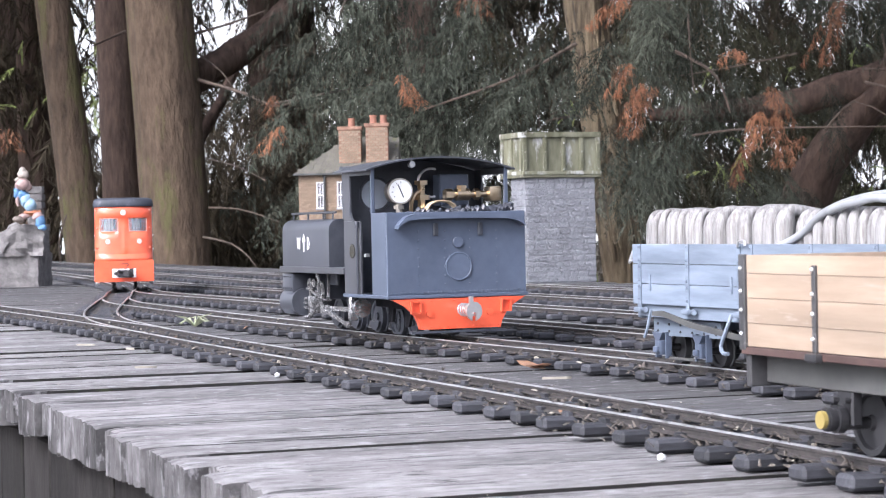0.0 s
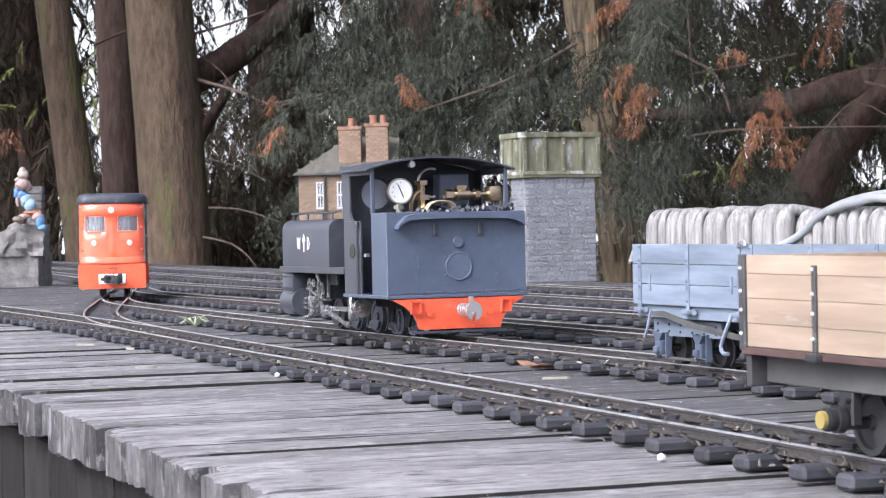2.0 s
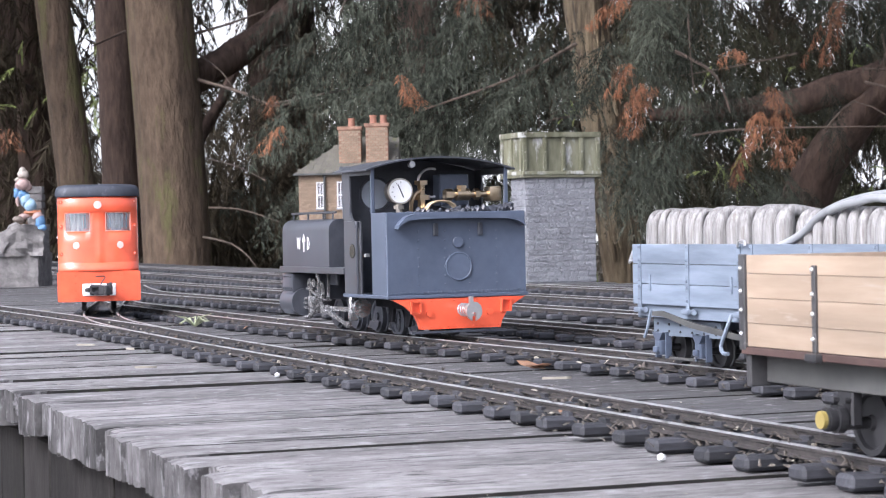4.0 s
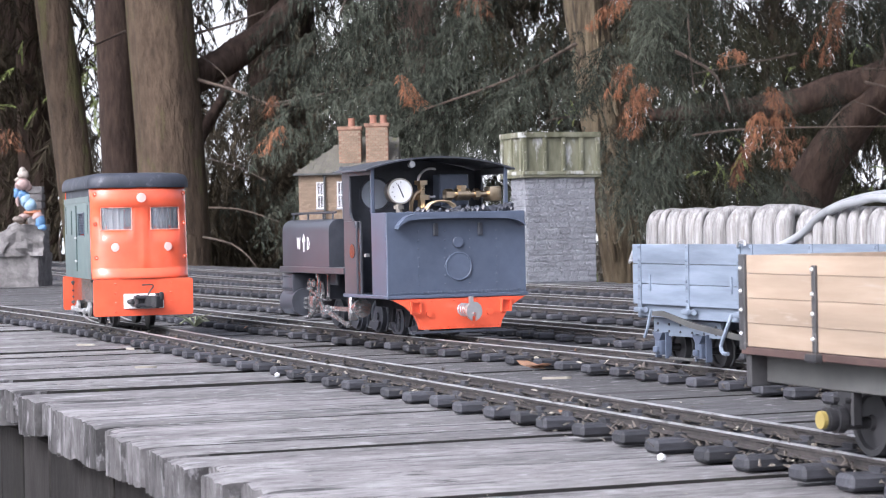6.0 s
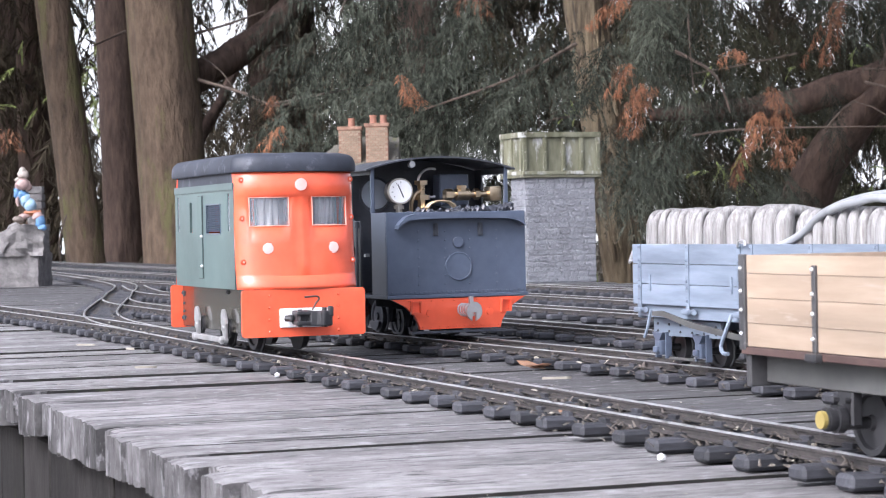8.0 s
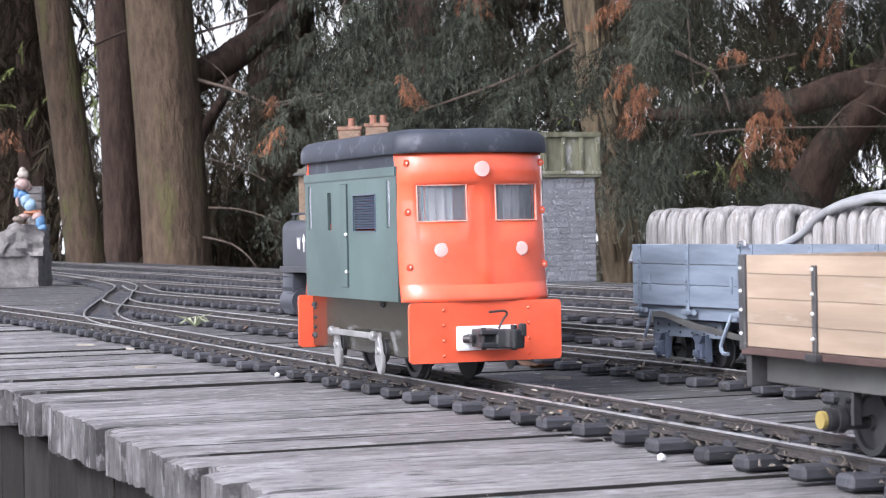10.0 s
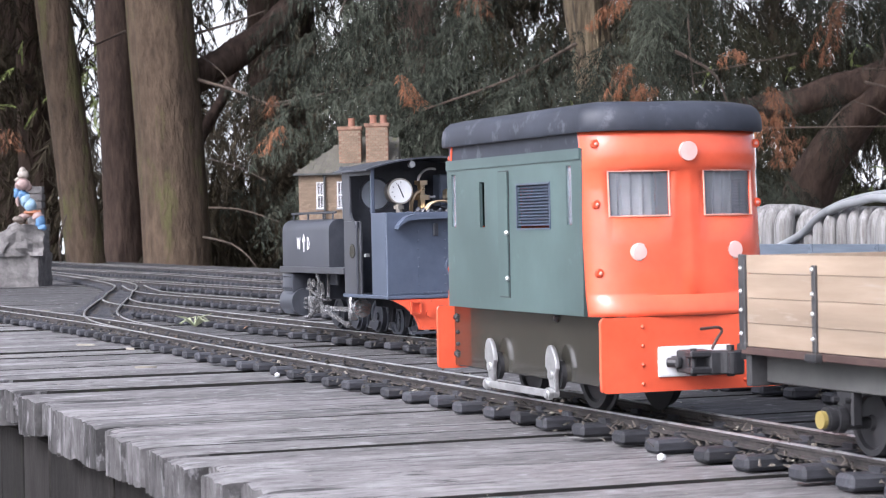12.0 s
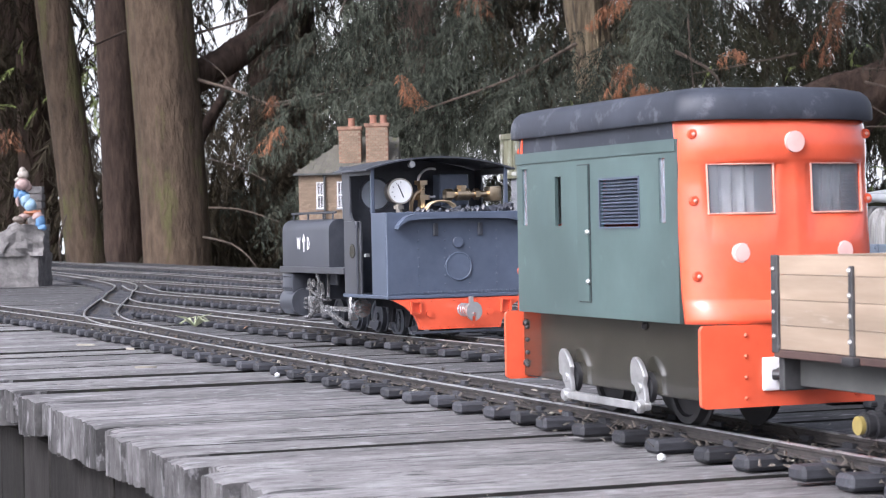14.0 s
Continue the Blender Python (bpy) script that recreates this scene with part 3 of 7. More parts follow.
feathery_tree("broad conifer with heavy dark limbs and green boughs", [A(1400, 440, 8.6) - Vector((0.12, 0, 0.95)), A(1415, 400, 8.6), A(1490, 240, 8.5), A(1640, 60, 8.4), A(1760, -260, 8.4)], (0.11, 0.1), M_BARK2,
              [(1190, -10, 90, 45, 16, 40, 110, 7.4, 8.2), (1150, 90, 55, 35, 7, 50, 80, 7.4, 8.0), (1500, -10, 90, 35, 12, 50, 70, 7.3, 8.0), (1180, 260, 50, 60, 14, -30, 120, 7.4, 8.2), (1330, 330, 90, 50, 14, 40, 70, 7.6, 8.6), (1095, 260, 20, 60, 4, -25, 110, 7.4, 7.8), (1480, 380, 90, 20, 6, 20, 50, 8.2, 8.8), (1340, 150, 160, 20, 12, 15, 90, 8.0, 8.3)],
              M_LEAF2, 13,
              limbs=[(A(1640, 112, 8.4), A(1150, 205, 8.6), 0.085, 0.75)],
              twigs=[([A(1195, 92, 7.5), A(1250, 120, 7.4), A(1275, 150, 7.4), A(1292, 200, 7.4)], 0.011), ([A(1225, 240, 7.6), A(1330, 228, 7.5), A(1570, 224, 7.4)], 0.008), ([A(1460, 230, 7.5), A(1510, 180, 7.4), A(1570, 205, 7.3)], 0.007),
                     ([A(1530, 123, 7.5), A(1575, 124, 7.4)], 0.01), ([A(1530, 146, 7.5), A(1575, 156, 7.4)], 0.01), ([A(1217, 25, 7.4), A(1221, 90, 7.4), A(1228, 165, 7.4)], 0.007), ([A(1560, 60, 7.4), A(1566, 90, 7.4), A(1563, 120, 7.4)], 0.008), ([A(1410, 95, 7.6), A(1300, 118, 7.6), A(1200, 135, 7.6)], 0.006)])
feathery_tree("shaded conifer deep behind the limbs", column(1690, 440, 1700, 0, 11.0), (0.13, 0.1), M_BARK2,
              [(1330, 60, 260, 130, 44, 50, 90, 9.2, 10.4), (1300, 250, 240, 90, 36, 40, 90, 9.2, 10.4), (900, 330, 140, 60, 10, -60, 80, 9.6, 10.4), (880, 130, 130, 110, 16, -60, 80, 9.8, 10.4)], M_LEAF, 23, width=0.17)
feathery_tree("brown shaded conifer behind the forked trunk", column(480, 440, 470, 0, 11.4), (0.11, 0.09), M_BARK2,
              [(440, 190, 90, 60, 16, 30, 80, 9.9, 10.8), (450, 320, 110, 80, 22, 30, 80, 9.9, 10.8), (600, 120, 90, 80, 12, -30, 80, 10.0, 10.8)], M_LEAFR, 29, width=0.17)
boughs = []
for k in range(250):
    x, y, dp = rng.uniform(330, 1700), rng.uniform(-110, 480), rng.uniform(10.6, 13.0)
    boughs.append((A(x, y - 40, dp), A(x + rng.uniform(-200, 200), y + rng.uniform(0, 60), dp), 30))
for k in range(150):
    x, y, dp = rng.uniform(1080, 1680), rng.uniform(-120, 360), rng.uniform(10.6, 13.0)
    boughs.append((A(x, y - 40, dp), A(x + rng.uniform(-160, 160), y + rng.uniform(0, 60), dp), 30))
for k in range(80):
    x, y, dp = rng.uniform(560, 1040), rng.uniform(-120, 160), rng.uniform(10.6, 13.0)
    boughs.append((A(x, y - 40, dp), A(x + rng.uniform(-120, 120), y + rng.uniform(0, 60), dp), 30))
tree("dense dark conifer behind the others", column(540, 440, 520, 0, 12.5), (0.14, 0.1), M_BARK2, boughs=boughs, leaf=M_LEAFD, seed=5, size=0.17, gaps=GAPS)
boughs = []
for k in range(70):
    x, y, dp = rng.uniform(-80, 330), rng.uniform(-110, 470), rng.uniform(11.0, 13.5)
    boughs.append((A(x, y - 40, dp), A(x + rng.uniform(-150, 150), y + rng.uniform(0, 60), dp), 28))
for k in range(40):
    x, y, dp = rng.uniform(340, 570), rng.uniform(190, 480), rng.uniform(9.6, 10.6)
    boughs.append((A(x, y - 30, dp), A(x + rng.uniform(-100, 100), y + rng.uniform(0, 50), dp), 22))
tree("brownish conifer thicket behind the trunks", column(20, 440, 10, 0, 13.5), (0.12, 0.1), M_BARK2, boughs=boughs, leaf=M_LEAFR, seed=6, size=0.24, gaps=GAPS)
sp = Spray(31)
far = thing("tree", pose(0, 0, 0), "sunlit yellow-green shrubs seen through the wood", "tree", "trees behind the deck")
for x, y, n in ((20, 70, 4), (158, 100, 12), (158, 190, 8), (20, 190, 2), (1545, 330, 10), (1490, 110, 8), (1280, 280, 11), (1240, 160, 4), (425, 450, 8), (1080, 480, 12), (1020, 220, 6), (660, 300, 6)):
    for k in range(n):
        sp.spray(A(x + rng.gauss(0, 28), y + rng.gauss(0, 35), 10.9 if x < 200 else 10.5), Vector((rng.uniform(-1, 1), rng.uniform(-1, 0), rng.uniform(-1, 0.3))).normalized(), 0.13, 1.5)
sp.done("crown", M_LEAFY, far)
dead = thing("dead_boughs", pose(0, 0, 0), "hanging boughs of dead orange-brown conifer foliage", "foliage")
for xa, ya, xb, yb, n, sz in ((1105, -10, 1058, 45, 16, 0.13), (1112, 110, 1088, 165, 14, 0.12), (1130, 145, 1112, 235, 30, 0.13), (1158, 150, 1138, 185, 12, 0.1), (1362, 150, 1375, 215, 16, 0.12), (1372, 205, 1398, 285, 30, 0.12), (1345, 195, 1335, 255, 30, 0.13), (1320, 260, 1300, 320, 10, 0.12), (1482, 0, 1448, 105, 34, 0.12),
                          (1295, 85, 1292, 105, 10, 0.1), (488, 165, 492, 195, 6, 0.12), (500, 220, 480, 260, 8, 0.13), (705, 130, 720, 175, 14, 0.16), (840, -10, 850, 20, 12, 0.14), (1415, 240, 1405, 262, 6, 0.08), (12, 225, 8, 260, 8, 0.14)):
    sp = Spray(int(xa + ya))
    for k in range(2 + n // 7):
        o = Vector((rng.gauss(0, 0.02), rng.uniform(-0.08, 0.08), 0))
        sp.frond([A(xa, ya, 7.15) + o * 0.4, A((xa + xb) / 2, (ya + yb) / 2 - 4, 7.1) + o, A(xb, yb, 7.12) + o * 1.4], sz * 0.32, 0.02, 0.028, 1.0)
    tagged(raw("bough", sp.v, sp.f, M_LEAFB, dead), kind="stuff")

# an unseen crown added above the view to shade the wood
top = thing("tree", pose(0, 0, 0), "added conifer crown, out of view, that shades the wood", "tree", "trees behind the deck")
part("trunk", trunk_mesh([(-2.6, 8.6, GROUND - 0.1), (-2.6, 8.7, 1.5), (-2.5, 8.8, 5.0)], (0.2, 0.12)), M_BARK2, top, smooth=True)
sp = Spray(51)
for k in range(4000):
    p = Vector((rng.uniform(-4.5, 4.5), rng.uniform(5.6, 12.5), 0))
    # thinned on the near left so that more light reaches the trunks
    if p.x < 0.35 + 0.1 * (p.y - 5.6) and p.y < 10.2 and rng.random() < 0.8:
        continue
    p.z = 1.78 + 0.02 * (p.y - 7) + abs(rng.gauss(0, 0.9))
    sp.spray(p, Vector((rng.uniform(-1, 1), rng.uniform(-1, 1), rng.uniform(-0.7, 0))).normalized(), 0.55, 2.2)
sp.done("crown", M_LEAFD, top)

# ---- paints and metals of the models ----
M_ORANGE = mat("orange_paint", (0.8, 0.116, 0.052), (0.87, 0.138, 0.063), 0.22, scale=45, bump=0.06, dist=0.0005, big=14, coat=0.6)
M_GREEN = mat("green_paint", (0.074, 0.112, 0.109), (0.092, 0.134, 0.13), 0.36, scale=70, bump=0.12, dist=0.0004, big=16, worn=(0.115, 0.165, 0.16), wear=0.66)
M_ROOF = mat("black_roof_paint", (0.026, 0.03, 0.042), (0.044, 0.05, 0.066), 0.56, scale=50, bump=0.2, dist=0.0006, big=24, worn=(0.1, 0.107, 0.128), wear=0.6)
M_OLIVE = mat("dark_olive_metal", (0.025, 0.024, 0.019), (0.04, 0.037, 0.028), 0.22, scale=60, bump=0.04, dist=0.0003, big=15, coat=0.5)
M_BLACK = mat("black_metal", (0.018, 0.018, 0.02), (0.038, 0.038, 0.041), 0.45, scale=60, bump=0.06, dist=0.0004, big=25)
M_STEEL = mat("bare_steel", (0.5, 0.5, 0.5), (0.72, 0.72, 0.72), 0.32, metal=0.75, scale=90, bump=0.08, dist=0.0003, big=30)
M_BRASS = mat("brass", (0.6, 0.45, 0.28), (0.78, 0.63, 0.44), 0.3, metal=1.0, scale=90, bump=0.05, dist=0.0003, big=30)
M_NICKEL = mat("tarnished_nickel", (0.42, 0.38, 0.32), (0.6, 0.56, 0.5), 0.35, metal=1.0, scale=90, bump=0.05, dist=0.0003, big=30)
M_RIM = mat("pale_orange_edge", (0.7, 0.3, 0.22), (0.8, 0.45, 0.36), 0.4, scale=90, bump=0.05, dist=0.0003, big=40)
M_WHITE = mat("white_paint", (0.74, 0.74, 0.74), (0.82, 0.82, 0.82), 0.45, scale=60, bump=0.03, dist=0.0003, big=20)
M_LAMP = mat("pale_pink_lens", (0.8, 0.5, 0.45), (0.86, 0.6, 0.55), 0.15, scale=60, bump=0.0, big=40, coat=0.6)
M_LOCO = mat("blue_black_paint", (0.076, 0.095, 0.136), (0.096, 0.117, 0.163), 0.32, scale=80, bump=0.06, dist=0.0003, big=14)
M_LOCOD = mat("black_paint", (0.042, 0.046, 0.057), (0.064, 0.069, 0.084), 0.38, scale=80, bump=0.06, dist=0.0003, big=14)
M_LOCOS = mat("satin_black_paint", (0.05, 0.053, 0.062), (0.068, 0.071, 0.082), 0.34, scale=80, bump=0.05, dist=0.0003, big=14)
# near-black without sheen: shade under the running board put into the colour
M_MATT = mat("matt_black", (0.014, 0.014, 0.016), (0.03, 0.03, 0.033), 0.95, scale=80, bump=0.2, big=30, spec=0.05)
M_DULL = mat("oily_steel", (0.27, 0.27, 0.275), (0.58, 0.58, 0.585), 0.25, metal=0.8, scale=120, bump=0.1, dist=0.0003, big=60, worn=(0.05, 0.047, 0.045), wear=0.6)
M_COAL = mat("coal", (0.02, 0.022, 0.028), (0.075, 0.08, 0.1), 0.35, scale=200, bump=0.5, dist=0.001, big=60)
M_GREY = mat("pale_blue_grey_paint", (0.155, 0.19, 0.24), (0.195, 0.232, 0.288), 0.6, scale=40, stretch=(0.5, 3, 4), bump=0.35, dist=0.0006, big=20)
M_PLY = mat("bare_pale_wood", (0.275, 0.208, 0.15), (0.36, 0.28, 0.208), 0.55, scale=45, stretch=(0.35, 2, 3.5), bump=0.15, dist=0.0004, big=14, worn=(0.37, 0.31, 0.25), wear=0.62)
M_BROWN = mat("brown_plastic", (0.06, 0.036, 0.031), (0.105, 0.064, 0.055), 0.5, scale=60, bump=0.08, dist=0.0004, big=20)
M_FRAME = mat("dull_grey_frame", (0.05, 0.051, 0.05), (0.092, 0.092, 0.088), 0.6, scale=30, bump=0.1, dist=0.0004, big=12)
M_IRON = mat("dark_iron", (0.028, 0.028, 0.03), (0.065, 0.064, 0.066), 0.5, scale=90, bump=0.2, dist=0.0004, big=30, worn=(0.2, 0.19, 0.185), wear=0.66)
M_YELLOW = mat("yellow_paint", (0.26, 0.2, 0.06), (0.42, 0.33, 0.11), 0.45, scale=60, bump=0.05, dist=0.0003, big=30)
M_HOSE = mat("dirty_white_hose", (0.12, 0.11, 0.104), (0.36, 0.352, 0.345), 0.55, scale=70, stretch=(5, 5, 0.45), bump=0.5, dist=0.001, big=26, worn=(0.16, 0.14, 0.12), wear=0.62)
M_HOSE2 = mat("grey_hose", (0.27, 0.28, 0.29), (0.34, 0.35, 0.36), 0.4, scale=60, bump=0.1, dist=0.0004, big=14)
M_STONE = mat("grey_stone", (0.2, 0.206, 0.228), (0.34, 0.346, 0.372), 0.85, scale=70, bump=0.9, dist=0.003, big=20, rnd=0.14)
M_MORTAR = mat("grey_mortar", (0.29, 0.292, 0.312), (0.39, 0.393, 0.412), 0.9, scale=80, bump=0.3, dist=0.001, big=12)
M_TANK = mat("mossy_cream_paint", (0.085, 0.085, 0.045), (0.2, 0.198, 0.14), 0.65, scale=36, stretch=(1, 1, 0.35), bump=0.25, dist=0.001, big=11, worn=(0.42, 0.42, 0.405), wear=0.57)
M_BRICK = mat("yellow_brick", (0.2, 0.142, 0.098), (0.32, 0.24, 0.17), 0.85, scale=90, bump=0.3, dist=0.001, big=14, rnd=0.14)
M_REDBRICK = mat("weathered_red_brick", (0.19, 0.105, 0.072), (0.32, 0.195, 0.135), 0.85, scale=70, bump=0.4, dist=0.001, big=30)
M_ROOFTILE = mat("mossy_slate", (0.075, 0.07, 0.062), (0.15, 0.138, 0.118), 0.85, scale=40, bump=0.4, dist=0.002, big=7, worn=(0.12, 0.125, 0.045), wear=0.58, rnd=0.15)
M_ROCK = mat("rough_rock", (0.09, 0.085, 0.083), (0.23, 0.218, 0.212), 0.9, scale=45, bump=0.8, dist=0.004, big=14)
M_GLASSM = mat("window_glass", (0.62, 0.66, 0.74), (0.72, 0.75, 0.82), 0.1, scale=30, bump=0.06, dist=0.0006, big=30, trans=0.8, spec=0.9)
# pale blue base colour paints the reflection on the cab's round panes
M_GLASSB = mat("painted_reflection_pane", (0.42, 0.47, 0.55), (0.5, 0.55, 0.62), 0.25, scale=8, bump=0.02, dist=0.0005, big=30, trans=0.15, spec=0.6)
M_CLOTH = mat("grey_curtain", (0.16, 0.16, 0.155), (0.34, 0.34, 0.33), 0.85, scale=60, bump=0.2, big=20)
M_TERRA = mat("terracotta", (0.24, 0.11, 0.075), (0.34, 0.17, 0.115), 0.8, scale=80, bump=0.2, big=20)


def rivet_mesh(name, r, material, axis="x"):
    bm = bmesh.new()
    bmesh.ops.create_icosphere(bm, subdivisions=1, radius=r)
    return mesh_of(name, bm, material, True)


def wheel_bm(r, w=0.007, seg=32):
    """A wheel on the y axis: tread, flange and hub, with a dished face."""
    bm = bmesh.new()
    prof = [(0.0, -w * 0.65), (r * 0.22, -w * 0.65), (r * 0.24, -w * 0.35), (r * 0.74, -w * 0.25), (r * 0.8, -w * 0.5), (r * 0.97, -w * 0.5), (r, w * 0.2), (r * 1.1, w * 0.3), (r * 1.1, w * 0.48), (r * 0.9, w * 0.5), (0.0, w * 0.5)]
    rings = []
    for q, y in prof:
        if q == 0:
            rings.append([bm.verts.new((0, y, 0))])
        else:
            rings.append([bm.verts.new((q * math.cos(2 * math.pi * k / seg), y, q * math.sin(2 * math.pi * k / seg))) for k in range(seg)])
    for a, b in zip(rings, rings[1:]):
        for k in range(seg):
            k2 = (k + 1) % seg
            if len(a) == 1:
                bm.faces.new((a[0], b[k], b[k2]))
            elif len(b) == 1:
                bm.faces.new((a[k], b[0], a[k2]))
            else:
                bm.faces.new((a[k], b[k], b[k2], a[k2]))
    return bm


# ---- the diesel: x forward from its middle, y to its left ----
diesel = thing("diesel_locomotive", pose(0, 0, 0), "orange and green model diesel locomotive with a black roof", "locomotive")
HALF = 0.0572


def nose_x(y, z):
    k = (z - 0.074) / 0.105
    xc, xm = 0.1125 - 0.009 * k, 0.1325 - 0.005 * k
    f = max(0.0, 1 - (abs(y) / HALF) ** 3) ** 0.6
    bulge = 0.0
    if z > 0.1585:
        q = (z - 0.1585) / 0.0205
        bulge = 0.0032 * max(0.0, math.sin(math.pi * min(1, q * 0.93 + 0.07))) ** 0.6
    if z < 0.086:
        bulge = 0.0042 * math.sin(math.pi * (0.086 - z) / 0.012 * 0.62) ** 0.8
    return xc + (xm - xc) * f + bulge * (0.35 + 0.65 * f) + 0.0012 * max(0.0, 1 - abs(y - 0.002) / 0.005) * (0.086 < z < 0.1585)


def nose(side):
    bm = bmesh.new()
    ys = [-1, -0.995, -0.98, -0.95, -0.91, -0.86, -0.8]
    ys = [y * HALF for y in ys] + [-0.0415, -0.036, -0.028, -0.02, -0.0115, -0.007, -0.003, 0.0]
    ys = ys + [-y for y in ys[-2::-1]]
    zs = [0.074, 0.0765, 0.079, 0.082, 0.0845, 0.086, 0.0875, 0.1, 0.115, 0.1318, 0.145, 0.1572, 0.159, 0.1605, 0.163, 0.167, 0.171, 0.175, 0.1785, 0.181]
    grid = [[bm.verts.new((side * nose_x(y, z), y, z)) for y in ys] for z in zs]
    for j in range(len(zs) - 1):
        for i in range(len(ys) - 1):
            ym, zm = (ys[i] + ys[i + 1]) / 2, (zs[j] + zs[j + 1]) / 2
            if 0.0115 < abs(ym) < 0.0458 and 0.1318 < zm < 0.1572:
                continue
            bm.faces.new((grid[j][i], grid[j][i + 1], grid[j + 1][i + 1], grid[j + 1][i]))
    ob = part("nose_panel" if side > 0 else "tail_panel", bm, M_ORANGE, diesel, "glossy bowed orange end panel", smooth=True)
    sol = ob.modifiers.new("thick", "SOLIDIFY")
    sol.thickness, sol.offset = 0.0016, -1
    return ob


RIV = rivet_mesh("rivet", 0.00135, M_ORANGE)
SCREW = rivet_mesh("screw", 0.0012, M_RIM)
bm = cyl(bmesh.new(), (-0.0018, 0, 0), (0.0016, 0, 0), 0.0027, 18)
bmesh.ops.bevel(bm, geom=bm.edges[:], offset=0.0005, segments=2, affect="EDGES")
BOSS = mesh_of("screw_boss", bm, M_ORANGE, True)
for side in (1, -1):
    pan = nose(side)
    for sg in (-1, 1):
        # window
        bm = bmesh.new()
        ys = [0.0112, 0.02, 0.028, 0.036, 0.0415, 0.0462]
        cols = [[bm.verts.new((side * (nose_x(y, z) - 0.0012), sg * y, z)) for z in (0.1312, 0.1578)] for y in ys]
        for a, b in zip(cols, cols[1:]):
            bm.faces.new((a[0], b[0], b[1], a[1]))
        gl = part("window_pane", bm, M_GLASSM, pan, "slightly milky clear window pane")
        gl.visible_shadow = False
        rim = [(0.0112, 0.1315), (0.02, 0.1315), (0.028, 0.1315), (0.036, 0.1315), (0.046, 0.1315), (0.046, 0.1575), (0.036, 0.1575), (0.028, 0.1575), (0.02, 0.1575), (0.0112, 0.1575), (0.0112, 0.1315)]
        part("window_rim", tube(bmesh.new(), [(side * (nose_x(y, z) + 0.0001), sg * y, z) for y, z in rim], 0.0006, 5, cap=False), M_RIM, pan, "pale raised edge round the window", True)
        # folds of cloth behind the pane
        bm = bmesh.new()
        cols = []
        for k in range(25):
            y = 0.012 + 0.033 * k / 24
            cols.append([bm.verts.new((side * (nose_x(y, z) - 0.0085 + 0.0022 * math.sin(k * 1.35 + side + sg) + (0.003 if sg > 0 else 0) * (z - 0.14) * 40), sg * y, z)) for z in (0.128, 0.145, 0.16)])
        for a, b in zip(cols, cols[1:]):
            for j in range(2):
                if sg * side > 0 and 4 < cols.index(a) < 15 or sg * side < 0 and 5 < cols.index(a) < 19:
                    bm.faces.new((a[j], b[j], b[j + 1], a[j + 1]))
        part("curtain", bm, M_CLOTH, diesel, "grey cloth hanging inside the window", smooth=True)
        # lamp
        bm = bmesh.new()
        x = nose_x(0.0307, 0.111)
        cyl(bm, (side * (x - 0.003), sg * 0.0307, 0.111), (side * (x + 0.0012), sg * 0.0307, 0.111), 0.0052, 24)
        bmesh.ops.bevel(bm, geom=[e for e in bm.edges if abs(e.verts[0].co.x - side * (x + 0.0012)) < 1e-5 and abs(e.verts[1].co.x - side * (x + 0.0012)) < 1e-5], offset=0.0008, segments=2, affect="EDGES")
        part("headlight", bm, M_LAMP, pan, "pale round headlight lens", smooth=True)
        for z in (0.099, 0.1386, 0.1735):
            boss = piece("screw_boss", BOSS, pan, Matrix.Translation((side * (nose_x(0.052, z) + 0.0004), sg * 0.052, z)))
            piece("screw", SCREW, boss, Matrix.Translation((side * 0.0017, 0, 0)))
    bm = cyl(bmesh.new(), (side * 0.124, 0, 0.1688), (side * (nose_x(0, 0.1688) + 0.0016), 0, 0.1688), 0.0056, 24)
    part("headlight", bm, M_LAMP, pan, "pale round top headlight lens", smooth=True)
    # buffer beam with rivets, plate and coupler
    bm = bmesh.new()
    out = []
    for cy, cz, a0 in ((0.0585 - 0.003, 0.0738 - 0.003, 0), (-0.0585 + 0.003, 0.0738 - 0.003, 90), (-0.0585 + 0.003, 0.0308 + 0.003, 180), (0.0585 - 0.003, 0.0308 + 0.003, 270)):
        for k in range(5):
            q = radians(a0 + k * 22.5)
            out.append((cy + 0.003 * math.cos(q), cz + 0.003 * math.sin(q)))
    prism(bm, out, 0, *sorted((side * 0.1318, side * 0.1348)))
    beam = part("buffer_beam", bm, M_ORANGE, diesel, "orange riveted buffer beam")
    for sg in (-1, 1):
        for k in range(4):
            piece("rivet", RIV, beam, Matrix.Translation((side * 0.1349, sg * 0.0327, 0.0356 + k * 0.0109)))
    bm = bmesh.new()
    box(bm, *sorted((side * 0.1346, side * 0.1366)), -0.0235, 0.0235, 0.039, 0.0565, 0.0012, 2)
    part("coupler_plate", bm, M_WHITE, beam, "white coupler mounting plate")
    bm = bmesh.new()
    X = [side * q for q in (0.1362, 0.152, 0.163)]
    box(bm, *sorted((X[0], X[1])), -0.0125, 0.004, 0.0415, 0.0545, 0.0015, 2)
    box(bm, *sorted((X[0], X[0] + side * 0.009)), -0.0165, -0.0125, 0.0445, 0.051, 0.001, 1)
    for za, zb in ((0.0412, 0.0452), (0.0505, 0.0545)):
        box(bm, *sorted((X[1] - side * 0.003, X[1] + side * 0.005)), -0.0135, 0.0025, za, zb, 0.001, 1)
    jaw = bmesh.new()
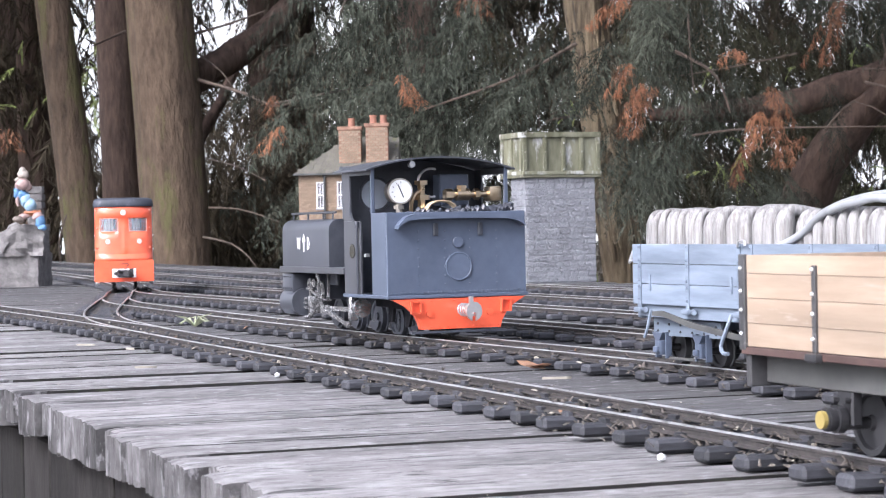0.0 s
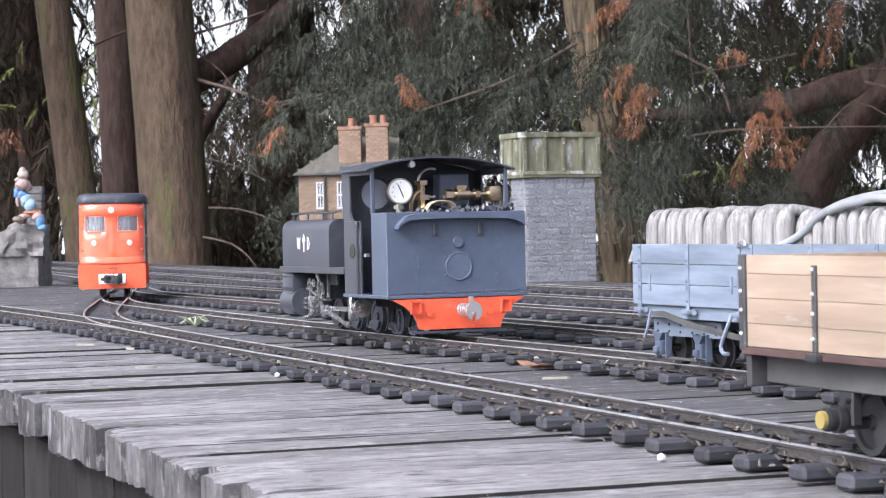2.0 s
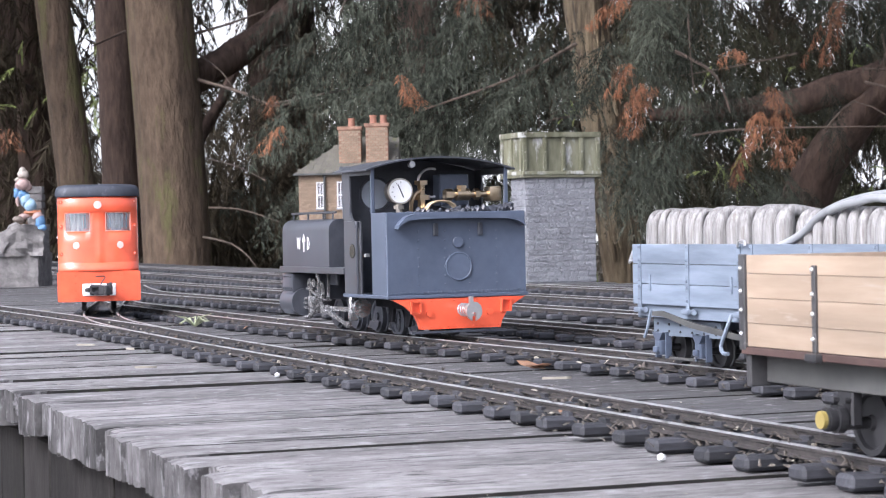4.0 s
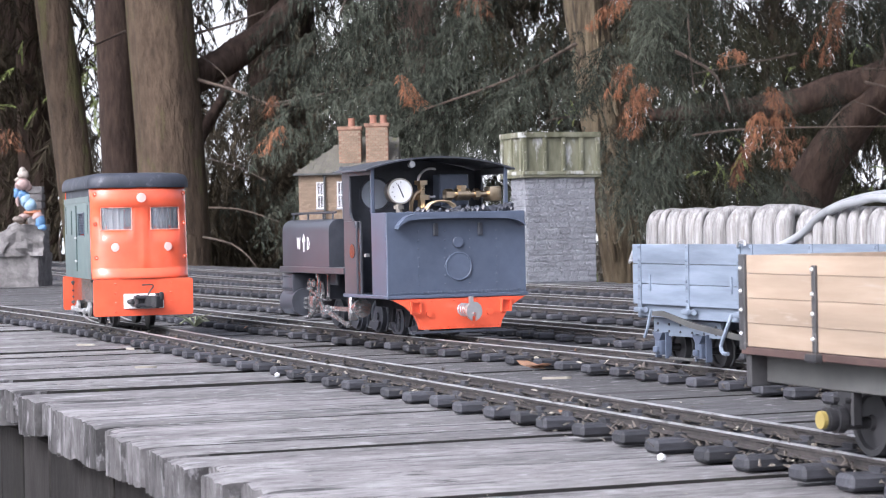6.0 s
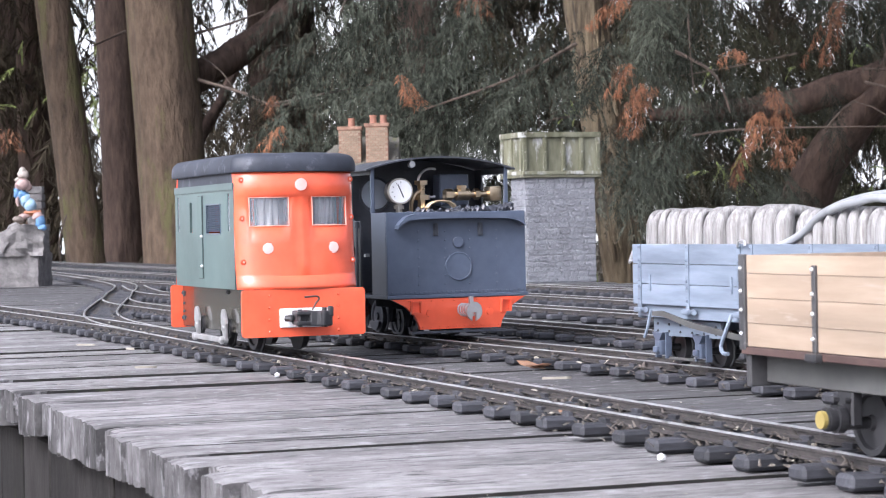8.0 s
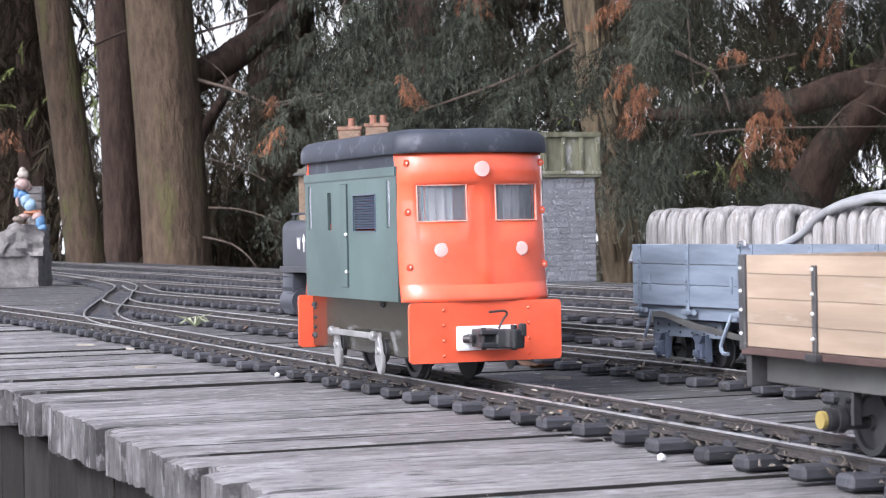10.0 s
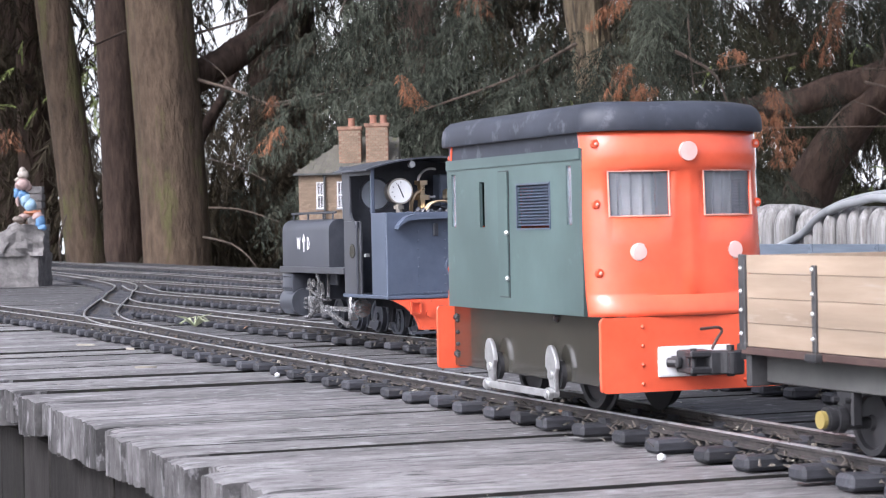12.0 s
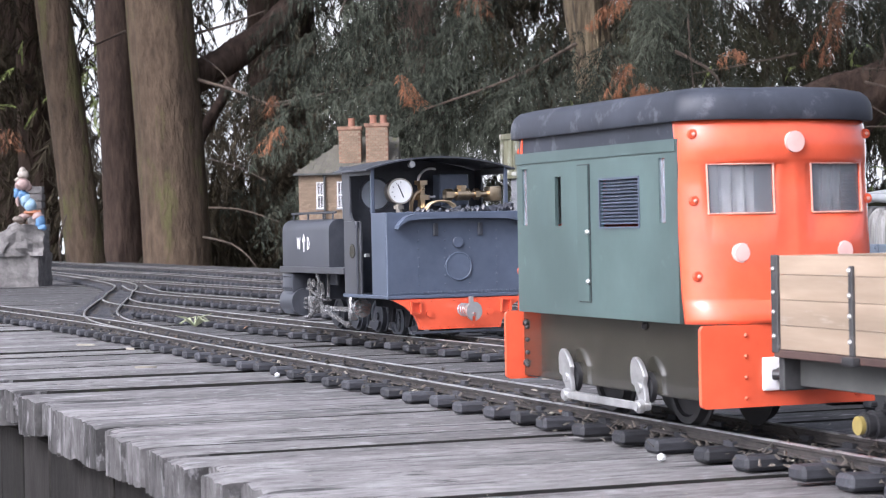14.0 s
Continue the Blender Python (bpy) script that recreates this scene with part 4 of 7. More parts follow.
    prism(jaw, [(side * x, y) for x, y in ((0.149, -0.003), (0.157, -0.001), (0.1585, 0.0055), (0.1615, 0.008), (0.1655, 0.0065), (0.167, 0.0095), (0.1645, 0.0165), (0.1595, 0.019), (0.1535, 0.015), (0.149, 0.009))], 2, 0.0408, 0.0542)
    bmesh.ops.bevel(jaw, geom=jaw.edges[:], offset=0.0009, segments=1, affect="EDGES")
    merge(bm, jaw)
    cyl(bm, (side * 0.1555, 0.0125, 0.0395), (side * 0.1555, 0.0125, 0.0572), 0.0023, 12)
    cyl(bm, (side * 0.1525, -0.0095, 0.0402), (side * 0.1525, -0.0095, 0.0558), 0.0019, 10)
    box(bm, *sorted((side * 0.1605, side * 0.1655)), 0.0135, 0.0185, 0.049, 0.0585, 0.0014, 2)
    cyl(bm, (side * 0.138, -0.0185, 0.0475), (side * 0.142, -0.0145, 0.0475), 0.0028, 12)
    part("coupler", bm, M_BLACK, beam, "black knuckle coupler")
    bm = tube(bmesh.new(), smooth_line([(side * 0.153, 0.002, 0.055), (side * 0.153, 0.0055, 0.061), (side * 0.153, 0.0085, 0.0648), (side * 0.153, 0.007, 0.0672), (side * 0.153, 0.001, 0.0672), (side * 0.153, -0.005, 0.0668)], 0.0012), 0.0009, 8)
    part("coupler_hook", bm, M_BROWN, beam, "rusty wire coupling hook", smooth=True)

# cab sides with their openings
for sg in (-1, 1):
    def side_wall(bm, xa, xb, za, zb, o=0.0, th=0.0022):
        y = sg * (HALF + o)
        box(bm, xa, xb, *sorted((y, y - sg * th)), za, zb)
    XC = 0.1125
    bm = bmesh.new()
    holes = ((-0.104, -0.0965, 0.1275, 0.162), (-0.0535, -0.0445, 0.1268, 0.156), (0.011, 0.0615, 0.1258, 0.1522), (0.0865, 0.094, 0.1275, 0.162))
    xs = sorted({-XC, 0.1085} | {h[0] for h in holes} | {h[1] for h in holes})
    zs = sorted({0.0741, 0.1715} | {h[2] for h in holes} | {h[3] for h in holes})
    grid = [[bm.verts.new((x, sg * HALF, z)) for x in xs] for z in zs]
    for j in range(len(zs) - 1):
        for i in range(len(xs) - 1):
            cx, cz = (xs[i] + xs[i + 1]) / 2, (zs[j] + zs[j + 1]) / 2
            if not any(h[0] < cx < h[1] and h[2] < cz < h[3] for h in holes):
                q = [grid[j][i], grid[j][i + 1], grid[j + 1][i + 1], grid[j + 1][i]]
                bm.faces.new(q if sg < 0 else q[::-1])
    me_ = bpy.data.meshes.new("side_panel")
    bm.to_mesh(me_)
    bm.free()
    me_.materials.append(M_GREEN)
    body = new("side_panel", me_)
    body.parent = diesel
    tagged(body, "green painted cab side")
    sol = body.modifiers.new("thick", "SOLIDIFY")
    sol.thickness, sol.offset = 0.0022, -1
    bm = bmesh.new()
    side_wall(bm, -XC, 0.1072, 0.1652, 0.1716, 0.0008, 0.0012)
    part("cant_rail", bm, M_GREEN, body)
    bm = bmesh.new()
    side_wall(bm, -0.019, -0.0035, 0.083, 0.1614, 0.0012, 0.0014)
    strip = part("door_strip", bm, M_GREEN, body)
    # black plate behind the strip: its edge paints the gap's shade
    bm = bmesh.new()
    side_wall(bm, -0.0197, -0.0028, 0.0823, 0.1621, 0.0004, 0.001)
    part("door_gap", bm, M_BLACK, body, "black plate standing for the shaded gap round the door strip")
    bm = bmesh.new()
    for xa, xb, za, zb in ((0.0098, 0.011, 0.1246, 0.1534), (0.0615, 0.0627, 0.1246, 0.1534), (0.011, 0.0615, 0.1246, 0.1258), (0.011, 0.0615, 0.1522, 0.1534)):
        side_wall(bm, xa, xb, za, zb, 0.0006, 0.001)
    part("louvre_frame", bm, M_LOCO, body, "dark raised edge round the louvre")
    for z in (0.0945, 0.123):
        piece("bolt", rivet_mesh("bolt", 0.0019, M_STEEL), strip, Matrix.Translation((-0.0042, sg * (HALF + 0.0014), z)))
    for k in range(13):
        bm = bmesh.new()
        z = 0.1272 + k * 0.00192
        prism(bm, [(sg * (HALF - 0.0004), z), (sg * (HALF - 0.0002), z + 0.0005), (sg * (HALF - 0.003), z + 0.0019), (sg * (HALF - 0.0032), z + 0.0014)], 0, 0.0112, 0.0613)
        part("louvre_slat", bm, M_LOCO, body)
    for x in (-0.1003, 0.0902):
        bm = bmesh.new()
        side_wall(bm, x - 0.0037, x + 0.0037, 0.1277, 0.1618, -0.0009, 0.001)
        pane = part("window_pane", bm, M_GLASSM, body, "narrow grimy side window")
        pane.visible_shadow = False
    bm = bmesh.new()
    side_wall(bm, -0.1105, 0.105, 0.1716, 0.182, -0.001)
    part("roof_band", bm, M_ROOF, diesel, "black band under the roof")
bm = bmesh.new()
box(bm, -0.108, 0.1, -0.03, 0.03, 0.074, 0.12)
part("engine_cover", bm, M_BLACK, diesel)
box_in = box(bmesh.new(), -0.1, 0.094, -0.0525, 0.0525, 0.0735, 0.0765)
part("cab_floor", box_in, M_BLACK, diesel)

# roof: a thick slab with rounded rim
bm = bmesh.new()
n = 64
prof = [(0.992, 0.1808), (1.0, 0.182), (1.0, 0.1865), (0.99, 0.1905), (0.965, 0.194), (0.92, 0.1965), (0.8, 0.1982), (0.5, 0.199), (0.0, 0.1992)]


def roof_end(y):
    return 0.1085 + 0.022 * max(0.0, 1 - (abs(y) / 0.06) ** 3.2) ** 0.55


side_y = [-0.06 * math.cos(math.pi * i / (n // 2 - 1)) for i in range(n // 2)]
outline = [(roof_end(y), y) for y in side_y] + [(-roof_end(y) - 0.004, -y) for y in side_y]
rings = []
for k, z in prof:
    if k == 0:
        rings.append([bm.verts.new((0, 0, z))])
        continue
    inset = 0.06 * (1 - k)
    rings.append([bm.verts.new((x - math.copysign(min(inset, abs(x)), x) * (1 if k > 0.75 else 1.2), y * k, z + 0.0005 * noise.noise(Vector((x * 30, y * 30, k * 2))))) for x, y in outline])
for a, b in zip(rings, rings[1:]):
    for k in range(n):
        k2 = (k + 1) % n
        bm.faces.new((a[k], a[k2], b[k2], b[k]) if len(b) > 1 else (a[k], a[k2], b[0]))
bm.faces.new(rings[0][::-1])
part("roof", bm, M_ROOF, diesel, "thick rounded black roof with scuffs", smooth=True)

# chassis
bm = bmesh.new()
box(bm, -0.1318, 0.1318, -0.0465, 0.0465, 0.0325, 0.0742, 0.0008)
part("chassis", bm, M_OLIVE, diesel, "glossy dark olive chassis")
BOLT = rivet_mesh("chassis_bolt", 0.0026, M_BLACK)
for sg in (-1, 1):
    piece("chassis_bolt", BOLT, diesel, Matrix.Translation((0.045, sg * 0.0467, 0.0705)))
    for z in (0.041, 0.066):
        for q in (-1, 1):
            piece("chassis_bolt", BOLT, diesel, Matrix.Translation((q * 0.127, sg * 0.0467, z)))
for sg in (-1, 1):
    for x in (-0.05, 0.05):
        bm = cyl(bmesh.new(), (x, sg * 0.0465, 0.0366), (x, sg * 0.0495, 0.0366), 0.0088, 24)
        cyl(bm, (x, sg * 0.0495, 0.0366), (x, sg * 0.0502, 0.0366), 0.0056, 20)
        part("bearing", bm, M_BLACK, diesel, "oily black axle bearing", True)
    for z in (0.0395, 0.0475, 0.0555, 0.0635):
        for q in (-1, 1):
            piece("chassis_bolt", BOLT, diesel, Matrix.Translation((q * 0.1255, sg * 0.0467, z)) @ Matrix.Diagonal((0.6, 0.6, 0.6, 1)))
AXLES, AXZ, CRANK = (-0.05, 0.05), 0.0366, 0.0112
wheels, rods = [], []
for x in AXLES:
    w = thing("wheelset", Matrix.Translation((x, 0, AXZ)), "", "")
    w.parent = diesel
    for sg in (-1, 1):
        bm = wheel_bm(0.0221)
        if sg > 0:
            bm.transform(Matrix.Rotation(math.pi, 4, "Z"))
        part("wheel", bm, M_BLACK, w, smooth=True, m=Matrix.Translation((0, sg * 0.0215, 0)))
        # crank with its teardrop counterweight and pin
        bm = bmesh.new()
        out = []
        for k in range(28):
            t = 2 * math.pi * k / 28
            q = Vector((math.sin(t) * 0.0078, -math.cos(t)))
            z = 0.0155 * math.cos(t) + 0.0028
            wd = 0.0085 * math.sin(t) * (1.0 if math.cos(t) > 0 else 0.62)
            out.append((wd, z))
        prism(bm, out, 1, *sorted((sg * 0.0505, sg * 0.0535)))
        bmesh.ops.bevel(bm, geom=[e for e in bm.edges if abs(e.verts[0].co.y - e.verts[1].co.y) < 1e-6], offset=0.0006, segments=2, affect="EDGES")
        cyl(bm, (0, sg * 0.046, 0), (0, sg * 0.0548, 0), 0.0028, 14)
        cyl(bm, (0, sg * 0.05, -CRANK), (0, sg * 0.0585, -CRANK), 0.0026, 14)
        part("crank", bm, M_STEEL, w, "polished steel crank with counterweight", smooth=True)
    cylb = cyl(bmesh.new(), (0, -0.05, 0), (0, 0.05, 0), 0.0042, 14)
    part("axle", cylb, M_BLACK, w, smooth=True)
    wheels.append(w)
for sg in (-1, 1):
    bm = bmesh.new()
    box(bm, AXLES[0], AXLES[1], *sorted((sg * 0.0545, sg * 0.0568)), -0.0022, 0.0022, 0.0004)
    for x in AXLES:
        cyl(bm, (x, sg * 0.0543, 0), (x, sg * 0.0572, 0), 0.0038, 18)
    rods.append(part("coupling_rod", bm, M_STEEL, diesel, "bright steel coupling rod", m=Matrix.Translation((0, 0, AXZ - CRANK))))

# ---- the black steam locomotive: x back towards the viewer from its bunker's end ----
bl = thing("steam_locomotive", along(-1.044, 0.207, 0, 2.3), "blue-black model steam tank locomotive with orange beam and brass fittings", "locomotive")
BY = 0.0765


def loco_part(name, bm, material, label="", smooth=False, parent=None):
    return part(name, bm, material, parent or bl, label, smooth)


# bunker: open box
bm = box(bmesh.new(), -0.043, -0.002, -BY + 0.003, BY - 0.003, 0.06, 0.13)
bunker = loco_part("bunker", bm, M_LOCO, "blue-black riveted coal bunker")
bm = box(bmesh.new(), -0.003, 0.0, -BY, BY, 0.0595, 0.143, 0.0007)
loco_part("back_plate", bm, M_LOCO, parent=bunker)
for sg in (-1, 1):
    bm = box(bmesh.new(), -0.043, -0.003, *sorted((sg * BY, sg * (BY - 0.003))), 0.0595, 0.143, 0.0005)
    loco_part("side_plate", bm, M_LOCO, parent=bunker)
LRIV = rivet_mesh("rivet", 0.0011, M_LOCO)
for y in (-0.0425, -0.0135, 0.0137, 0.0435):
    for k in range(7):
        piece("rivet", LRIV, bunker, Matrix.Translation((0.0002, y, 0.07 + k * 0.0089)))
for k in range(30):
    piece("rivet", LRIV, bunker, Matrix.Translation((0.0002, -0.072 + k * 0.005, 0.0622)))
bm = bmesh.new()
arch = smooth_line([(-0.068, 0.1262), (-0.062, 0.1315), (-0.05, 0.1352), (0.0, 0.1362), (0.052, 0.1352), (0.066, 0.1318), (0.0725, 0.1275)], 0.004)
prism(bm, [tuple(p) for p in arch] + [(p.x * 0.985, p.y + 0.0065 - 0.003 * (abs(p.x) / 0.07) ** 4) for p in reversed(arch)], 0, 0.0, 0.0105)
loco_part("guard_rail", bm, M_LOCO, "curved guard along the bunker's top", parent=bunker)
for y in (-0.0237, 0.0253):
    bm = box(bmesh.new(), 0.0, 0.0028, y - 0.0026, y + 0.0026, 0.1185, 0.1315, 0.0008)
    box(bm, 0.0026, 0.0034, y - 0.0014, y + 0.0014, 0.1215, 0.1315)
    loco_part("lamp_bracket", bm, M_LOCOD, parent=bunker)
bm = cyl(bmesh.new(), (-0.001, 0.0006, 0.1118), (0.0022, 0.0006, 0.1118), 0.0056, 24)
bmesh.ops.bevel(bm, geom=bm.edges[:], offset=0.0004, segments=1, affect="EDGES")
loco_part("filler_cap", bm, M_LOCO, parent=bunker)
bm = bmesh.new()
ring = [(0, 0.0014 + 0.0138 * math.cos(2 * math.pi * k / 40), 0.0876 + 0.0138 * math.sin(2 * math.pi * k / 40)) for k in range(41)]
tube(bm, [(0.0004, b, c) for a, b, c in ring], 0.0009, 8, cap=False)
cyl(bm, (-0.001, 0.0014, 0.0876), (0.0007, 0.0014, 0.0876), 0.0132, 32)
for t in (0.75, 2.35, -0.75):
    box(bm, 0, 0.0018, 0.0014 + 0.0138 * math.cos(t) - 0.001, 0.0014 + 0.0138 * math.cos(t) + 0.001, 0.0876 + 0.0138 * math.sin(t) - 0.002, 0.0876 + 0.0138 * math.sin(t) + 0.002)
loco_part("round_plate", bm, M_LOCO, "raised ring on the bunker", parent=bunker)
# coal
bm = bmesh.new()
r = random.Random(5)
for k in range(150):
    y, x = r.uniform(-0.04, 0.07), r.uniform(-0.038, -0.006)
    if y < 0.0 and r.random() < 0.6:
        continue
    q = bmesh.new()
    bmesh.ops.create_icosphere(q, subdivisions=1, radius=r.uniform(0.0022, 0.0048))
    for v in q.verts:
        v.co *= r.uniform(0.65, 1.25)
    merge(bm, q, Matrix.Translation((x, y, 0.1395 + 0.0055 * r.random() + 0.004 * max(0, y / 0.07))))
tagged(loco_part("coal", bm, M_COAL, "heap of small shiny coal lumps"), kind="stuff")
# footplate and cab
bm = box(bmesh.new(), -0.1255, 0.003, -0.078, 0.078, 0.056, 0.0597, 0.0006)
loco_part("footplate", bm, M_LOCO)
bm = box(bmesh.new(), -0.335, -0.1225, -0.078, 0.078, 0.0795, 0.0865, 0.0008)
loco_part("running_board", bm, M_LOCOS)
for sg in (-1, 1):
    bm = bmesh.new()
    y0, y1 = sorted((sg * BY, sg * (BY - 0.0025)))
    box(bm, -0.1235, -0.0745, y0, y1, 0.0595, 0.1352, 0.0004)
    box(bm, -0.1235, -0.105, y0, y1, 0.1352, 0.188, 0.0004)
    for k in range(6):
        t0, t1 = math.pi / 2 * k / 6, math.pi / 2 * (k + 1) / 6
        prism(bm, [(-0.105, 0.1352), (-0.105 + 0.012 * (1 - math.sin(t0)), 0.1352 + 0.012 * (1 - math.cos(t0))), (-0.105 + 0.012 * (1 - math.sin(t1)), 0.1352 + 0.012 * (1 - math.cos(t1)))], 1, y0, y1)
    box(bm, -0.105, -0.042, y0, y1, 0.182, 0.189, 0.0004)
    side = loco_part("cab_side", bm, M_LOCOS)
    bm = box(bmesh.new(), -0.0445, -0.041, *sorted((sg * BY, sg * (BY - 0.004))), 0.143, 0.19, 0.0004)
    loco_part("cab_post", bm, M_LOCO, parent=side)
    bm = cyl(bmesh.new(), (-0.079, sg * (BY + 0.002), 0.128), (-0.079, sg * (BY + 0.002), 0.06), 0.0013, 8)
    cyl(bm, (-0.079, sg * (BY + 0.002), 0.128), (-0.079, sg * (BY + 0.002), 0.1345), 0.0024, 10)
    loco_part("handrail", bm, M_LOCOD, parent=side)
    bm = cyl(bmesh.new(), (-0.098, sg * BY, 0.104), (-0.098, sg * (BY + 0.0008), 0.104), 0.0075, 24)
    loco_part("maker_plate", bm, M_OLIVE, "small oval dark metal plate", parent=side)
bm = bmesh.new()
cyl(bm, (-0.064, -BY + 0.004, 0.1), (-0.058, -BY - 0.001, 0.1), 0.0018, 8)
box(bm, -0.06, -0.054, -BY - 0.002, -BY + 0.002, 0.0985, 0.1015)
loco_part("door_latch", bm, M_STEEL)
# cab front sheet with two round windows: a wall pierced by circles
bm = bmesh.new()
for cy in (-0.041, 0.041):
    n = 32
    rr, cz = 0.0165, 0.1635
    sq = []
    for k in range(n):
        t = 2 * math.pi * k / n
        c, s = math.cos(t), math.sin(t)
        m_ = max(abs(c) / 0.0345, abs(s) / 0.0245)
        sq.append((cy + c / m_, cz + s / m_))
    for x in (-0.1225, -0.1205):
        A_ = [bm.verts.new((x, cy + rr * math.cos(2 * math.pi * k / n), cz + rr * math.sin(2 * math.pi * k / n))) for k in range(n)]
        B_ = [bm.verts.new((x, *q)) for q in sq]
        for k in range(n):
            bm.faces.new((A_[k], A_[(k + 1) % n], B_[(k + 1) % n], B_[k]))
    tube(bm, [(-0.121, cy + (rr + 0.001) * math.cos(2 * math.pi * k / n), cz + (rr + 0.001) * math.sin(2 * math.pi * k / n)) for k in range(n + 1)], 0.0017, 6, cap=False)
box(bm, -0.1225, -0.1205, -BY + 0.001, BY - 0.001, 0.06, 0.139)
box(bm, -0.1225, -0.1205, -0.0065, 0.0065, 0.139, 0.188)
front = loco_part("cab_front", bm, M_LOCOD, "black cab front with round windows")
for cy in (-0.041, 0.041):
    gp = loco_part("window_pane", cyl(bmesh.new(), (-0.122, cy, 0.1635), (-0.1212, cy, 0.1635), 0.0165, 32), M_GLASSB, "round pane with a blue-grey reflection in its colour", parent=front)
    gp.visible_shadow = False
# roof
bm = bmesh.new()
pts = [(y, 0.2005 - 0.0128 * (abs(y) / 0.083) ** 2.1) for y in [-0.083 + 0.166 * k / 24 for k in range(25)]]
prism(bm, pts + [(y, z - 0.0016) for y, z in reversed(pts)], 0, -0.137, -0.036)
roof = loco_part("cab_roof", bm, M_LOCOD, "thin arched black cab roof", True)
bm = bmesh.new()
prism(bm, [(y * 0.94, z - 0.0015) for y, z in pts] + [(0.078, 0.186), (-0.078, 0.186)], 0, -0.124, -0.1225)
loco_part("gable", bm, M_LOCOD, parent=roof)
bm = cyl(bmesh.new(), (-0.045, -0.031, 0.1925), (-0.04, -0.031, 0.1925), 0.0035, 12)
cyl(bm, (-0.043, -0.031, 0.193), (-0.043, -0.031, 0.198), 0.0012, 8)
loco_part("cab_lamp", bm, M_STEEL, parent=roof)
# cab fittings: pressure gauge, valves, pipes
bm = cyl(bmesh.new(), (-0.066, -0.0385, 0.165), (-0.0505, -0.0405, 0.1652), 0.0136, 32)
bmesh.ops.bevel(bm, geom=[e for e in bm.edges if e.calc_length() < 0.004], offset=0.0008, segments=2, affect="EDGES")
cyl(bm, (-0.058, -0.0395, 0.1525), (-0.058, -0.0395, 0.14), 0.0035, 10)
cyl(bm, (-0.058, -0.0395, 0.1505), (-0.058, -0.0395, 0.147), 0.0058, 6)
gauge = loco_part("pressure_gauge", bm, M_NICKEL, "large round pressure gauge with white dial", True)
bm = cyl(bmesh.new(), (-0.0506, -0.0405, 0.1652), (-0.0498, -0.0406, 0.1652), 0.0118, 32)
dial = loco_part("dial", bm, M_WHITE, "white dial with black pointer", parent=gauge)
bm = bmesh.new()
for k in range(9):
    t = radians(-45 + k * 33)
    c, s = math.cos(t), math.sin(t)
    tube(bm, [(-0.0495, -0.0406 + 0.0082 * c, 0.1652 + 0.0082 * s), (-0.0495, -0.0406 + 0.0098 * c, 0.1652 + 0.0098 * s)], 0.00035, 5)
tube(bm, [(-0.0492, -0.0436, 0.172), (-0.0492, -0.0375, 0.1585)], 0.0006, 5)
loco_part("pointer", bm, M_BLACK, parent=gauge)
bm = bmesh.new()
cyl(bm, (-0.06, -0.0135, 0.145), (-0.06, -0.0135, 0.1745), 0.0042, 6)
cyl(bm, (-0.06, -0.0135, 0.156), (-0.06, -0.0135, 0.161), 0.0095, 6)
cyl(bm, (-0.06, -0.0135, 0.1715), (-0.06, -0.0135, 0.176), 0.0075, 6)
loco_part("fountain_valve", bm, M_BRASS, "hexagonal brass valve body")
bm = bmesh.new()
cyl(bm, (-0.055, 0.012, 0.161), (-0.055, 0.07, 0.1615), 0.0036, 14)
cyl(bm, (-0.055, 0.0105, 0.161), (-0.055, 0.019, 0.161), 0.0062, 6)
cyl(bm, (-0.055, 0.023, 0.161), (-0.055, 0.038, 0.1612), 0.0062, 16)
cyl(bm, (-0.055, 0.03, 0.161), (-0.055, 0.03, 0.1705), 0.0055, 6)
cyl(bm, (-0.055, 0.044, 0.1613), (-0.055, 0.049, 0.1613), 0.0062, 6)
box(bm, -0.0635, -0.0465, 0.058, 0.0725, 0.1535, 0.1695, 0.003, 2)
loco_part("brass_cock", bm, M_BRASS, "brass stop cock with square knob", True)
bm = bmesh.new()
tube(bm, smooth_line([(-0.058, -0.026, 0.14), (-0.056, -0.0265, 0.152), (-0.056, -0.022, 0.162), (-0.06, -0.0135, 0.166)], 0.002), 0.0021, 8)
for k in range(4):
    tube(bm, [(-0.05 + 0.003 * k + 0.006 * math.cos(t * 0.5), 0.002 + 0.011 * math.cos(t * 0.5) * 1.2, 0.1465 + 0.009 * math.sin(t * 0.5) * 0.9) for t in range(0, 13)], 0.0012, 6, cap=False)
loco_part("coiled_pipe", bm, M_BRASS, "coiled copper pipe", True)
bm = bmesh.new()
tube(bm, [(-0.075, 0.004 + 0.015 * math.cos(radians(t)), 0.174 + 0.015 * math.sin(radians(t))) for t in range(70, 290, 12)], 0.0014, 7)
loco_part("pipe_loop", bm, M_STEEL, "", True)
bm = box(bmesh.new(), -0.1, -0.08, 0.016, 0.049, 0.15, 0.183, 0.001)
loco_part("control_box", bm, M_LOCO)
bm = cyl(bmesh.new(), (-0.335, 0, 0.108), (-0.1205, 0, 0.108), 0.029, 32)
cyl(bm, (-0.318, 0.004, 0.13), (-0.318, 0.004, 0.193), 0.0095, 20)
cyl(bm, (-0.318, 0.004, 0.193), (-0.318, 0.004, 0.199), 0.0125, 20)
loco_part("boiler", bm, M_LOCOD, "", True)
# added block on the far side, black to stand for shade behind the gear
loco_part("firebox", box(bmesh.new(), -0.33, -0.13, 0.0, 0.06, 0.024, 0.079), M_MATT, "added matt black block standing for shade behind the gear")
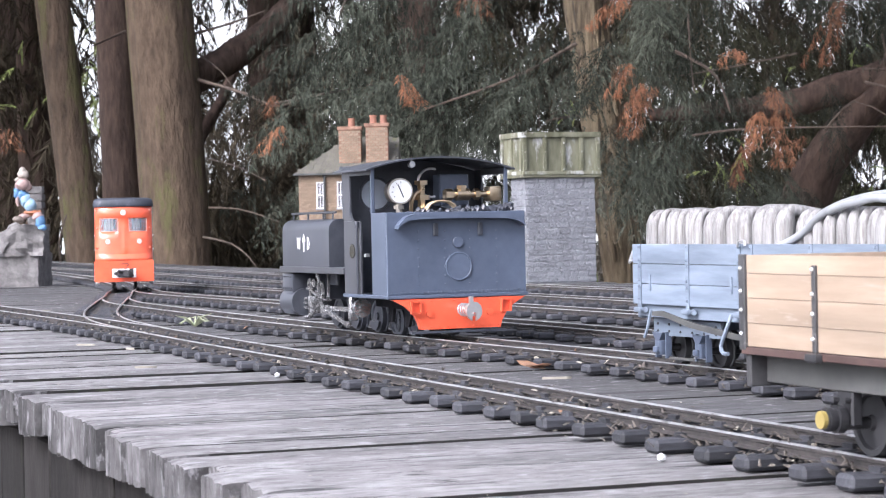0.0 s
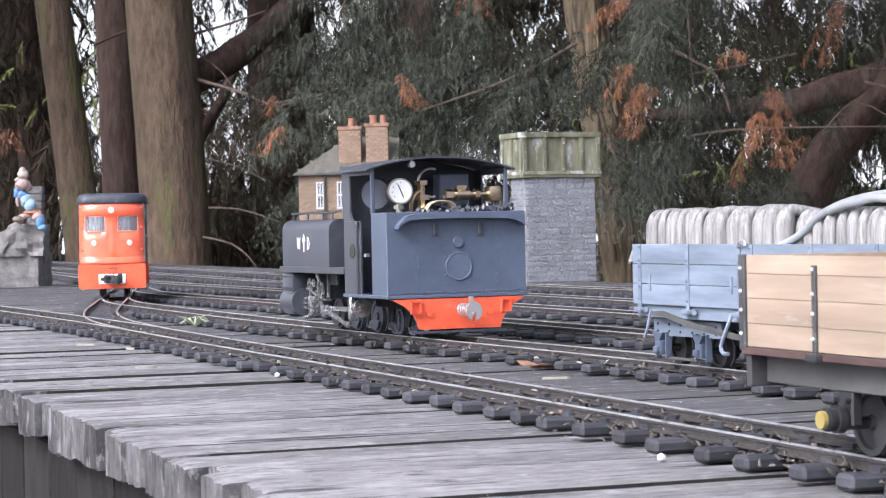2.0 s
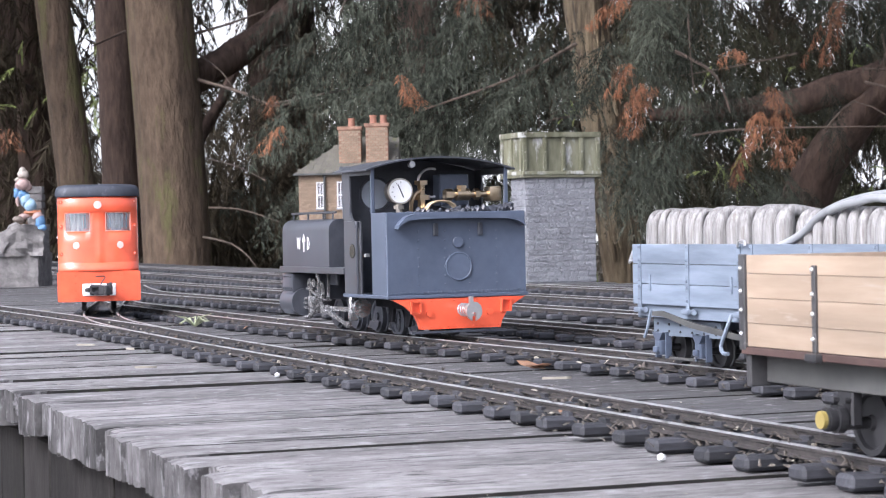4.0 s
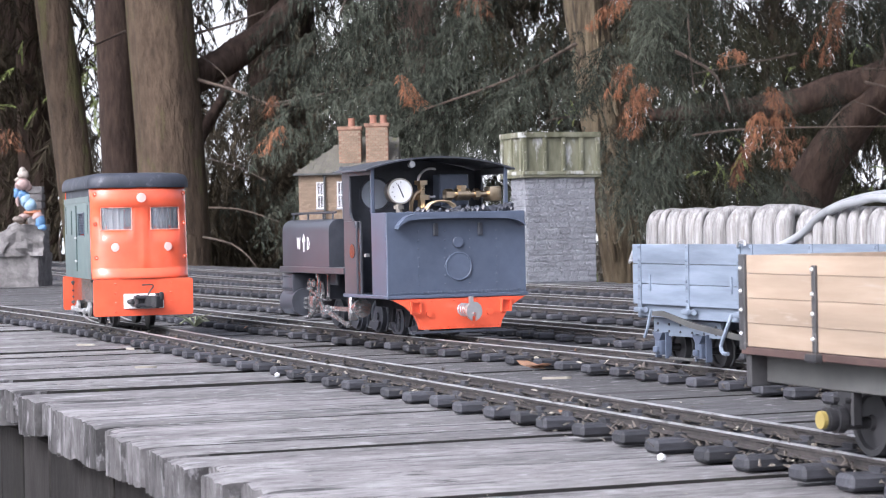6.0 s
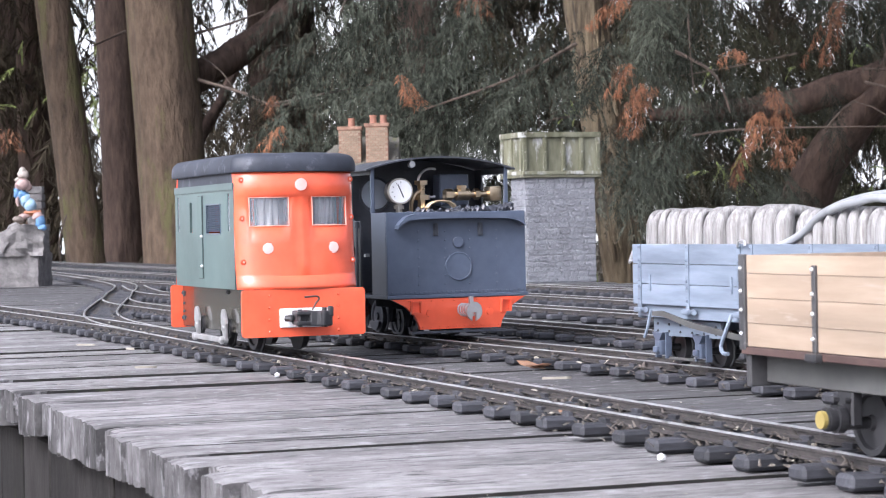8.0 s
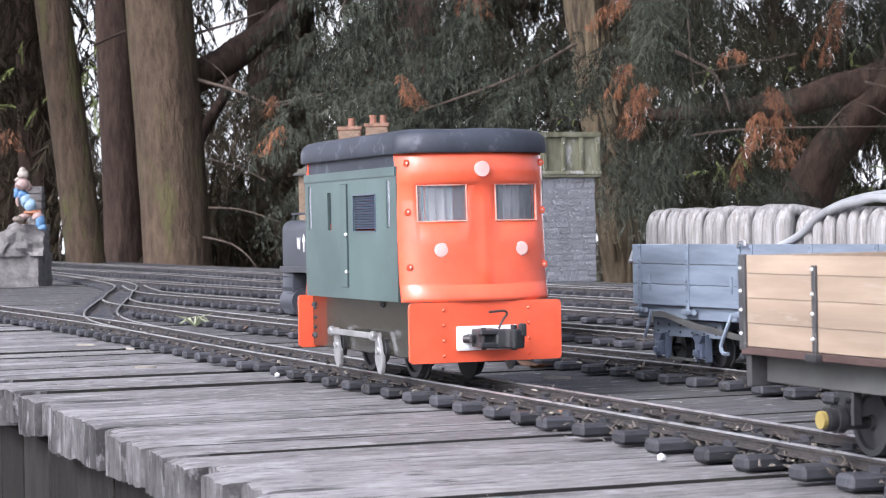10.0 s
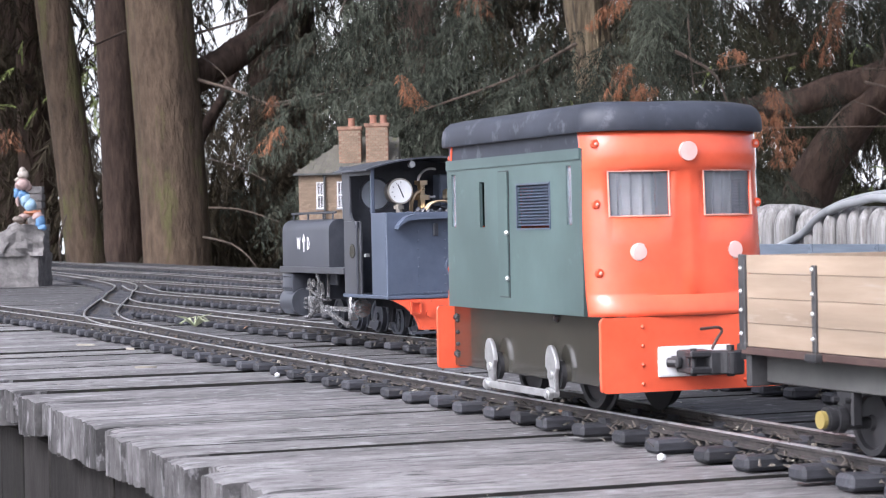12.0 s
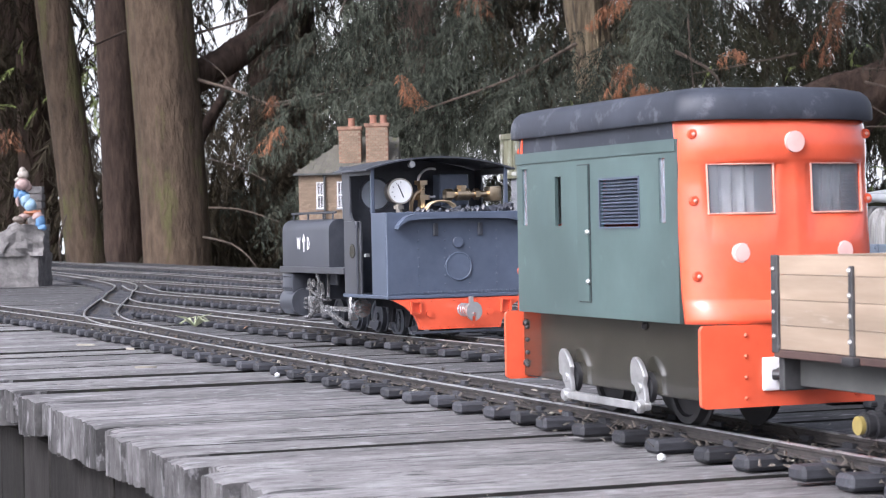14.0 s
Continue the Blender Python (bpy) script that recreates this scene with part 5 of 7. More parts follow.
# side tanks
for sg in (-1, 1):
    bm = bmesh.new()
    prof = []
    r0 = 0.012
    for k in range(7):
        t = math.pi / 2 * k / 6
        prof.append((sg * (BY - r0 + r0 * math.cos(t)), 0.1385 - r0 + r0 * math.sin(t)))
    prof = [(sg * BY, 0.0866)] + prof + [(sg * 0.03, 0.1385), (sg * 0.03, 0.0866)]
    prism(bm, prof, 0, -0.326, -0.1705)
    tank = loco_part("side_tank", bm, M_LOCOD, "black side tank with white lettering", True)
    bm = bmesh.new()
    for x in (-0.31, -0.26, -0.21, -0.18):
        cyl(bm, (x, sg * 0.068, 0.138), (x, sg * 0.068, 0.1455), 0.0012, 6)
    cyl(bm, (-0.315, sg * 0.068, 0.1455), (-0.17, sg * 0.068, 0.1455), 0.0013, 6)
    loco_part("tank_rail", bm, M_LOCOD, parent=tank)
# lettering W, arrow, D on the visible tank
bm = bmesh.new()


def stroke(pts, w=0.0009):
    for a, b in zip(pts, pts[1:]):
        a, b = Vector(a), Vector(b)
        d = (b - a).normalized()
        n = Vector((-d.y, d.x)) * w
        vs = [bm.verts.new((p.x, -BY - 0.0004, p.y)) for p in (a - n - d * w * 0.6, a + n - d * w * 0.6, b + n + d * w * 0.6, b - n + d * w * 0.6)]
        bm.faces.new(vs)


zc = 0.1125
stroke([(-0.274, zc + 0.006), (-0.2715, zc - 0.006), (-0.269, zc + 0.005), (-0.2665, zc - 0.006), (-0.264, zc + 0.006)], 0.0011)
stroke([(-0.2515, zc - 0.0085), (-0.2515, zc + 0.008)], 0.0012)
stroke([(-0.2555, zc + 0.002), (-0.2515, zc + 0.009), (-0.2475, zc + 0.002)], 0.0012)
stroke([(-0.2395, zc + 0.006), (-0.2395, zc - 0.006)], 0.0011)
stroke([(-0.2395, zc + 0.006), (-0.2355, zc + 0.005), (-0.2335, zc), (-0.2355, zc - 0.005), (-0.2395, zc - 0.006)], 0.0011)
lt = loco_part("lettering", bm, M_WHITE, "white letters W D with a broad arrow")
# rear buffer beam
bm = bmesh.new()
prof = [(-0.0735, 0.0556), (0.0745, 0.0556), (0.061, 0.0478), (0.0525, 0.0395), (0.048, 0.0315), (0.046, 0.0245), (-0.0425, 0.0245), (-0.0445, 0.0315), (-0.049, 0.0395), (-0.058, 0.0478)]
prism(bm, prof, 0, -0.003, 0.0018)
rb = loco_part("buffer_beam", bm, M_ORANGE, "shaped orange buffer beam")
ORIV = rivet_mesh("rivet", 0.0009, M_ORANGE)
for k in range(10):
    piece("rivet", ORIV, rb, Matrix.Translation((0.002, -0.04 + k * 0.0093, 0.0272)))
    piece("rivet", ORIV, rb, Matrix.Translation((0.002, -0.055 + k * 0.0125, 0.0535)))
for y in (-0.0325, 0.034):
    bm = cyl(bmesh.new(), (0.001, y, 0.0408), (0.0034, y, 0.0408), 0.0036, 18)
    loco_part("bolt_boss", bm, M_ORANGE, parent=rb)
for y in (-0.0475, 0.0515):
    bm = bmesh.new()
    for a, b, c, d in ((-0.0058, 0.0058, -0.0065, -0.005), (-0.0058, 0.0058, 0.005, 0.0065), (-0.0058, -0.0043, -0.005, 0.005), (0.0043, 0.0058, -0.005, 0.005)):
        box(bm, 0.0015, 0.0055, y + a, y + b, 0.047 + c, 0.047 + d)
    loco_part("step_bracket", bm, M_ORANGE, parent=rb)
bm = bmesh.new()
tube(bm, [(0.002 + 0.00045 * k, 0.0035 + 0.0062 * math.cos(k * 0.6) + 0.00005 * k, 0.0435 + 0.0062 * math.sin(k * 0.6)) for k in range(50)], 0.0008, 6)
loco_part("spring", bm, M_STEEL, "steel coil spring", True, rb)
bm = bmesh.new()
hook = [(0.0085 * math.cos(radians(t)), 0.0095 * math.sin(radians(t))) for t in range(-60, 240, 15)] + [(-0.0025, -0.0095), (-0.0022, -0.001), (0.002, -0.001), (0.0022, -0.0095)]
prism(bm, [(0.006 + a, 0.0425 + b) for a, b in hook], 0, 0.024, 0.0275)
box(bm, 0.024, 0.0275, 0.001, 0.005, 0.05, 0.0575)
loco_part("coupling_hook", bm, M_STEEL, "steel drawhook", False, rb)
bm = box(bmesh.new(), -0.006, 0.002, -0.052, 0.052, 0.0205, 0.0228)
loco_part("rail_guard", bm, M_LOCOD)
# frames, wheels and rods
bm = bmesh.new()
box(bm, -0.36, -0.005, -0.017, 0.017, 0.03, 0.08)
for sg in (-1, 1):
    prism(bm, [(-0.12, 0.056), (-0.004, 0.056), (-0.004, 0.046), (-0.02, 0.04), (-0.03, 0.026), (-0.036, 0.026), (-0.04, 0.044), (-0.07, 0.044), (-0.074, 0.03), (-0.08, 0.03), (-0.084, 0.045), (-0.12, 0.045)], 1, *sorted((sg * 0.04, sg * 0.043)))
loco_part("frame", bm, M_MATT)
for x, rr in ((-0.285, 0.018), (-0.225, 0.018), (-0.165, 0.018), (-0.112, 0.0145), (-0.062, 0.0145), (-0.1, 0.0145)):
    for sg in (-1, 1):
        bm = wheel_bm(rr)
        if sg > 0:
            bm.transform(Matrix.Rotation(math.pi, 4, "Z"))
        part("wheel", bm, M_LOCOD, bl, smooth=True, m=Matrix.Translation((x, sg * 0.0215, RAIL + rr)))
for sg in (-1, 1):
    bm = bmesh.new()
    box(bm, -0.338, -0.302, *sorted((sg * 0.045, sg * 0.074)), 0.058, 0.0785, 0.003, 2)
    cyl(bm, (-0.345, sg * 0.06, 0.046), (-0.3, sg * 0.06, 0.046), 0.0155, 28)
    box(bm, -0.34, -0.304, *sorted((sg * 0.045, sg * 0.073)), 0.032, 0.06, 0.004, 2)
    loco_part("cylinder_block", bm, M_LOCOD, "black cylinder block", True)
    Y = sg * 0.064

    def bar(name, a, b, h, y=Y, th=0.0026, mt=M_DULL, eyes=True, lab=""):
        """A flat bar between two points of the gear, with round eyes and pins at its ends."""
        bm = bmesh.new()
        ax, az, bx, bz = *a, *b
        d = Vector((bx - ax, bz - az)).normalized()
        q = Vector((-d.y, d.x)) * h * 0.5
        prism(bm, [(ax + q.x, az + q.y), (bx + q.x * 0.8, bz + q.y * 0.8), (bx - q.x * 0.8, bz - q.y * 0.8), (ax - q.x, az - q.y)], 1, y - th / 2, y + th / 2)
        if eyes:
            for x, z in (a, b):
                cyl(bm, (x, y - th * 0.8, z), (x, y + th * 0.8, z), h * 0.66, 14)
                cyl(bm, (x, y - th * 1.5, z), (x, y + th * 1.5, z), h * 0.36, 8)
        return loco_part(name, bm, mt, lab, True)

    bar("connecting_rod", (-0.228, 0.043), (-0.14, 0.026), 0.0052, Y + sg * 0.004, lab="bright steel connecting rod")
    bar("coupling_rod", (-0.215, 0.041), (-0.128, 0.042), 0.0056, Y, lab="bright steel coupling rod")
    bar("slide_bar", (-0.302, 0.05), (-0.222, 0.05), 0.0026, Y - sg * 0.004, eyes=False)
    bar("slide_bar", (-0.302, 0.04), (-0.222, 0.04), 0.0026, Y - sg * 0.004, eyes=False)
    bar("piston_rod", (-0.302, 0.045), (-0.246, 0.045), 0.0024, Y - sg * 0.003, eyes=False)
    bar("combination_lever", (-0.262, 0.066), (-0.268, 0.03), 0.0032, Y + sg * 0.002)
    bar("union_link", (-0.268, 0.03), (-0.244, 0.036), 0.0028, Y + sg * 0.005)
    bar("radius_rod", (-0.262, 0.062), (-0.222, 0.05), 0.0032, Y + sg * 0.003)
    bar("lifting_link", (-0.229, 0.08), (-0.231, 0.055), 0.003, Y + sg * 0.004)
    bar("reach_rod", (-0.214, 0.079), (-0.216, 0.05), 0.0024, Y - sg * 0.002)
    bar("return_crank", (-0.222, 0.05), (-0.206, 0.038), 0.0036, Y + sg * 0.006)
    bm = bmesh.new()
    arc = [(-0.226 + 0.006 * math.cos(radians(t)) - 0.006, 0.053 + 0.019 * math.sin(radians(t))) for t in range(-70, 71, 14)]
    prism(bm, arc + [(x - 0.0042, z) for x, z in reversed(arc)], 1, Y - 0.0016, Y + 0.0016)
    loco_part("expansion_link", bm, M_DULL, "curved steel expansion link", True)
    for x, z, rr in ((-0.264, 0.068, 0.0052), (-0.25, 0.068, 0.0046), (-0.256, 0.04, 0.0058)):
        bm = cyl(bmesh.new(), (x, Y - sg * 0.006, z), (x, Y + sg * 0.003, z), rr, 18)
        cyl(bm, (x, Y + sg * 0.003, z), (x, Y + sg * 0.0045, z), rr * 0.55, 6)
        loco_part("gland", bm, M_DULL, "round steel gland with nut", True)
    bm = box(bmesh.new(), -0.262, -0.244, *sorted((Y - 0.006, Y + 0.003)), 0.036, 0.054, 0.0015, 2)
    loco_part("crosshead_block", bm, M_DULL, "", True)
    bm = box(bmesh.new(), -0.24, -0.235, *sorted((sg * 0.03, sg * 0.066)), 0.05, 0.0795, 0.001)
    box(bm, -0.24, -0.205, *sorted((sg * 0.052, sg * 0.056)), 0.066, 0.0795, 0.001)
    loco_part("gear_bracket", bm, M_LOCOD)
    bm = bmesh.new()
    cyl(bm, (-0.125, Y, 0.044), (-0.11, Y, 0.044), 0.0055, 20)
    cyl(bm, (-0.11, Y, 0.044), (-0.1045, Y, 0.044), 0.0098, 28)
    cyl(bm, (-0.1045, Y, 0.044), (-0.103, Y, 0.044), 0.0035, 6)
    loco_part("cylinder_end", bm, M_DULL, "bright round cylinder cover", True)
    bm = box(bmesh.new(), -0.137, -0.129, *sorted((Y - 0.005, Y + 0.005)), 0.03, 0.056, 0.0015)
    loco_part("crosshead", bm, M_DULL, "steel crosshead", True)
    for x in (-0.285, -0.225, -0.165):
        bm = bmesh.new()
        prism(bm, [(x + 0.015 * math.cos(radians(t)), RAIL + 0.018 + 0.015 * math.sin(radians(t))) for t in range(200, 341, 14)], 1, *sorted((sg * 0.0262, sg * 0.0285)))
        loco_part("balance_weight", bm, M_LOCOD)
    for k in range(5):
        for j in range(2):
            loco_part("bolt", cyl(bmesh.new(), (-0.334 + 0.007 * k, sg * 0.0735, 0.0615 + 0.013 * j), (-0.334 + 0.007 * k, sg * 0.0752, 0.0615 + 0.013 * j), 0.0011, 6), M_LOCOS)

# ---- grey bogie wagon with coils of hose ----
gw = thing("bogie_wagon", along(-0.541, 0.232, 0, 2.0), "pale blue-grey planked bogie wagon with iron straps", "wagon")
WY, WX, WL = 0.05, -0.04, 0.58
zs = [0.0626, 0.0792, 0.0951, 0.1109]
for sg in (-1, 1):
    for k in range(3):
        bm = box(bmesh.new(), WX, WL, *sorted((sg * WY, sg * (WY - 0.004))), zs[k] + 0.0002, zs[k + 1] - 0.0002, 0.0003)
        part("side_plank", bm, M_GREY, gw)
for xa in (WX, WL - 0.004):
    for k in range(3):
        bm = box(bmesh.new(), xa - 0.0003, xa + 0.0043, -WY + 0.004, WY - 0.004, zs[k] + 0.0002, zs[k + 1] - 0.0002, 0.0003)
        part("end_plank", bm, M_GREY, gw)
bm = box(bmesh.new(), WX + 0.002, WL - 0.002, -WY + 0.003, WY - 0.003, 0.0595, 0.0628)
part("floor", bm, M_GREY, gw)
GRIV = rivet_mesh("rivet", 0.0012, M_GREY)
DRIV = rivet_mesh("rivet", 0.0012, M_LOCOD)
for sg in (-1, 1):
    for i, x in enumerate((-0.027, 0.051, 0.129, 0.146, 0.226, 0.306, 0.386, 0.466, 0.546)):
        bm = box(bmesh.new(), x - 0.0024, x + 0.0024, *sorted((sg * WY, sg * (WY + 0.0012))), 0.0595, 0.1107, 0.0004)
        st = part("strap", bm, M_GREY, gw)
        for z in (0.1085, 0.098, 0.093, 0.082, 0.077, 0.067):
            piece("rivet", GRIV, st, Matrix.Translation((x, sg * (WY + 0.0013), z)))
        bm = box(bmesh.new(), x - 0.0055, x + 0.0055, *sorted((sg * WY, sg * (WY + 0.004))), 0.0565, 0.0605, 0.0012, 2)
        cyl(bm, (x + 0.004, sg * (WY - 0.002), 0.0585), (x + 0.012, sg * (WY + 0.002), 0.0585), 0.0022, 8)
        part("hinge", bm, M_GREY, st)
    for x in (-0.01, 0.1173):
        bm = box(bmesh.new(), x - 0.0013, x + 0.0013, *sorted((sg * WY, sg * (WY + 0.001))), 0.074, 0.0865)
        box(bm, x - 0.004, x + 0.0013, *sorted((sg * WY, sg * (WY + 0.001))), 0.0738, 0.0752)
        part("door_stop", bm, M_GREY, gw)
    bm = box(bmesh.new(), WX + 0.003, WL - 0.003, *sorted((sg * 0.043, sg * 0.047)), 0.0525, 0.0602, 0.0005)
    part("sole_bar", bm, M_GREY, gw)
for x in (WX + 0.004, WL - 0.004):
    bm = box(bmesh.new(), x - 0.004, x + 0.004, -0.046, 0.046, 0.0515, 0.0598, 0.0008)
    part("headstock", bm, M_GREY, gw)
bm = bmesh.new()
tube(bm, smooth_line([(-0.043, -0.046, 0.108), (-0.046, -0.048, 0.1), (-0.043, -0.051, 0.096), (-0.038, -0.052, 0.098)], 0.002), 0.0012, 6)
tube(bm, smooth_line([(0.132, -0.053, 0.109), (0.136, -0.0545, 0.1125), (0.142, -0.0535, 0.1128), (0.143, -0.0535, 0.1095)], 0.002), 0.0011, 6)
part("latch", bm, M_STEEL, gw, smooth=True)
# brake lever, stirrups
bm = bmesh.new()
prism(bm, [(0.002, 0.0578), (0.016, 0.0588), (0.066, 0.051), (0.132, 0.0448), (0.165, 0.043), (0.165, 0.039), (0.127, 0.0408), (0.062, 0.047), (0.02, 0.0543), (0.002, 0.0545)], 1, -0.0555, -0.0535)
part("brake_lever", bm, M_FRAME, gw, "long wooden brake lever")
bm = bmesh.new()
tube(bm, smooth_line([(-0.006, -0.052, 0.059), (-0.009, -0.054, 0.044), (-0.014, -0.054, 0.037)], 0.003), 0.0014, 6)
tube(bm, smooth_line([(0.122, -0.053, 0.059), (0.121, -0.057, 0.049), (0.112, -0.057, 0.035), (0.116, -0.057, 0.03), (0.122, -0.057, 0.03)], 0.003), 0.0016, 6)
part("stirrup", bm, M_GREY, gw, smooth=True)
for bx in (0.0205, WL - 0.06):
    bg = thing("bogie", Matrix.Translation((bx, 0, 0)), "", "")
    bg.parent = gw
    for sg in (-1, 1):
        bm = bmesh.new()
        prism(bm, [(-0.0475, 0.0515), (0.059, 0.0505), (0.059, 0.0385), (-0.045, 0.0375), (-0.0475, 0.041)], 1, *sorted((sg * 0.0355, sg * 0.0385)))
        fr = part("bogie_frame", bm, M_GREY, bg)
        for k in range(6):
            for z in (0.0415, 0.047):
                piece("rivet", DRIV, fr, Matrix.Translation((-0.04 + k * 0.0185, sg * 0.0388, z)))
        for x in (-0.032, 0.0325):
            bm = bmesh.new()
            box(bm, x - 0.0048, x + 0.0048, *sorted((sg * 0.036, sg * 0.044)), 0.0225, 0.0345, 0.0015, 2)
            box(bm, x - 0.0036, x + 0.0036, *sorted((sg * 0.044, sg * 0.0465)), 0.0245, 0.0295, 0.0012, 2)
            prism(bm, [(x - 0.0085, 0.0405), (x + 0.0085, 0.0405), (x + 0.003, 0.034), (x - 0.003, 0.034)], 1, *sorted((sg * 0.0355, sg * 0.044)))
            for q in (-1, 1):
                box(bm, x + q * 0.0082 - 0.0009, x + q * 0.0082 + 0.0009, *sorted((sg * 0.036, sg * 0.041)), 0.02, 0.041)
            part("axle_box", bm, M_LOCO, bg, "dark blue axle box")
        bm = box(bmesh.new(), -0.034, 0.034, *sorted((sg * 0.0365, sg * 0.0385)), 0.0195, 0.0215)
        part("tie_bar", bm, M_FRAME, bg)
    for x in (-0.032, 0.0325):
        for sg in (-1, 1):
            bm = wheel_bm(0.0135)
            if sg > 0:
                bm.transform(Matrix.Rotation(math.pi, 4, "Z"))
            part("wheel", bm, M_BLACK, bg, smooth=True, m=Matrix.Translation((x, sg * 0.0215, RAIL + 0.0135)))
        part("axle", cyl(bmesh.new(), (x, -0.038, 0.028), (x, 0.038, 0.028), 0.003, 10), M_BLACK, bg)
    part("bolster", box(bmesh.new(), -0.012, 0.012, -0.037, 0.037, 0.042, 0.0597), M_GREY, bg)


def hose_coil(x0, count, pitch, top, lab, sd):
    """A coil lying along the wagon: close upright turns, each a flattened ring."""
    h = thing("hose_coil", gw.matrix_basis.copy(), lab, "hose", "coils of hose in the wagon")
    r = random.Random(sd)
    for k in range(count):
        w = pitch * r.uniform(0.36, 0.4)
        x, tp = x0 + pitch * k + r.uniform(-0.0006, 0.0006), top + r.uniform(-0.0012, 0.0008)
        pts = []
        hy, zb = 0.038 + r.uniform(-0.002, 0.002), 0.063 + w
        for q in range(40):
            t = 2 * math.pi * q / 40
            c, s = math.cos(t), math.sin(t)
            pts.append((x + 0.0005 * math.sin(t * 3 + k), hy * math.copysign(abs(c) ** 0.3, c), (zb + tp - w * 0.5) / 2 + (tp - w * 0.5 - zb) / 2 * math.copysign(abs(s) ** 0.3, s)))
            pts[-1] = (pts[-1][0], pts[-1][1], pts[-1][2] - (0.3 * (pts[-1][1] + hy) if s > 0.02 else 0))
        pts.append(pts[0])
        bm = tube(bmesh.new(), pts, [1.14 * w * (1 - 0.6 * min(1.0, max(0.0, (p[2] - tp + 0.021) / 0.018)) ** 2) for p in pts], 10, 0.12, cap=False)
        part("turn", bm, M_HOSE, h, smooth=True)
    return h


hose_coil(-0.029, 9, 0.0102, 0.1415, "coil of dirty white flat hose standing in the wagon", 3)
hose_coil(0.068, 7, 0.0178, 0.1415, "coil of thick weathered white hose", 4)
hose_coil(0.196, 17, 0.0128, 0.1385, "coil of dirty white flat hose with grime streaks", 6)
bm = bmesh.new()
tube(bm, smooth_line([(0.166, -0.0445, 0.106), (0.182, -0.0445, 0.1105), (0.207, -0.044, 0.1185), (0.229, -0.042, 0.1315), (0.256, -0.036, 0.14), (0.29, -0.028, 0.1444), (0.33, -0.02, 0.1452), (0.39, -0.01, 0.139)], 0.006), 0.0028, 12)
tube(bm, smooth_line([(0.236, -0.0405, 0.133), (0.252, -0.041, 0.1368), (0.27, -0.0395, 0.1388), (0.285, -0.037, 0.1412), (0.31, -0.034, 0.139), (0.33, -0.03, 0.134)], 0.006), 0.0028, 12)
lh = part("loose_hose", bm, M_HOSE2, None, smooth=True, m=gw.matrix_basis.copy())
tagged(lh, "loose loop of smooth grey hose lying on the coils", "hose")

# ---- the bare wood wagon that the diesel pushes ----
tw = thing("open_wagon", along(0.045, 0.0), "open wagon of bare pale wood planks on a grey frame", "wagon")
TX0, TX1, TY = -0.0148, 0.33, 0.05
zs = [0.0648, 0.0765, 0.089, 0.1012, 0.1106]
for sg in (-1, 1):
    for k in range(4):
        bm = box(bmesh.new(), TX0 + 0.002, TX1 - 0.002, *sorted((sg * TY, sg * (TY - 0.004))), zs[k] + 0.0001, zs[k + 1] - 0.0001, 0.0002)
        part("side_plank", bm, M_PLY, tw)
for xa in (TX0, TX1 - 0.004):
    for k in range(4):
        bm = box(bmesh.new(), xa, xa + 0.004, -TY + 0.0042, TY - 0.0042, zs[k] + 0.0002, zs[k + 1] - 0.0002, 0.0004)
        part("end_plank", bm, M_PLY, tw)
part("floor", box(bmesh.new(), TX0 + 0.003, TX1 - 0.003, -TY + 0.003, TY - 0.003, 0.066, 0.069), M_PLY, tw)
TRIV = rivet_mesh("bolt", 0.0013, M_STEEL)
for sg in (-1, 1):
    for x, w in ((TX0 + 0.0012, 0.0031), (0.0565, 0.0017), (0.128, 0.0017), (0.2, 0.0017), (0.27, 0.0017), (TX1 - 0.0012, 0.0031)):
        bm = box(bmesh.new(), x - w, x + w, *sorted((sg * (TY - 0.0005), sg * (TY + 0.0016))), 0.063, 0.1108 if w > 0.003 else 0.106, 0.0004)
        st = part("strap", bm, M_IRON, tw, "dark iron strap with bolts")
        for z in (0.104, 0.0925, 0.083, 0.0712):
            piece("bolt", TRIV, st, Matrix.Translation((x, sg * (TY + 0.0019), z)))
        if w < 0.003:
            bm = box(bmesh.new(), x - 0.004, x + 0.007, *sorted((sg * TY, sg * (TY + 0.005))), 0.06, 0.0645, 0.0015, 2)
            part("hinge", bm, M_BLACK, st)
    bm = box(bmesh.new(), TX0 - 0.001, TX1 + 0.001, *sorted((sg * (TY - 0.003), sg * (TY + 0.001))), 0.0608, 0.0646, 0.0004)
    part("side_rail", bm, M_BROWN, tw)
    bm = box(bmesh.new(), TX0 + 0.005, TX1 - 0.005, *sorted((sg * 0.036, sg * 0.04)), 0.0465, 0.0608, 0.0005)
    part("sole_bar", bm, M_FRAME, tw)
for xa in (TX0, TX1 - 0.005):
    bm = box(bmesh.new(), xa, xa + 0.005, -0.049, 0.049, 0.0445, 0.0608, 0.0006)
    part("headstock", bm, M_IRON, tw, "dark headstock")
bm = bmesh.new()
box(bm, TX0 - 0.016, TX0, -0.009, 0.009, 0.043, 0.0575, 0.0015, 2)
box(bm, TX0 - 0.025, TX0 - 0.012, -0.014, -0.001, 0.0425, 0.0555, 0.002, 2)
part("coupler", bm, M_BLACK, tw, "black knuckle coupler")
tagwheels = []
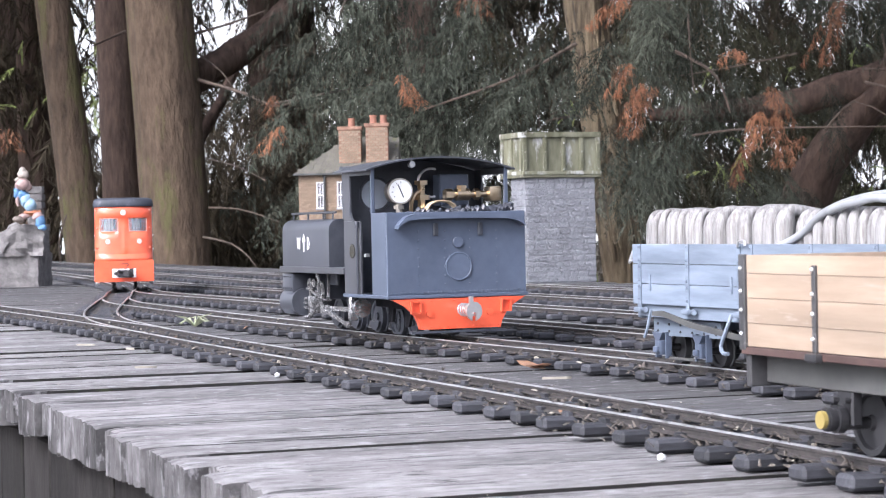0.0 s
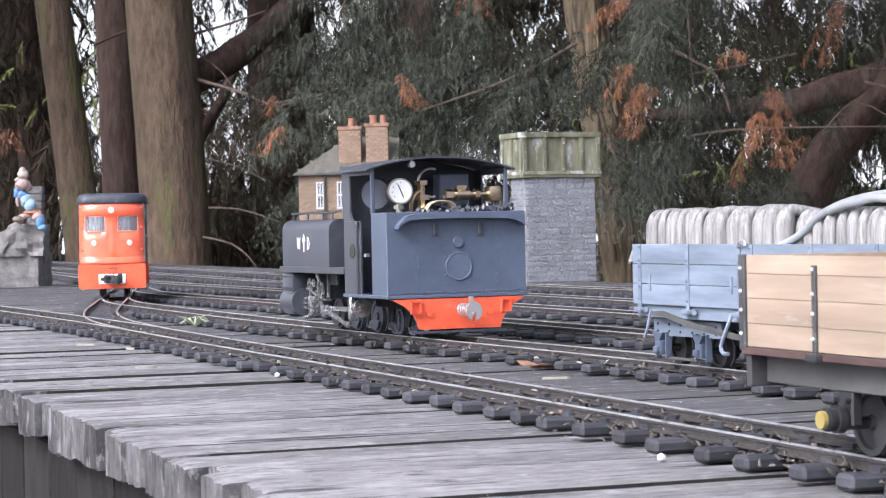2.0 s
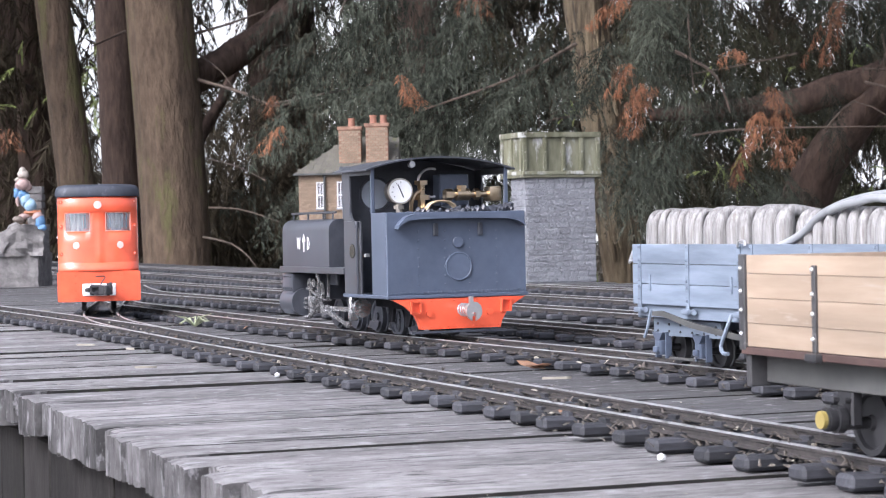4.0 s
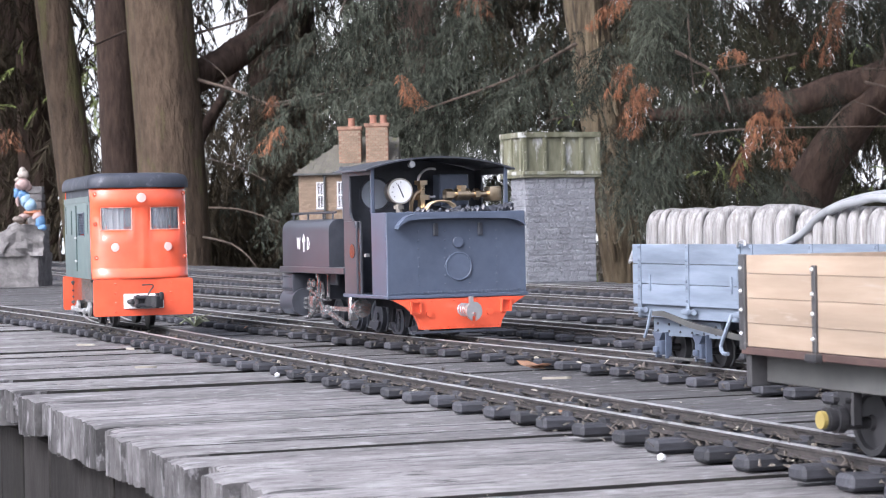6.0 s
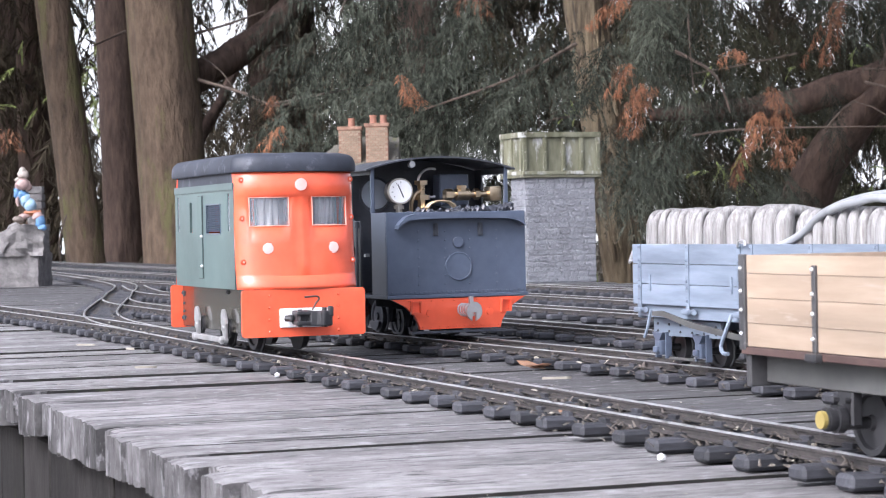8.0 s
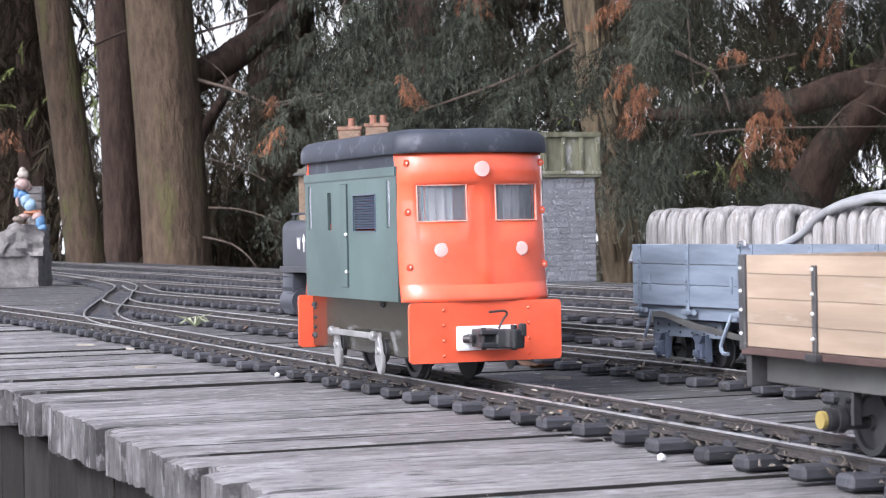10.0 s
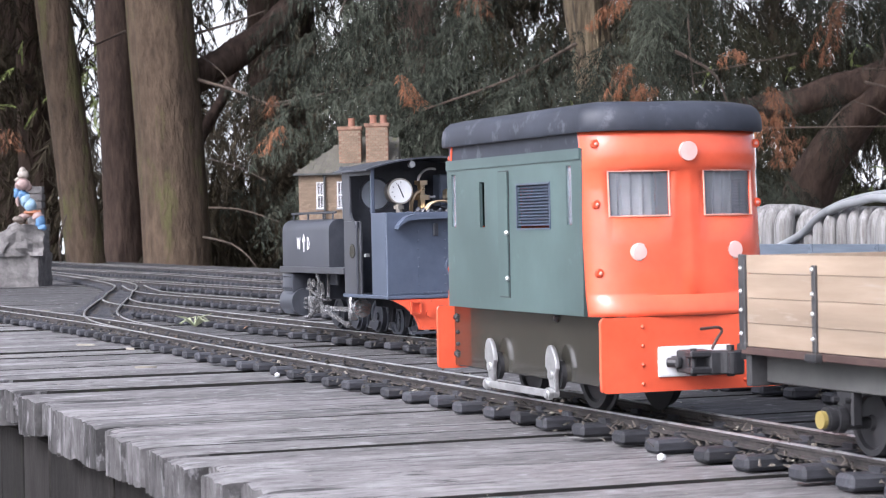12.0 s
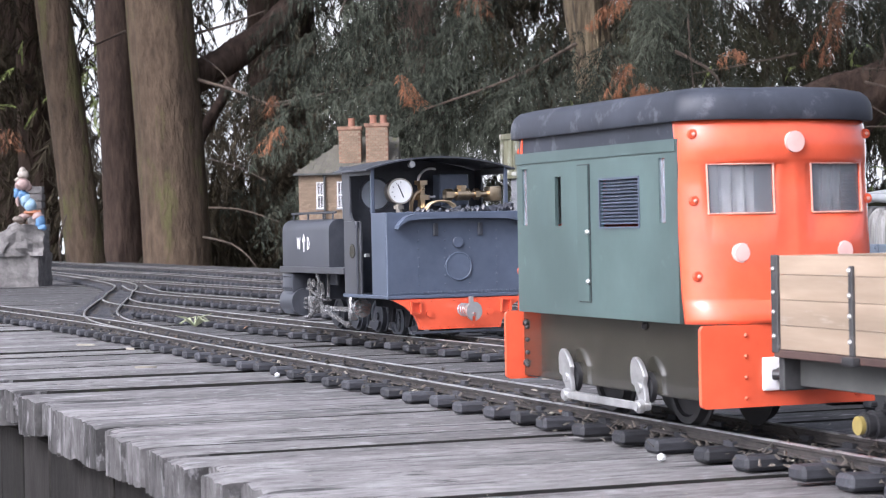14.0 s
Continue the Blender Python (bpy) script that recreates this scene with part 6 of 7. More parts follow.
for x in (0.062, 0.255):
    w = thing("wheelset", Matrix.Translation((x, 0, RAIL + 0.0165)), "", "")
    w.parent = tw
    for sg in (-1, 1):
        bm = wheel_bm(0.0165)
        if sg > 0:
            bm.transform(Matrix.Rotation(math.pi, 4, "Z"))
        part("wheel", bm, M_BLACK, w, smooth=True, m=Matrix.Translation((0, sg * 0.0215, 0)))
    part("axle", cyl(bmesh.new(), (0, -0.04, 0), (0, 0.04, 0), 0.003, 10), M_BLACK, w)
    tagwheels.append(w)
    for sg in (-1, 1):
        bm = cyl(bmesh.new(), (x, sg * 0.034, 0.0335), (x, sg * 0.05, 0.0335), 0.0052, 20)
        cyl(bm, (x, sg * 0.0405, 0.0335), (x, sg * 0.0445, 0.0335), 0.0068, 20)
        cyl(bm, (x, sg * 0.047, 0.0335), (x, sg * 0.049, 0.0335), 0.0058, 20)
        for q in (-1, 1):
            cyl(bm, (x + q * 0.0052, sg * 0.039, 0.0425), (x + q * 0.0052, sg * 0.042, 0.0425), 0.0014, 6)
        box(bm, x - 0.007, x + 0.007, *sorted((sg * 0.033, sg * 0.039)), 0.03, 0.048, 0.001)
        ax = part("axle_box", bm, M_BLACK, tw)
        part("cap", cyl(bmesh.new(), (x, sg * 0.05, 0.0335), (x, sg * 0.0522, 0.0335), 0.0043, 20), M_YELLOW, ax, "round yellow axle-box cap")

# ---- the stone water tower ----
to = thing("water_tower", along(-3.31, 1.235), "model water tower of grey stone with a mossy panelled tank", "water tower")
TWX, TWY = 0.085, 0.166
bm = box(bmesh.new(), -TWX + 0.002, -0.002, 0.002, TWY - 0.002, 0, 0.231)
core = part("stone_base", bm, M_MORTAR, to, "coursed grey stonework")
STONES = []
for k in range(6):
    bm = box(bmesh.new(), -0.5, 0.5, -0.5, 0.5, -0.5, 0.5)
    bmesh.ops.bevel(bm, geom=bm.edges[:], offset=0.12, segments=1, affect="EDGES")
    r = random.Random(k)
    for v in bm.verts:
        v.co += Vector((r.uniform(-0.05, 0.05), 0, r.uniform(-0.08, 0.08)))
    STONES.append(mesh_of("stone", bm, M_STONE))
r = random.Random(11)
z = 0.002
while z < 0.226:
    h = r.uniform(0.0095, 0.0155)
    h = min(h, 0.2305 - z)
    for wall_n, length in ((0, TWY), (1, TWX)):
        q = 0.001
        while q < length - 0.004:
            w = min(r.uniform(0.014, 0.036), length - 0.001 - q)
            if length - 0.001 - q - w < 0.008:
                w = length - 0.001 - q
            hh = h - 0.0011
            dep = 0.0034 + r.uniform(0, 0.0012)
            if wall_n == 0:
                m = Matrix.Translation((-0.001, q + w / 2, z + h / 2)) @ Matrix.Rotation(radians(90), 4, "Z") @ Matrix.Diagonal((w - 0.0016, dep, hh, 1))
            else:
                m = Matrix.Translation((-TWX + q + w / 2, 0.001, z + h / 2)) @ Matrix.Diagonal((w - 0.0016, dep, hh, 1))
            piece("stone", STONES[r.randrange(6)], core, m)
            q += w
    z += h
bm = box(bmesh.new(), -0.118, 0.006, -0.01, 0.178, 0.231, 0.237, 0.001)
box(bm, -0.114, 0.002, -0.007, 0.175, 0.237, 0.327)
tank = part("tank", bm, M_TANK, to, "mossy pale tank")
bm = bmesh.new()
box(bm, 0.002, 0.008, -0.01, 0.178, 0.237, 0.245, 0.001)
box(bm, 0.002, 0.008, -0.01, 0.178, 0.318, 0.33, 0.001)
box(bm, -0.118, 0.002, -0.012, -0.006, 0.237, 0.245, 0.001)
box(bm, -0.118, 0.002, -0.012, -0.006, 0.318, 0.33, 0.001)
box(bm, -0.118, 0.002, 0.172, 0.178, 0.318, 0.33, 0.001)
box(bm, -0.12, -0.114, -0.012, 0.178, 0.318, 0.33, 0.001)
part("rim", bm, M_TANK, tank, "mossy flange")
TB = rivet_mesh("bolt", 0.0023, M_TANK)
for y in (-0.003, 0.044, 0.0885, 0.131, 0.171):
    bm = box(bmesh.new(), 0.002, 0.0075, y - 0.0045, y + 0.0045, 0.245, 0.318, 0.0008)
    st = part("tank_rib", bm, M_TANK, tank)
    for k in range(5):
        piece("bolt", TB, st, Matrix.Translation((0.0078, y, 0.249 + k * 0.019)))
for x in (-0.111, -0.057, -0.003):
    bm = box(bmesh.new(), x - 0.0045, x + 0.0045, -0.0118, -0.007, 0.245, 0.318, 0.0008)
    part("tank_rib", bm, M_TANK, tank)

# ---- the model house ----
ho = thing("model_house", along(-4.906, 1.2, 0, -22), "model brick house with mossy hipped roof and two chimneys", "house")
HW, HD = 0.275, 0.3
bm = box(bmesh.new(), -HD, 0, 0, HW, 0, 0.287)
hw = part("wall", bm, M_BRICK, ho, "yellow brick walls")
bm = box(bmesh.new(), -0.5, 0.5, -0.5, 0.5, -0.5, 0.5)
BRK = mesh_of("brick", bm, M_BRICK)
r = random.Random(21)
for j in range(18):
    z = 0.178 + j * 0.0061
    y = 0.001 - (j % 2) * 0.007
    while y < 0.165:
        y0, y1 = max(y, 0.0005), y + 0.0134
        cyw, czw = (y0 + y1) / 2, z + 0.003
        inwin = any(a < cyw < b and 0.186 < czw < 0.264 for a, b in ((0.049, 0.074), (0.108, 0.133)))
        if not inwin and y1 - y0 > 0.003:
            piece("brick", BRK, hw, Matrix.Translation((0.0008, cyw, czw)) @ Matrix.Diagonal((0.0028 + r.uniform(0, 0.0006), y1 - y0 - 0.0008, 0.0054, 1)))
        y += 0.0142
for a, b in ((0.051, 0.072), (0.11, 0.131)):
    bm = bmesh.new()
    for (ya, yb, za, zb) in ((a, b, 0.187, 0.19), (a, b, 0.26, 0.263), (a, a + 0.003, 0.19, 0.26), (b - 0.003, b, 0.19, 0.26), (a + 0.003, b - 0.003, 0.224, 0.227), ((a + b) / 2 - 0.0008, (a + b) / 2 + 0.0008, 0.19, 0.26)):
        box(bm, 0.0005, 0.0035, ya, yb, za, zb)
    wf = part("window", bm, M_WHITE, ho, "white sash window")
    part("pane", box(bmesh.new(), 0.0003, 0.0012, a + 0.003, b - 0.003, 0.19, 0.26), M_GLASSM, wf)
    part("sill", box(bmesh.new(), 0.0, 0.007, a - 0.002, b + 0.002, 0.1835, 0.187), M_STONE, wf)
bm = bmesh.new()
e0, rz = 0.287, 0.392
c = [(-HD - 0.012, -0.012, e0), (0.012, -0.012, e0), (0.012, HW + 0.012, e0), (-HD - 0.012, HW + 0.012, e0)]
rg = [(-HD / 2, 0.13, rz), (-HD / 2, HW + 0.008, rz)]
V = [bm.verts.new(q) for q in c + rg]
for f in ((0, 1, 4), (1, 2, 5, 4), (2, 3, 5), (3, 0, 4, 5), (3, 2, 1, 0)):
    bm.faces.new([V[i] for i in f])
rf = part("roof", bm, M_ROOFTILE, ho, "mossy slate roof")
sl = box(bmesh.new(), -0.5, 0.5, -0.5, 0.5, -0.5, 0.5)
SLATE = mesh_of("slate", sl, M_ROOFTILE)
n_ = Vector((rz - e0, 0, HD / 2 + 0.012)).normalized()
tilt = math.degrees(math.atan2(rz - e0, HD / 2 + 0.012))
for j in range(9):
    f = (j + 0.5) / 9
    x, z = 0.012 - f * (HD / 2 + 0.012), e0 + f * (rz - e0)
    ya = -0.012 + f * 0.142
    y = ya + 0.002 + (j % 2) * 0.01
    while y < HW - 0.01:
        piece("slate", SLATE, rf, Matrix.Translation((x, y + 0.01, z + 0.0012)) @ Matrix.Rotation(radians(tilt), 4, "Y") @ Matrix.Diagonal((0.024, 0.019, 0.0022 + r.uniform(0, 0.0012), 1)))
        y += 0.0202
bm = bmesh.new()
box(bm, 0.009, 0.017, -0.014, HW + 0.014, 0.282, 0.288, 0.001)
cyl(bm, (0.0085, 0.0745, 0.285), (0.0085, 0.0745, 0.0), 0.0033, 10)
box(bm, 0.004, 0.013, 0.07, 0.079, 0.278, 0.289)
part("gutter", bm, M_FRAME, ho, "grey gutter and downpipe")
for y0, x0, zt, pots in ((0.115, -0.03, 0.412, 1), (0.193, -0.03, 0.42, 2)):
    bm = bmesh.new()
    ya, yb = y0, y0 + 0.064
    box(bm, x0 - 0.05, x0, ya, yb, 0.3, zt, 0.001)
    box(bm, x0 - 0.053, x0 + 0.003, ya - 0.004, yb + 0.004, zt, zt + 0.01, 0.001)
    ch = part("chimney", bm, M_REDBRICK, ho, "weathered brick chimney stack")
    for j in range(int((zt - 0.32) / 0.0075)):
        z = 0.32 + j * 0.0075
        y = ya + (j % 2) * 0.007
        while y < yb - 0.006:
            w = min(0.0135, yb - y)
            piece("brick", BRK, ch, Matrix.Translation((x0 + 0.0002, y + w / 2, z + 0.0035)) @ Matrix.Diagonal((0.0026, w - 0.001, 0.0064, 1)))
            y += 0.0145
    for k in range(pots):
        y = (ya + yb) / 2 + (k - (pots - 1) / 2) * 0.03 + 0.004
        cyl_ = cyl(bmesh.new(), (x0 - 0.025, y, zt + 0.01), (x0 - 0.025, y, zt + 0.033), 0.0105, 18, 0.0085)
        cyl(cyl_, (x0 - 0.025, y, zt + 0.029), (x0 - 0.025, y, zt + 0.034), 0.0105, 18)
        part("chimney_pot", cyl_, M_TERRA, ch, "terracotta chimney pot", True)

# ---- rock plinth with a painted figurine ----
bm = bmesh.new()
q = box(bmesh.new(), -0.16, 0.026, -0.08, 0.1, 0.0, 0.082)
bmesh.ops.subdivide_edges(q, edges=q.edges[:], cuts=6, use_grid_fill=True)
for v in q.verts:
    v.co += Vector((noise.noise(v.co * 25), noise.noise(v.co * 25 + Vector((5, 0, 0))), 0.6 * noise.noise(v.co * 25 + Vector((0, 9, 0))))) * 0.008 * (1 if v.co.z > 0.01 else 0)
merge(bm, q)
rock = part("rock_plinth", bm, M_ROCK, None, smooth=False, m=pose(-1.023, 5.36, 0))
tagged(rock, "rough grey rock block on the deck", "rock")
pil = thing("stone_pillar", pose(-1.018, 5.335, 0.078), "small broken pillar of grey stone blocks", "pillar")
r = random.Random(8)
for j in range(9):
    z = 0.002 + j * 0.0188
    n_b = 2 if j < 4 else 1
    for i in range(n_b):
        w = (0.036 if n_b == 1 else 0.029)
        x = (0.007 if n_b == 1 else -0.009 + i * 0.0305)
        bm = box(bmesh.new(), -w / 2, w / 2, -0.02, 0.02, 0, 0.0178, 0.003, 2)
        for v in bm.verts:
            v.co += Vector((r.uniform(-1, 1), r.uniform(-1, 1), r.uniform(-0.6, 0.6))) * 0.0012
        part("stone_block", bm, M_ROCK, pil, m=Matrix.Translation((x + r.uniform(-0.002, 0.002), 0, z)))
FIG_PAINTS = [mat("figurine_" + nm, tuple(0.8 * c for c in colr), colr, 0.5, scale=120, bump=0.2, dist=0.0006, big=60) for nm, colr in
              (("cream", (0.34, 0.3, 0.26)), ("pink", (0.36, 0.25, 0.23)), ("blue", (0.1, 0.22, 0.4)), ("pale_blue", (0.24, 0.36, 0.46)), ("orange", (0.34, 0.13, 0.06)), ("brown", (0.15, 0.12, 0.1)))]
bm = bmesh.new()
for cx, cy, cz, rr, sx, sz, paint in ((0.02, 0, 0.276, 0.0135, 1.1, 0.95, 0), (0.019, -0.002, 0.284, 0.009, 1.0, 1.2, 0), (0.013, 0.002, 0.262, 0.012, 1.3, 0.7, 0), (0.02, -0.004, 0.252, 0.015, 1.15, 1.0, 1), (0.031, 0, 0.247, 0.011, 1.0, 1.2, 1), (0.008, 0, 0.25, 0.009, 1.0, 1.2, 1),
                                      (0.004, 0, 0.232, 0.009, 0.8, 1.7, 2), (0.016, 0.002, 0.226, 0.014, 1.1, 0.9, 2), (0.007, -0.006, 0.21, 0.006, 0.9, 2.0, 1), (0.025, 0, 0.212, 0.014, 1.1, 1.3, 3), (0.037, -0.002, 0.2, 0.016, 1.0, 1.1, 3), (0.04, 0, 0.182, 0.014, 1.6, 0.6, 4),
                                      (0.022, -0.004, 0.174, 0.009, 1.7, 0.7, 1), (0.055, -0.006, 0.174, 0.011, 1.2, 0.9, 1), (0.062, -0.008, 0.16, 0.012, 1.0, 1.4, 2), (0.068, -0.01, 0.146, 0.011, 1.1, 0.8, 2), (0.008, -0.006, 0.166, 0.011, 1.5, 0.8, 5)):
    seen = set(bm.faces)
    ball(bm, (cx, cy, cz), rr, sx, 0.8, sz)
    for f in bm.faces:
        if f not in seen:
            f.material_index = paint
for v in bm.verts:
    v.co += Vector((1, 1, 1)) * 0.0035 * noise.noise(v.co * 110)
fig = part("figurine", bm, FIG_PAINTS[0], None, smooth=True, m=pose(-1.045, 5.25, 0.0))
for m in FIG_PAINTS[1:]:
    fig.data.materials.append(m)
tagged(fig, "small painted garden figurine in blue and red", "figurine")
bm = box(bmesh.new(), -0.05, 0.064, -0.03, 0.02, 0.074, 0.152)
bmesh.ops.subdivide_edges(bm, edges=bm.edges[:], cuts=7, use_grid_fill=True)
for v in bm.verts:
    c = v.co.copy()
    v.co.x = 0.01 + (c.x - 0.01) * (1.0 - 2.2 * max(0.0, c.z - 0.12)) + 0.009 * noise.noise(c * 45)
    v.co += Vector((0, 0.012 * noise.noise(c * 50 + Vector((3, 0, 0))), (0.011 * noise.noise(c * 40 + Vector((0, 7, 0))) if c.z > 0.1 else 0) - (0.5 * max(0.0, -0.01 - c.x) if c.z > 0.1 else 0)))
rk = part("rock", bm, M_ROCK, None, m=pose(-1.045, 5.3, 0.002))
tagged(rk, "jagged brown rock under the figurine", "rock")

# ---- litter on the deck ----
M_DRY = mat("dry_leaf", (0.16, 0.09, 0.055), (0.3, 0.17, 0.1), 0.8, scale=60, bump=0.2, big=30)
M_CHIP = mat("weathered_chip", (0.26, 0.24, 0.2), (0.38, 0.35, 0.29), 0.85, scale=60, bump=0.2, big=30)
M_STRAW = mat("pale_straw", (0.24, 0.225, 0.19), (0.38, 0.36, 0.31), 0.8, scale=60, bump=0.1, big=30)
M_MOSS = mat("dull_needle_litter", (0.04, 0.036, 0.03), (0.12, 0.108, 0.092), 0.95, scale=80, bump=0.2, big=30)


def litter(name, label, material, n, size, where, seed):
    r = random.Random(seed)
    v, f = [], []
    for _ in range(n):
        s, l, z = where(r)
        p = plan(s, l, z)
        a = r.uniform(0, math.pi)
        d, w = Vector((math.cos(a), math.sin(a), r.uniform(-0.25, 0.9))).normalized(), Vector((-math.sin(a), math.cos(a), r.uniform(-0.4, 0.4))).normalized()
        ln, wd = size * r.uniform(0.5, 1.4), size * r.uniform(0.15, 0.35)
        i = len(v)
        v += [p - w * wd, p + w * wd, p + d * ln + w * wd * 0.6, p + d * ln - w * wd * 0.6, p + d * ln * 0.5 + Vector((0, 0, wd * 0.7))]
        f += [(i, i + 1, i + 4), (i + 1, i + 2, i + 4), (i + 2, i + 3, i + 4), (i + 3, i, i + 4)]
    ob = raw(name, v, f, material, None, label)
    return tagged(ob, category="litter", kind="stuff")


def on_track(r):
    name = r.choice(["track_1", "track_1", "track_1", "track_2", "track_2", "track_3"])
    P = FINE[name]
    k = r.randrange(len(P) - 1)
    return P[k].x, P[k].y + r.gauss(0, 0.02), 0.003 + abs(r.gauss(0, 0.003))


FINE = {k: smooth_line(v) for k, v in LINES.items()}
def by_rail(r):
    name = r.choice(["track_1", "track_1", "track_1", "track_2", "track_2", "track_3", "lead_track"])
    P = FINE[name]
    k = int((len(P) - 2) * (1 - r.random() ** 1.7))
    return P[k].x + r.uniform(0, 0.02), P[k].y + r.choice((-1, 1)) * 0.0235 + r.gauss(0, 0.0055), 0.002 + abs(r.gauss(0, 0.0042))


M_CRUMB = mat("dark_needle_crumb", (0.03, 0.026, 0.022), (0.13, 0.112, 0.096), 0.95, scale=80, bump=0.2, big=30, island=0.6)
litter("rail_litter", "dark crumbs and needles caught along the rails", M_CRUMB, 26000, 0.0046, by_rail, 8)
litter("chip_litter", "pale flaked chips lying along the rails", M_CHIP, 1500, 0.0042, by_rail, 9)
litter("needle_litter", "dull needles and grit between the rails", M_MOSS, 9000, 0.004, on_track, 1)
litter("straw_litter", "pale dry grass bits between the rails", M_STRAW, 420, 0.0045, by_rail, 2)
litter("leaf_litter", "small dry brown leaves on the track bed", M_DRY, 90, 0.005, on_track, 4)
litter("deck_litter", "scattered pale chips on the boards", M_STRAW, 420, 0.0024, lambda r: (r.uniform(-3.5, 0.3), r.uniform(-0.25, 0.9), 0.001), 5)
LEAFS = [(-0.72, 0.155, 0.03), (-2.34, 0.1, 0.014)]
for s, l, sz in LEAFS:
    bm = bmesh.new()
    r = random.Random(int(s * -100))
    for k in range(7 if sz > 0.02 else 5):
        a = r.uniform(0, 6.28)
        ln = sz * r.uniform(0.5, 1.0)
        pts = [(ln * (t - 0.3) * math.cos(a) - 0.25 * ln * math.sin(math.pi * t) * sd * math.sin(a), ln * (t - 0.3) * math.sin(a) + 0.25 * ln * math.sin(math.pi * t) * sd * math.cos(a), 0.002 + 0.25 * ln * t * (1 - 0.4 * sd) * r.uniform(0.6, 1.1)) for t, sd in ((0, 0), (0.4, 1), (0.8, 0.7), (1, 0), (0.7, -0.8), (0.35, -1))]
        bm.faces.new([bm.verts.new(p) for p in pts])
    lf = part("dry_leaf", bm, M_DRY, None, m=along(s, l, 0.0015))
    tagged(lf, "curled brown dry leaf lying between the tracks", "leaf", "dry leaves")
bm = bmesh.new()
r = random.Random(77)
for k in range(16):
    a = r.uniform(0, 6.28)
    tube(bm, [(0, 0, 0.002), (0.012 * math.cos(a), 0.012 * math.sin(a), 0.008 + r.uniform(0, 0.008)), (0.026 * math.cos(a + 0.3), 0.026 * math.sin(a + 0.3), 0.003 + r.uniform(0, 0.016))], [0.0012, 0.001, 0.0004], 5)
tuft = part("moss_tuft", bm, mat("pale_moss", (0.3, 0.33, 0.2), (0.45, 0.48, 0.33), 0.9, scale=60, bump=0.1), None, smooth=True, m=along(-1.8, 0.12, 0.0))
tagged(tuft, "tuft of pale dried moss between the tracks", "moss")
for s, l in ((-0.045, -0.06), (0.0, 0.14), (-0.8, -0.055)):
    bm = ball(bmesh.new(), (0, 0, 0.0022), 0.0027, 1.2, 1, 0.9, 1)
    st = part("pebble", bm, M_WHITE, None, m=along(s, l, 0.0))
    tagged(st, "small white pebble lying on the deck", "pebble", "white pebbles")

for s, l, a, ln in ((-2.31, -0.02, 20, 0.03), (-2.55, 0.05, 80, 0.025), (-1.42, -0.1, 50, 0.022), (-0.98, -0.13, 75, 0.02), (-1.3, -0.075, 10, 0.018), (-2.75, 0.02, 60, 0.03), (-0.62, 0.13, 70, 0.024)):
    bm = bmesh.new()
    prism(bm, [(-ln / 2, -0.0018), (-ln * 0.3, -0.003), (ln * 0.35, -0.0022), (ln / 2, 0.0008), (ln * 0.1, 0.003), (-ln * 0.4, 0.0022)], 2, 0.0004, 0.0022)
    chip = part("wood_chip", bm, M_CHIP, None, m=along(s, l, 0.0012, a))
    tagged(chip, "pale flat wood chip lying on the deck", "wood chip", "wood chips")

# ---- movement ----
# (time, x, y, heading) of the diesel's middle
RUN = [(0.0, -0.6561, 4.4091, 8.2), (0.5, -0.6415, 4.2757, 7.4), (1.0, -0.627, 4.148, 6.8), (1.5, -0.6125, 4.032, 6.5), (2.0, -0.597, 3.8957, 6.6), (2.5, -0.5786, 3.7427, 6.9), (3.0, -0.5507, 3.5141, 7.6),
       (5.5, -0.4415, 2.8104, 14.82), (6.0, -0.3919, 2.6358, 17.5), (6.5, -0.3387, 2.4889, 19.0), (7.0, -0.2787, 2.3275, 20.2), (7.5, -0.2275, 2.1986, 20.9), (8.0, -0.1753, 2.0739, 20.9),
       (10.5, 0.0154, 1.5712, 20.7), (11.0, 0.048, 1.488, 20.5), (11.5, 0.074, 1.422, 20.5), (12.0, 0.0965, 1.3613, 20.45), (12.5, 0.113, 1.3197, 20.45), (13.0, 0.1251, 1.2896, 20.4), (13.5, 0.1335, 1.2692, 20.4), (14.0, 0.1396, 1.2486, 20.4)]


